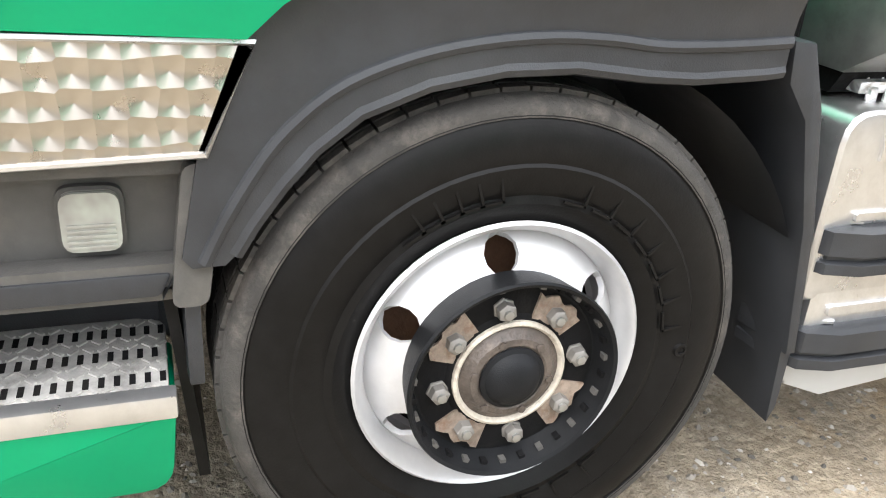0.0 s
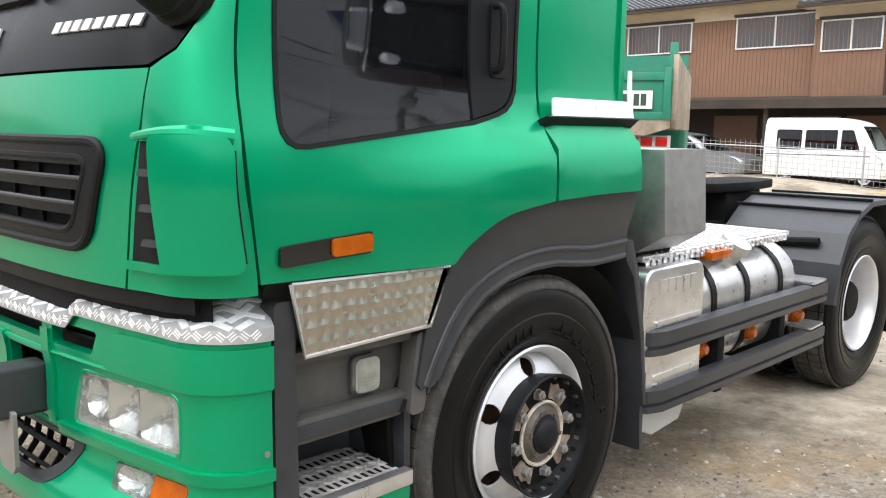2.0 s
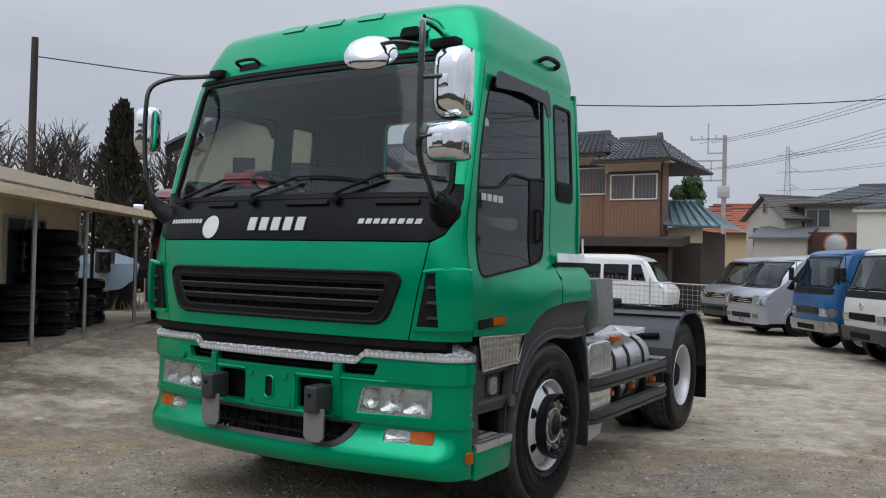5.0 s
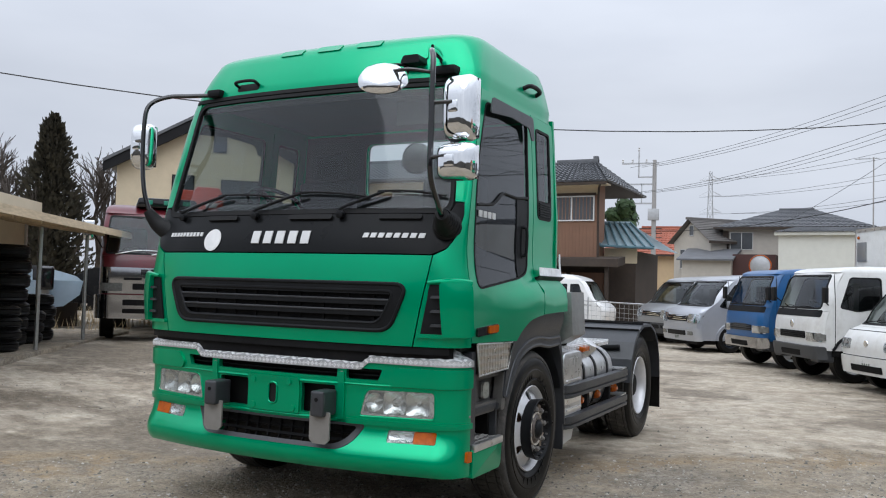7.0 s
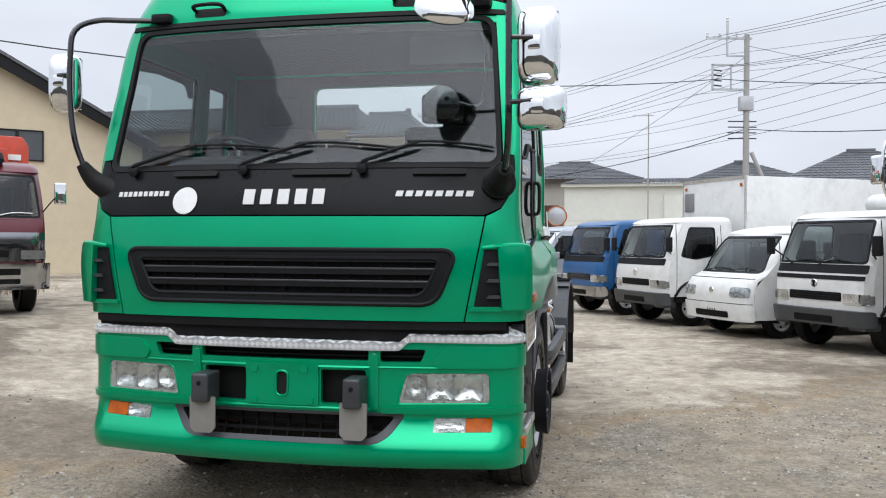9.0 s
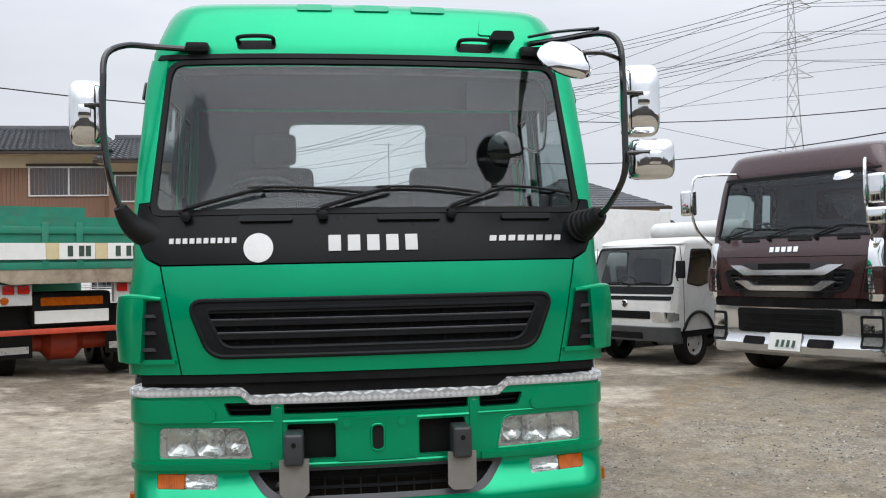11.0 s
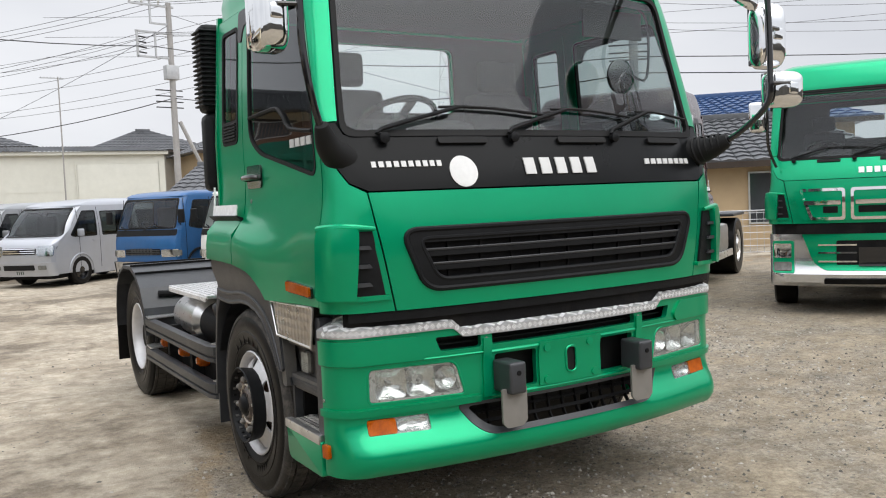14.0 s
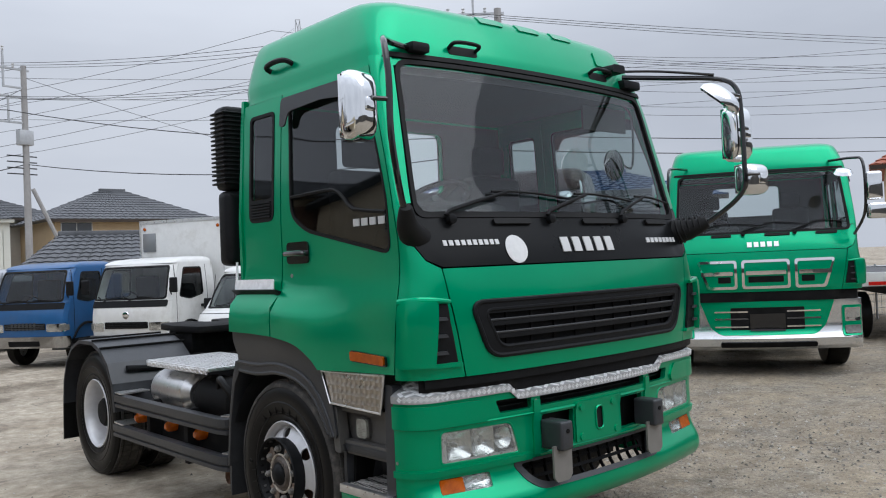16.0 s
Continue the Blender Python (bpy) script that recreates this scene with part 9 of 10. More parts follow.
# small white van and silver car parked beyond the fence
def kei_van(m):
    t = thing("small_van", "white box-shaped small van beyond the fence", "van", m)
    wins = [rpoly([(0.75, 1.0), (1.25, 1.0), (1.25, 1.55), (0.95, 1.55)], 0.05), rpoly([(1.35, 1.0), (2.2, 1.0), (2.2, 1.55), (1.35, 1.55)], 0.05), rpoly([(2.3, 1.0), (3.0, 1.0), (3.0, 1.55), (2.3, 1.55)], 0.05)]
    F, S = body(t, WHITE, 3.35, 1.48, [(0.25, 0.04), (0.5, 0.0), (0.8, 0.04), (0.92, 0.18), (1.0, 0.3), (1.3, 0.5), (1.65, 0.75), (1.72, 0.85), (1.88, 1.2)], 0.28, 0.98, 1.65, 1.88, 0.68, wins, 0.22)
    for s in (1, -1):
        for y in (0.6, 2.7):
            road_wheel(t, 0.72, y, 0.27, 0.15, s)
            part("arch_shade_box", box(min(s * 0.4, s * 0.735), max(s * 0.4, s * 0.735), y - 0.3, y + 0.3, 0.25, 0.58, 0.05), CHASSIS, t)
        part("body_line", box(min(s * 0.73, s * 0.75), max(s * 0.73, s * 0.75), 0.5, 3.3, 0.86, 0.875), DARKPAINT, t)
    part("rear_window", box(-0.6, 0.6, 3.34, 3.36, 1.02, 1.55, 0.02), PANE, t)
    part("number_plate", box(-0.5, -0.17, 3.36, 3.375, 0.48, 0.64), RUSTPLATE, t)
    for s in (1, -1):
        part("tail_lamp", box(min(s * 0.58, s * 0.70), max(s * 0.58, s * 0.70), 3.34, 3.38, 0.5, 0.75, 0.02), RED, t)


kei_van(pose(-4.4, 23.65, 0.1, 0, 0, 91))


def saloon(m):
    t = thing("car", "silver estate car parked beyond the fence", "car", m)
    wins = [rpoly([(1.35, 0.92), (2.3, 0.92), (2.25, 1.32), (1.85, 1.30)], 0.05), rpoly([(2.4, 0.92), (3.3, 0.92), (3.2, 1.34), (2.4, 1.34)], 0.05), rpoly([(3.4, 0.92), (4.1, 0.92), (3.9, 1.30), (3.4, 1.34)], 0.05)]
    F, S = body(t, SILVER, 4.5, 1.72, [(0.25, 0.05), (0.5, 0.0), (0.7, 0.08), (0.82, 0.5), (0.9, 1.0), (1.2, 1.5), (1.36, 1.85), (1.42, 2.1), (1.48, 2.6)], 0.28, 0.88, 1.36, 1.48, 0.72, wins, 0.25)
    for s in (1, -1):
        for y in (0.85, 3.55):
            road_wheel(t, 0.85, y, 0.31, 0.18, s)
            part("arch_shade_box", box(min(s * 0.4, s * 0.855), max(s * 0.4, s * 0.855), y - 0.34, y + 0.34, 0.25, 0.62, 0.05), CHASSIS, t)
    return t


saloon(pose(-8.3, 23.7, 0.08, 0, 0, 92))


# ---- utility poles, wires, pylons ----
def pole(x, y, h, r=0.15, name="utility_pole", arms=True, turn=0.0, wood=False, mast=False):
    """A tapered pole; arms adds the steel brackets that stand out to one side."""
    look_of = "dark timber utility pole" if wood else ("thin grey steel aerial mast" if mast else "grey concrete utility pole with steel brackets and insulators")
    t = thing(name, look_of, "pole", pose(x, y, ground_z(x), 0, 0, turn), "poles")
    part("shaft", lathe([(r, 0), (r * 0.7, h), (0, h + 0.02)], Matrix(), 14), DARKWOOD if wood else CONCRETE, t)
    if mast:
        bm = BM()
        add_box(bm, -0.9, 0.3, -0.02, 0.02, h - 0.1, h - 0.06)
        for k in range(7):
            add_box(bm, -0.85 + k * 0.16, -0.83 + k * 0.16, -0.25, 0.25, h - 0.07, h - 0.05)
        part("aerial", bm, GALV, t)
    if not arms:
        return t
    g = 0.045
    part("crossarm", box(-2.0, 0.25, -g, g, h - 0.24, h - 0.15), GALV, t)
    part("upright_bar", box(-1.0, -0.92, -g, g, h - 1.05, h + 0.6), GALV, t)
    part("crossarm", box(-1.0, 0.0, -g, g, h - 1.1, h - 1.02), GALV, t)
    for xx in (-1.95, -1.35, -0.96, -0.5):
        part("insulator", lathe([(0.03, 0), (0.07, 0.05), (0.04, 0.12), (0.07, 0.18), (0, 0.24)], Matrix.Translation((xx, 0, h - 0.15 if xx != -0.96 else h + 0.6)), 8), OFFWHITE, t)
    fr = part("bracket_frame", box(-1.75, 0.0, -g, g, h - 1.55, h - 1.46), GALV, t)
    part("frame_rail", box(-1.7, 0.0, -g, g, h - 2.75, h - 2.66), GALV, fr)
    part("frame_post", box(-1.72, -1.63, -g, g, h - 2.75, h - 1.46), GALV, fr)
    part("frame_post", box(-0.80, -0.73, -g, g, h - 2.75, h - 1.46), GALV, fr)
    for k in range(4):
        part("insulator", tube([(-1.66, 0, h - 1.75 - k * 0.25), (-1.25, -0.05, h - 1.8 - k * 0.25)], 0.035, 6), WIRE, fr)
    part("switch_box", box(-0.36, 0.3, -0.2, 0.2, h - 3.75, h - 3.05, 0.03), GALV, t)
    for k in range(4):
        part("step_bracket", box(-0.9, 0.5, -0.03, 0.03, h - 4.3 - k * 0.28, h - 4.25 - k * 0.28), WIRE, t)
    return t


pole(-8.6, 48.0, 9.3, 0.17, turn=8)
pole(7.95, 39.5, 11.8, 0.18, turn=12)
part("pole_strut", tube([(8.2, 39.5, 6.0), (10.6, 39.0, 0.2)], 0.1), CONCRETE).parent = None
tagged(bpy.data.objects["pole_strut"], "leaning concrete strut of the utility pole", "strut")
pole(-22.1, 12.4, 8.2, 0.15, arms=False, wood=True)
pole(20.0, 20.0, 11.6, 0.2, turn=-40)
pole(3.5, 45.5, 8.9, 0.045, "antenna_pole", False, 0.0, False, True)


def pylon(x, y, h, b, turn):
    t = thing("pylon", "tall lattice steel power pylon", "pylon", pose(x, y, 0, 0, 0, turn), "pylons")
    bm = BM()
    lv = [0, 0.2, 0.36, 0.5, 0.6, 0.68, 0.75, 0.81, 0.87, 0.93, 1.0]
    wd = [1.0, 0.72, 0.52, 0.36, 0.28, 0.24, 0.21, 0.19, 0.17, 0.15, 0.12]
    pts = [[Vector((sx * b * w, sy * b * w, h * l)) for sx, sy in ((1, 1), (-1, 1), (-1, -1), (1, -1))] for l, w in zip(lv, wd)]
    r = max(b * 0.022, 0.06)
    for a, c in zip(pts, pts[1:]):
        for k in range(4):
            add_tube(bm, [a[k], c[k]], r, 3, 0, False)
            add_tube(bm, [a[k], c[(k + 1) % 4]], r * 0.6, 3, 0, False)
            add_tube(bm, [a[(k + 1) % 4], c[k]], r * 0.6, 3, 0, False)
            add_tube(bm, [c[k], c[(k + 1) % 4]], r * 0.6, 3, 0, False)
    for l in (0.68, 0.81, 0.93):
        for s in (1, -1):
            tip = Vector((s * b * 1.0, 0, h * l))
            for sy in (1, -1):
                add_tube(bm, [Vector((s * b * 0.2, sy * b * 0.2, h * l)), tip], r * 0.7, 3, 0, False)
                add_tube(bm, [Vector((s * b * 0.2, sy * b * 0.2, h * (l + 0.035))), tip], r * 0.7, 3, 0, False)
    part("lattice", bm, GALV, t, "", 60)
    return t


pylon(-30.0, 200.0, 30.0, 2.5, 15)
pylon(66.0, 107.0, 40.0, 2.7, -30)


def wire(pts, sag, r, name="cable"):
    bm = BM()
    for a, b in zip(pts, pts[1:]):
        a, b = Vector(a), Vector(b)
        add_tube(bm, [a.lerp(b, k / 12) - Vector((0, 0, sag * 4 * (k / 12) * (1 - k / 12))) for k in range(13)], r, 4, 0)
    return tagged(part(name, bm, WIRE), "thin dark overhead cable", "cable", "overhead cables")


P1, P2, P3, P4 = Vector((-8.6, 48.0, 9.2)), Vector((7.95, 39.5, 11.75)), Vector((-21.95, 12.36, 7.88)), Vector((20.0, 20.0, 11.2))
for k in range(3):
    wire([P1 + Vector((-1.5 + k * 0.7, 0, 0)), P2 + Vector((-1.6 + k * 0.8, 0, 0)), P4 + Vector((-1.2 + k * 0.7, 0, 0)), Vector((75, 5 + k, 15))], 0.5, 0.012)
    wire([P1 + Vector((-1.3 + k * 0.7, 0, -1.6)), P2 + Vector((-1.4 + k * 0.8, 0, -1.5)), P4 + Vector((-1.2 + k * 0.7, 0, -1.4)), Vector((75, 5 + k, 13.4))], 0.6, 0.012)
wire([P3, Vector((6.3, 36.0, 9.0))], 1.2, 0.022)
wire([Vector((6.3, 36.0, 9.0)), P4 - Vector((0, 0, 4.6)), Vector((75, 5, 9.5))], 0.6, 0.022)
wire([P1 - Vector((0, 0, 4)), P2 - Vector((0, 0, 4.6)), P4 - Vector((0, 0, 5.2)), Vector((75, 6, 9))], 0.7, 0.025)
wire([P2 - Vector((0, 0, 0.5)), Vector((24, 31, 5.8))], 0.3, 0.012)
wire([P2 - Vector((0, 0, 1.0)), Vector((-2, 55, 6.0))], 0.3, 0.012)
for k in range(5):
    for z in (20, 24, 28):
        if k < 2:
            wire([Vector((-30 - 2.5 + 5 * k, 200, z)), Vector((66 - 4 + 8 * k, 108, z + 10)), Vector((190, 20 + 14 * k, z + 10))], 5, 0.035)
for k in range(3):
    wire([Vector((14, 140, 26 + 3 * k)), Vector((150, 40, 28 + 3 * k))], 3, 0.03)


# ---- trees ----
def bare_tree(x, y, h, seed):
    rnd = random.Random(seed)
    t = thing("bare_tree", "leafless winter tree with fine grey-brown twigs", "tree", pose(x, y, 0), "bare trees")
    trunk, fine = BM(), BM()

    def grow(p, d, l, r, depth):
        q = p + d * l
        mid = (p + q) / 2 + Vector((rnd.uniform(-1, 1), rnd.uniform(-1, 1), 0)) * l * 0.06
        add_tube(trunk if depth < 2 else fine, [p, mid, q], lambda s: r * (1 - 0.35 * s), 5 if depth < 2 else 3, 0, False)
        if depth >= 5:
            return
        for k in range(3 if depth < 4 else 2):
            nd = (d + Vector((rnd.uniform(-1, 1), rnd.uniform(-1, 1), rnd.uniform(-0.2, 0.7))) * 0.75).normalized()
            grow(p + (q - p) * rnd.uniform(0.55, 1.0), nd, l * rnd.uniform(0.6, 0.8), r * 0.64, depth + 1)
    grow(Vector((0, 0, 0)), Vector((0, 0, 1)), h * 0.3, h * 0.018, 0)
    part("trunk", trunk, BARK, t)
    tagged(part("twig_mass", fine, TWIG, t), kind="stuff")


for i, (x, y, h) in enumerate(((-43, 22, 9), (-40, 25, 8.5), (-46, 27, 9.5), (-38, 29, 8), (-35, 31, 7.5), (-33.5, 33, 8), (-31, 33, 8.5), (-49, 23, 9), (-36, 24, 7), (-36.5, 30.2, 8.6), (-43, 28, 9), (-37, 32.5, 9), (-41.5, 26.5, 8.8))):
    bare_tree(x, y, h * 1.4, i)


def conifer(x, y, h):
    rnd = random.Random(5)
    t = thing("conifer", "tall dark green pointed conifer", "tree", pose(x, y, 0))
    part("trunk", lathe([(0.2, 0), (0.05, h), (0, h)], Matrix(), 8), BARK, t)
    bm = BM()
    for k in range(9500):
        z = h * (0.08 + 0.92 * rnd.random() ** 1.15)
        f = z / h
        a = rnd.uniform(0, 6.283)
        rr = (1.0 - f) ** 0.55 * h * 0.30 * (0.72 + 0.55 * noise.noise(Vector((f * 8, math.cos(a) * 1.6, math.sin(a) * 1.6)))) * (0.15 + 0.9 * rnd.random() ** 0.7)
        c = Vector((rr * math.cos(a), rr * math.sin(a), z + rnd.uniform(-0.2, 0.2)))
        s = rnd.uniform(0.12, 0.3)
        u = Vector((rnd.uniform(-1, 1), rnd.uniform(-1, 1), rnd.uniform(-0.3, 0.3))).normalized() * s * 0.5
        w = Vector((math.cos(a) * 0.5, math.sin(a) * 0.5, rnd.uniform(0.4, 1.0))).normalized() * s
        bm.faces.new([bm.verts.new(p) for p in (c - u, c + u * 0.6 - w * 0.3, c + u, c + w)])
    tagged(part("crown", bm, CONIFER, t), kind="stuff")


conifer(-35.5, 26.0, 9.8)


def shrub(x, y, z0, r, h, m, n=1500, label="rounded dark green evergreen tree"):
    rnd = random.Random(int(x * 7 + y))
    t = thing("evergreen_tree", label, "tree", pose(x, y, 0))
    part("trunk", lathe([(0.14, 0), (0.07, z0 + h * 0.5), (0, z0 + h * 0.6)], Matrix(), 7), BARK, t)
    bm = BM()
    clumps = [(Vector((rnd.uniform(-1, 1) * r * 0.6, rnd.uniform(-1, 1) * r * 0.6, z0 + h * rnd.uniform(0.25, 0.85))), r * rnd.uniform(0.35, 0.6)) for _ in range(9)]
    for k in range(n):
        c0, cr = clumps[k % 9]
        d = Vector((rnd.gauss(0, 1), rnd.gauss(0, 1), rnd.gauss(0, 1))).normalized()
        c = c0 + d * cr * rnd.uniform(0.7, 1.05)
        u = d.orthogonal().normalized() * rnd.uniform(0.06, 0.13)
        w = d.cross(u).normalized() * rnd.uniform(0.06, 0.13) + d * rnd.uniform(-0.06, 0.06)
        bm.faces.new([bm.verts.new(p) for p in (c - u, c - w, c + u, c + w)])
    tagged(part("crown", bm, m, t), kind="stuff")


shrub(-6.95, 33.5, 3.6, 0.85, 2.1, LEAF, 2600)


# ---- tyre shed with boat ----
gz = 0.32
M_SHED = pose(-7.6, 4.21, gz, 0, 0, 123.8)
shed = thing("open_shed", "lean-to of bare boards on thin rusty steel posts", "shed", M_SHED)
# local x runs along the open front, local y goes in under the roof
rfb = part("board_roof", prism([(-0.45, 1.90), (-0.45, 1.95), (1.2, 2.16), (1.2, 2.10)], "x", -5.5, 3.3), RAFTER, shed, "weathered bare roof boards")
part("roof_sheet", prism([(-0.35, 1.972), (-0.35, 1.988), (1.2, 2.192), (1.2, 2.175)], "x", -5.5, 3.25), GALV, rfb)
part("fascia", box(-5.5, 3.3, -0.50, -0.455, 1.86, 1.97), RAFTER, rfb)
for k in range(9):
    part("rafter", prism([(-0.4, 1.84), (-0.4, 1.90), (1.2, 2.09), (1.2, 2.03)], "x", -5.2 + k, -5.15 + k), RAFTER, rfb)
for x in (-3.6, -1.72, 0.0, 2.26):
    part("post", tube([(x, 0.0, -0.3), (x, 0.0, 1.86)], 0.032, 8), STEEL, shed)
part("slab", box(-5.5, 5.0, -0.12, 2.4, -0.45, 0.05, 0.02), GROUNDMAT, shed)
part("back_post", tube([(3.2, 1.1, -0.3), (3.2, 1.1, 2.06)], 0.035, 8), DARKWOOD, shed)
HUTWALL = mat("cream_hut_panel", (0.80, 0.71, 0.53), 0.7, 0, 0.08, 3)
hut = thing("site_hut", "cream prefabricated hut with sliding windows", "hut", M_SHED)
part("wall", box(-5.5, 2.9, 1.25, 4.4, -0.2, 2.35), HUTWALL, hut)
part("roof", box(-5.6, 3.1, 1.1, 4.6, 2.36, 2.46, 0.01), GALV, hut)
part("eave_board", box(-5.6, 3.1, 1.06, 1.1, 2.28, 2.46), CREAMWALL, hut)
part("corner_trim", box(2.84, 2.93, 1.22, 1.30, -0.15, 2.3, 0.01), OFFWHITE, hut)
window(hut, (0.75, 1.25, 1.20), 1.3, 1.1, (1, 0, 0), (0, -1, 0), 2)
window(hut, (-1.4, 1.25, 1.20), 1.5, 1.1, (1, 0, 0), (0, -1, 0), 2)


def loose_tyre(x, y, z, r=0.5, w=0.24, k=0):
    t = part("tyre", lathe([(r * 0.56, 0.03), (r * 0.6, 0.0), (r - 0.05, 0.0), (r, 0.04), (r - 0.012, w * 0.33), (r, w * 0.36), (r, w * 0.64), (r - 0.012, w * 0.67), (r, w - 0.04), (r - 0.05, w), (r * 0.6, w), (r * 0.56, w - 0.03)], pose(x, y, z), 30, True), RUBBER)
    return tagged(t, "worn black truck tyre in a stack", "tyre", "stacked tyres")


for sx, sy, n, rr, w in ((-1.15, 0.55, 4, 0.34, 0.185), (-0.95, 0.0, 0, 0.3, 0.17), (-0.35, 0.40, 4, 0.30, 0.16), (0.75, 0.80, 7, 0.40, 0.22), (1.25, 0.60, 3, 0.28, 0.17), (2.0, 0.70, 4, 0.30, 0.19), (-2.3, 0.7, 5, 0.36, 0.2), (-3.3, 0.7, 4, 0.36, 0.2)):
    for k in range(n):
        p = M_SHED @ Vector((sx + 0.02 * math.sin(k * 3 + sx), sy + 0.02 * math.cos(k * 2), 0.05 + k * (w + 0.002)))
        loose_tyre(p.x, p.y, p.z, rr, w)

# small boat on trestles
boat = thing("boat", "small pale blue open boat on low trestles with outboard engine", "boat", pose(-14.2, 9.4, 0.3, 0, 0, 53))
bm = BM()
secs = []
for k in range(9):
    s = k / 8
    w = 0.75 * (1 - max(0, s - 0.55) ** 1.6 * 2.4)
    z1 = 1.05 + 0.25 * s * s
    secs.append([bm.verts.new((sx * w * f, -2.2 + 4.4 * s, z)) for sx, f, z in ((-1, 1.0, z1), (-1, 0.92, 0.75), (-1, 0.5, 0.5 + 0.2 * s * s), (0, 0, 0.45 + 0.3 * s * s), (1, 0.5, 0.5 + 0.2 * s * s), (1, 0.92, 0.75), (1, 1.0, z1))])
for a, b in zip(secs, secs[1:]):
    for k in range(6):
        bm.faces.new((a[k], a[k + 1], b[k + 1], b[k]))
bm.faces.new(secs[0])
bmesh.ops.solidify(bm, geom=bm.faces[:], thickness=0.03)
part("hull", bm, BOATBLUE, boat, "", 40)
for y in (-1.3, 1.2):
    part("trestle", box(-0.7, 0.7, y - 0.06, y + 0.06, -0.1, 0.55), DARKWOOD, boat)
ob = part("outboard", box(-0.16, 0.16, -2.65, -2.2, 0.85, 1.35, 0.06, 3), GLOSSBLACK, boat, "dark outboard engine")
part("outboard_leg", box(-0.08, 0.08, -2.5, -2.3, 0.2, 0.9, 0.03), GALV, ob)
bm = BM()
rnd = random.Random(3)
for k in range(700):
    p = Vector((-13.0 + rnd.uniform(-3.5, 2.0), 10.2 + rnd.uniform(-2.2, 3.5), gz))
    d = Vector((rnd.uniform(-0.12, 0.12), rnd.uniform(-0.12, 0.12), rnd.uniform(0.1, 0.45)))
    u = Vector((0.008, 0.004, 0))
    bm.faces.new([bm.verts.new(q) for q in (p - u, p + u, p + d)])
tagged(part("dry_grass", bm, DRYGRASS), "tufts of dry winter grass beside the shed", "grass", kind="stuff")

# scrap vehicle bodies under dark covers behind the boat
for x, y, rz, l in ((-19, 16.5, 30, 4.0), (-21.5, 14.0, 20, 4.4)):
    t = thing("covered_car", "dark weathered vehicle body among scrap", "car", pose(x, y, 0.25, 0, 0, rz), "scrap cars")
    part("body", prism(rpoly([(-l / 2, 0.3), (l / 2, 0.3), (l / 2, 0.9), (l / 2 - 0.9, 1.0), (l / 2 - 1.5, 1.5), (-l / 2 + 1.0, 1.5), (-l / 2, 1.0)], 0.15), "y", -0.8, 0.8, 0.06, 3), CHASSIS, t)
    for sx in (-l * 0.3, l * 0.3):
        for s in (1, -1):
            part("wheel", lathe([(0.12, 0), (0.3, 0.0), (0.3, 0.18), (0.12, 0.18)], pose(sx, s * 0.8, 0.3, 90, 0, 0), 16, True), RUBBER, t)


# ---- flatbed parked beyond the green tractor, tail outwards ----
def flatbed(m):
    t = thing("flatbed_trailer", "grey flatbed trailer with white edge and red marker strip", "trailer", m)
    part("deck", box(0.0, 2.4, 0.0, 7.0, 1.06, 1.16, 0.01), DARKPAINT, t)
    part("tail_edge", box(-0.02, 2.42, -0.05, 0.0, 0.98, 1.22, 0.01), TRUCKWHITE, t, "worn white tail edge")
    part("side_rail", box(-0.05, -0.02, 0.0, 7.0, 1.02, 1.22, 0.01), TRUCKWHITE, t)
    part("marker_strip", box(0.1, 2.3, -0.06, -0.051, 1.0, 1.06), RED, t)
    part("beam", box(0.8, 1.6, 0.3, 7.0, 0.75, 1.05), CHASSIS, t)
    for y in (1.2, 2.3):
        for s, x in ((1, 2.35), (-1, -0.05)):
            road_wheel(t, x, y, 0.42, 0.3, s)
    return t


flatbed(pose(11.2, 3.15, 0.0, 0, 0, -55))

# ---- plain unseen walls added behind the camera to close the yard and darken reflections ----
UNSEENWALL = mat("dark_reflection_panel", (0.085, 0.08, 0.072), 0.8, 0, 0.25, 1.5, 0.1, 30)
for nm, x0, x1, y0, y1, h in (("unseen_wall_east", 17.0, 17.25, -17.0, 1.5, 3.6), ("unseen_wall_south", -17.0, 17.25, -17.3, -17.05, 4.2), ("unseen_wall_west", -17.25, -17.0, -17.0, -6.0, 3.2)):
    tagged(part(nm, box(x0, x1, y0, y1, -0.1, h), UNSEENWALL), "added unseen wall of plain dull brown that darkens reflections", "wall", kind="structure")

# ---- loose stones on the yard ----
def slab_edge(x):
    return lerp(x, [(-10.0, -3.0), (-6.0, -0.9), (-2.3, 0.95), (-1.6, 1.4), (-1.1, 3.1), (0.6, 3.0), (1.8, 3.8), (3.0, 4.8), (4.7, 6.8), (8.0, 9.5)])


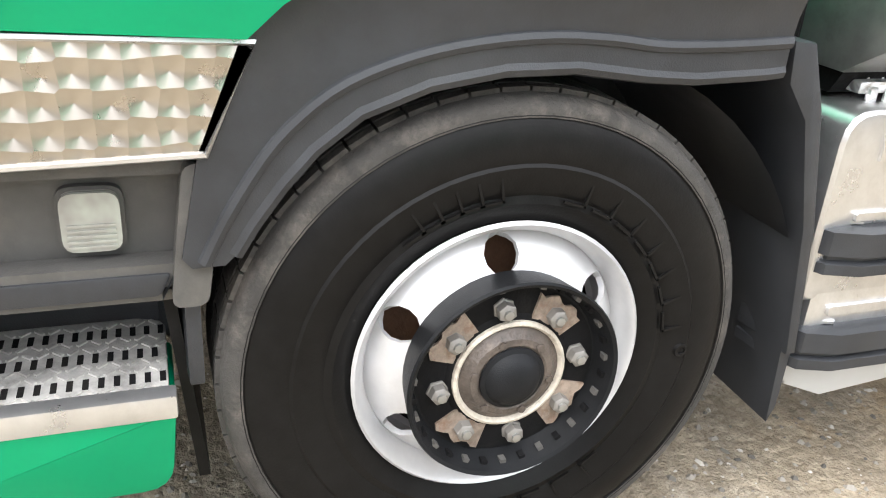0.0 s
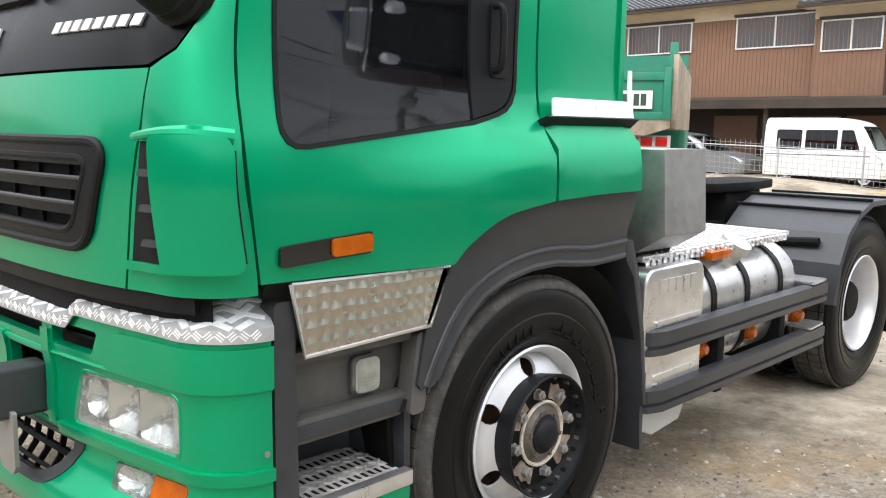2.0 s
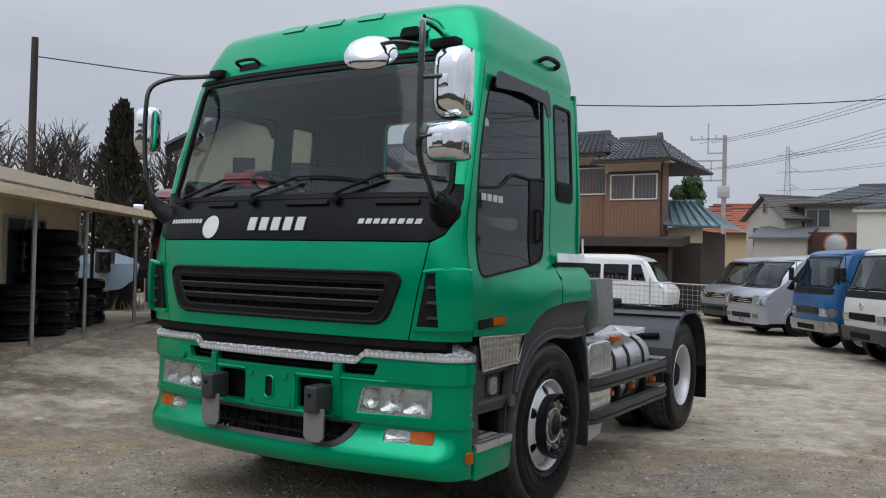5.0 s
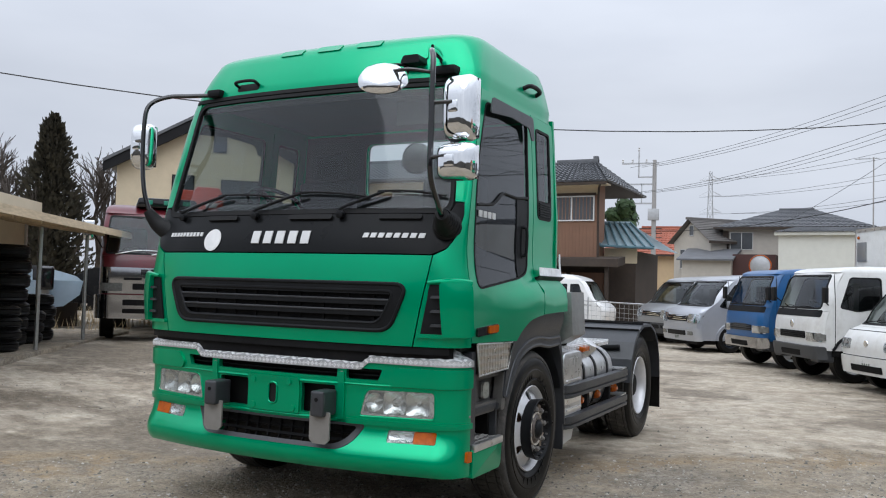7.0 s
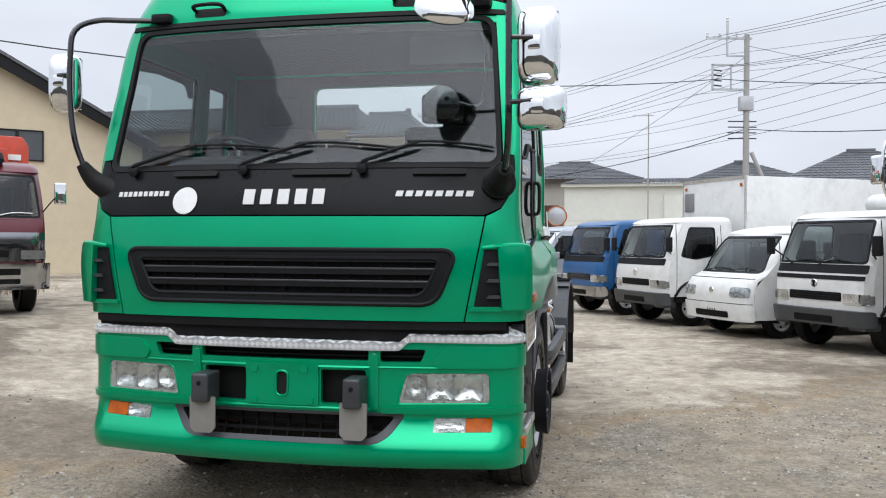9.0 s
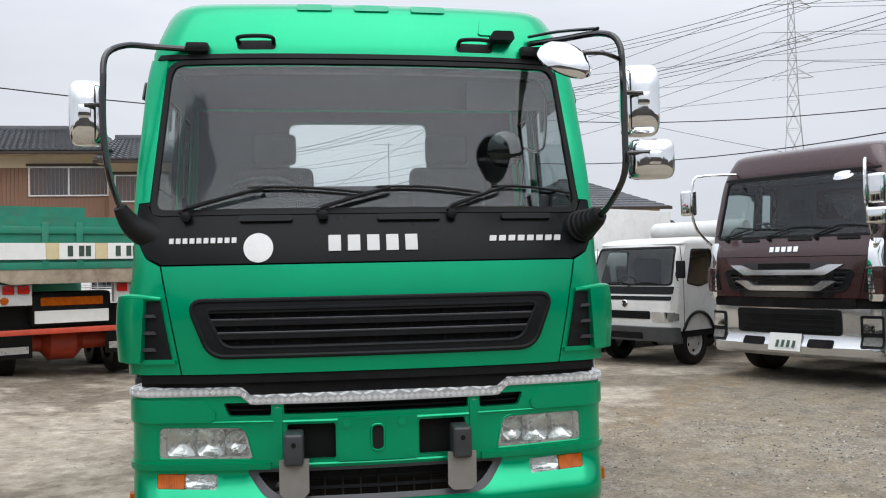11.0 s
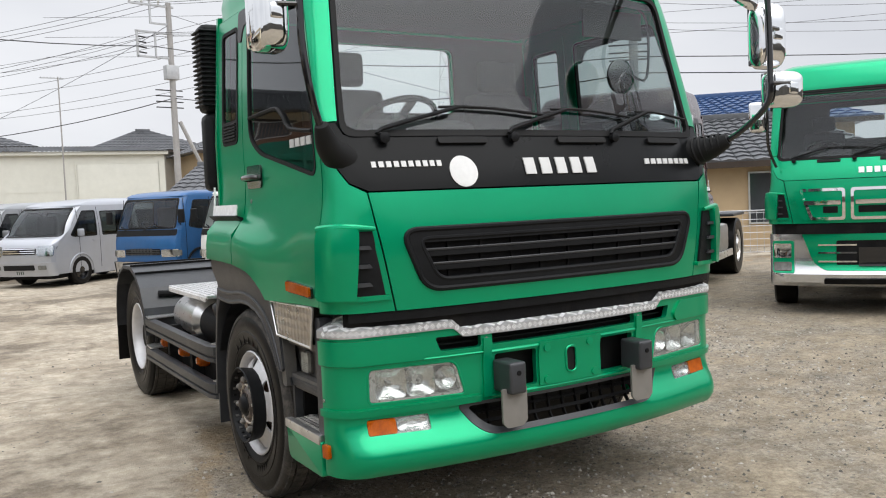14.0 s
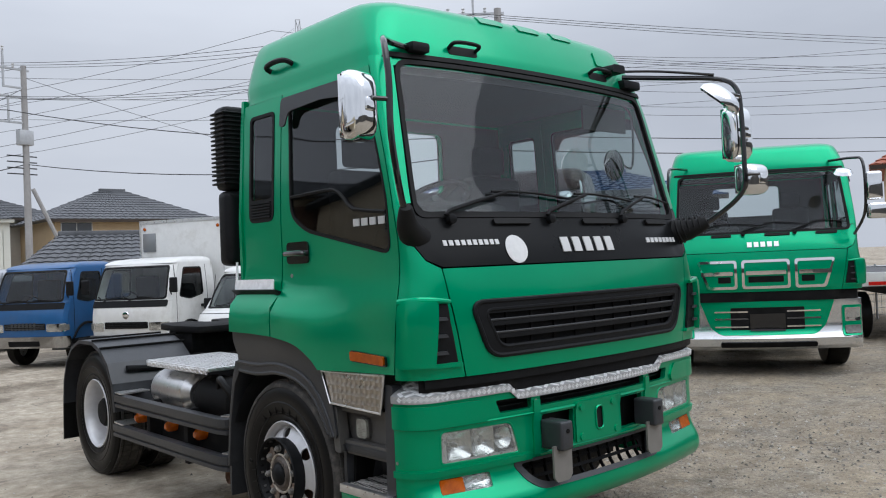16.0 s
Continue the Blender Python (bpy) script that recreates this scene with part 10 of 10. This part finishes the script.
rnd = random.Random(11)
verts, faces = [], []
base = ((1, 0.1, 0), (0.2, 0.9, 0), (-0.9, 0.4, 0), (-0.5, -0.8, 0), (0.6, -0.8, 0), (0.3, 0.1, 0.9), (-0.3, -0.1, 0.8))
sides = ((0, 1, 5), (1, 2, 6, 5), (2, 3, 6), (3, 4, 5, 6), (4, 0, 5))
while len(verts) < 7 * 30000:
    r = rnd.random()
    if r < 0.7:
        a, d = rnd.uniform(0, 6.283), 7.0 * rnd.random() ** 0.6
        x, y = d * math.cos(a), 0.2 + d * math.sin(a)
    else:
        x, y = rnd.uniform(-11, 11), rnd.uniform(-4.5, 15)
    loose = noise.noise(Vector((x * 0.5, y * 0.5, 4))) + 0.6 * noise.noise(Vector((x * 1.7, y * 1.7, 9)))
    if rnd.random() > (0.75 + loose if y < slab_edge(x) else 0.10 + 0.35 * loose):
        continue
    s = 0.004 + 0.012 * rnd.random() ** 2.6
    sx, sy, sz, c, w = s * rnd.uniform(0.8, 1.6), s, s * rnd.uniform(0.6, 1.2), rnd.uniform(0, 6.28), ground_z(x) - s * 0.15
    ca, sa, k = math.cos(c), math.sin(c), len(verts)
    verts += [(x + ca * sx * p - sa * sy * q, y + sa * sx * p + ca * sy * q, w + sz * h) for p, q, h in base]
    faces += [tuple(k + i for i in f) for f in sides]
STONE = mat("loose_stone", (0.25, 0.235, 0.21), 0.9, 0, 0.2, 30)
sn, sl = STONE.node_tree.nodes, STONE.node_tree.links
geo, tone = sn.new("ShaderNodeNewGeometry"), sn.new("ShaderNodeValToRGB")
tone.color_ramp.elements[0].color, tone.color_ramp.elements[1].color = (0.075, 0.07, 0.062, 1), (0.47, 0.44, 0.39, 1)
tone.color_ramp.elements.new(0.55).color = (0.21, 0.192, 0.165, 1)
sl.new(geo.outputs["Random Per Island"], tone.inputs[0])
sl.new(tone.outputs[0], sn["Principled BSDF"].inputs["Base Color"])
me = bpy.data.meshes.new("gravel_stones")
me.from_pydata(verts, [], faces)
me.materials.append(STONE)
tagged(new("gravel_stones", me), "loose grey gravel stones", "gravel", kind="stuff")
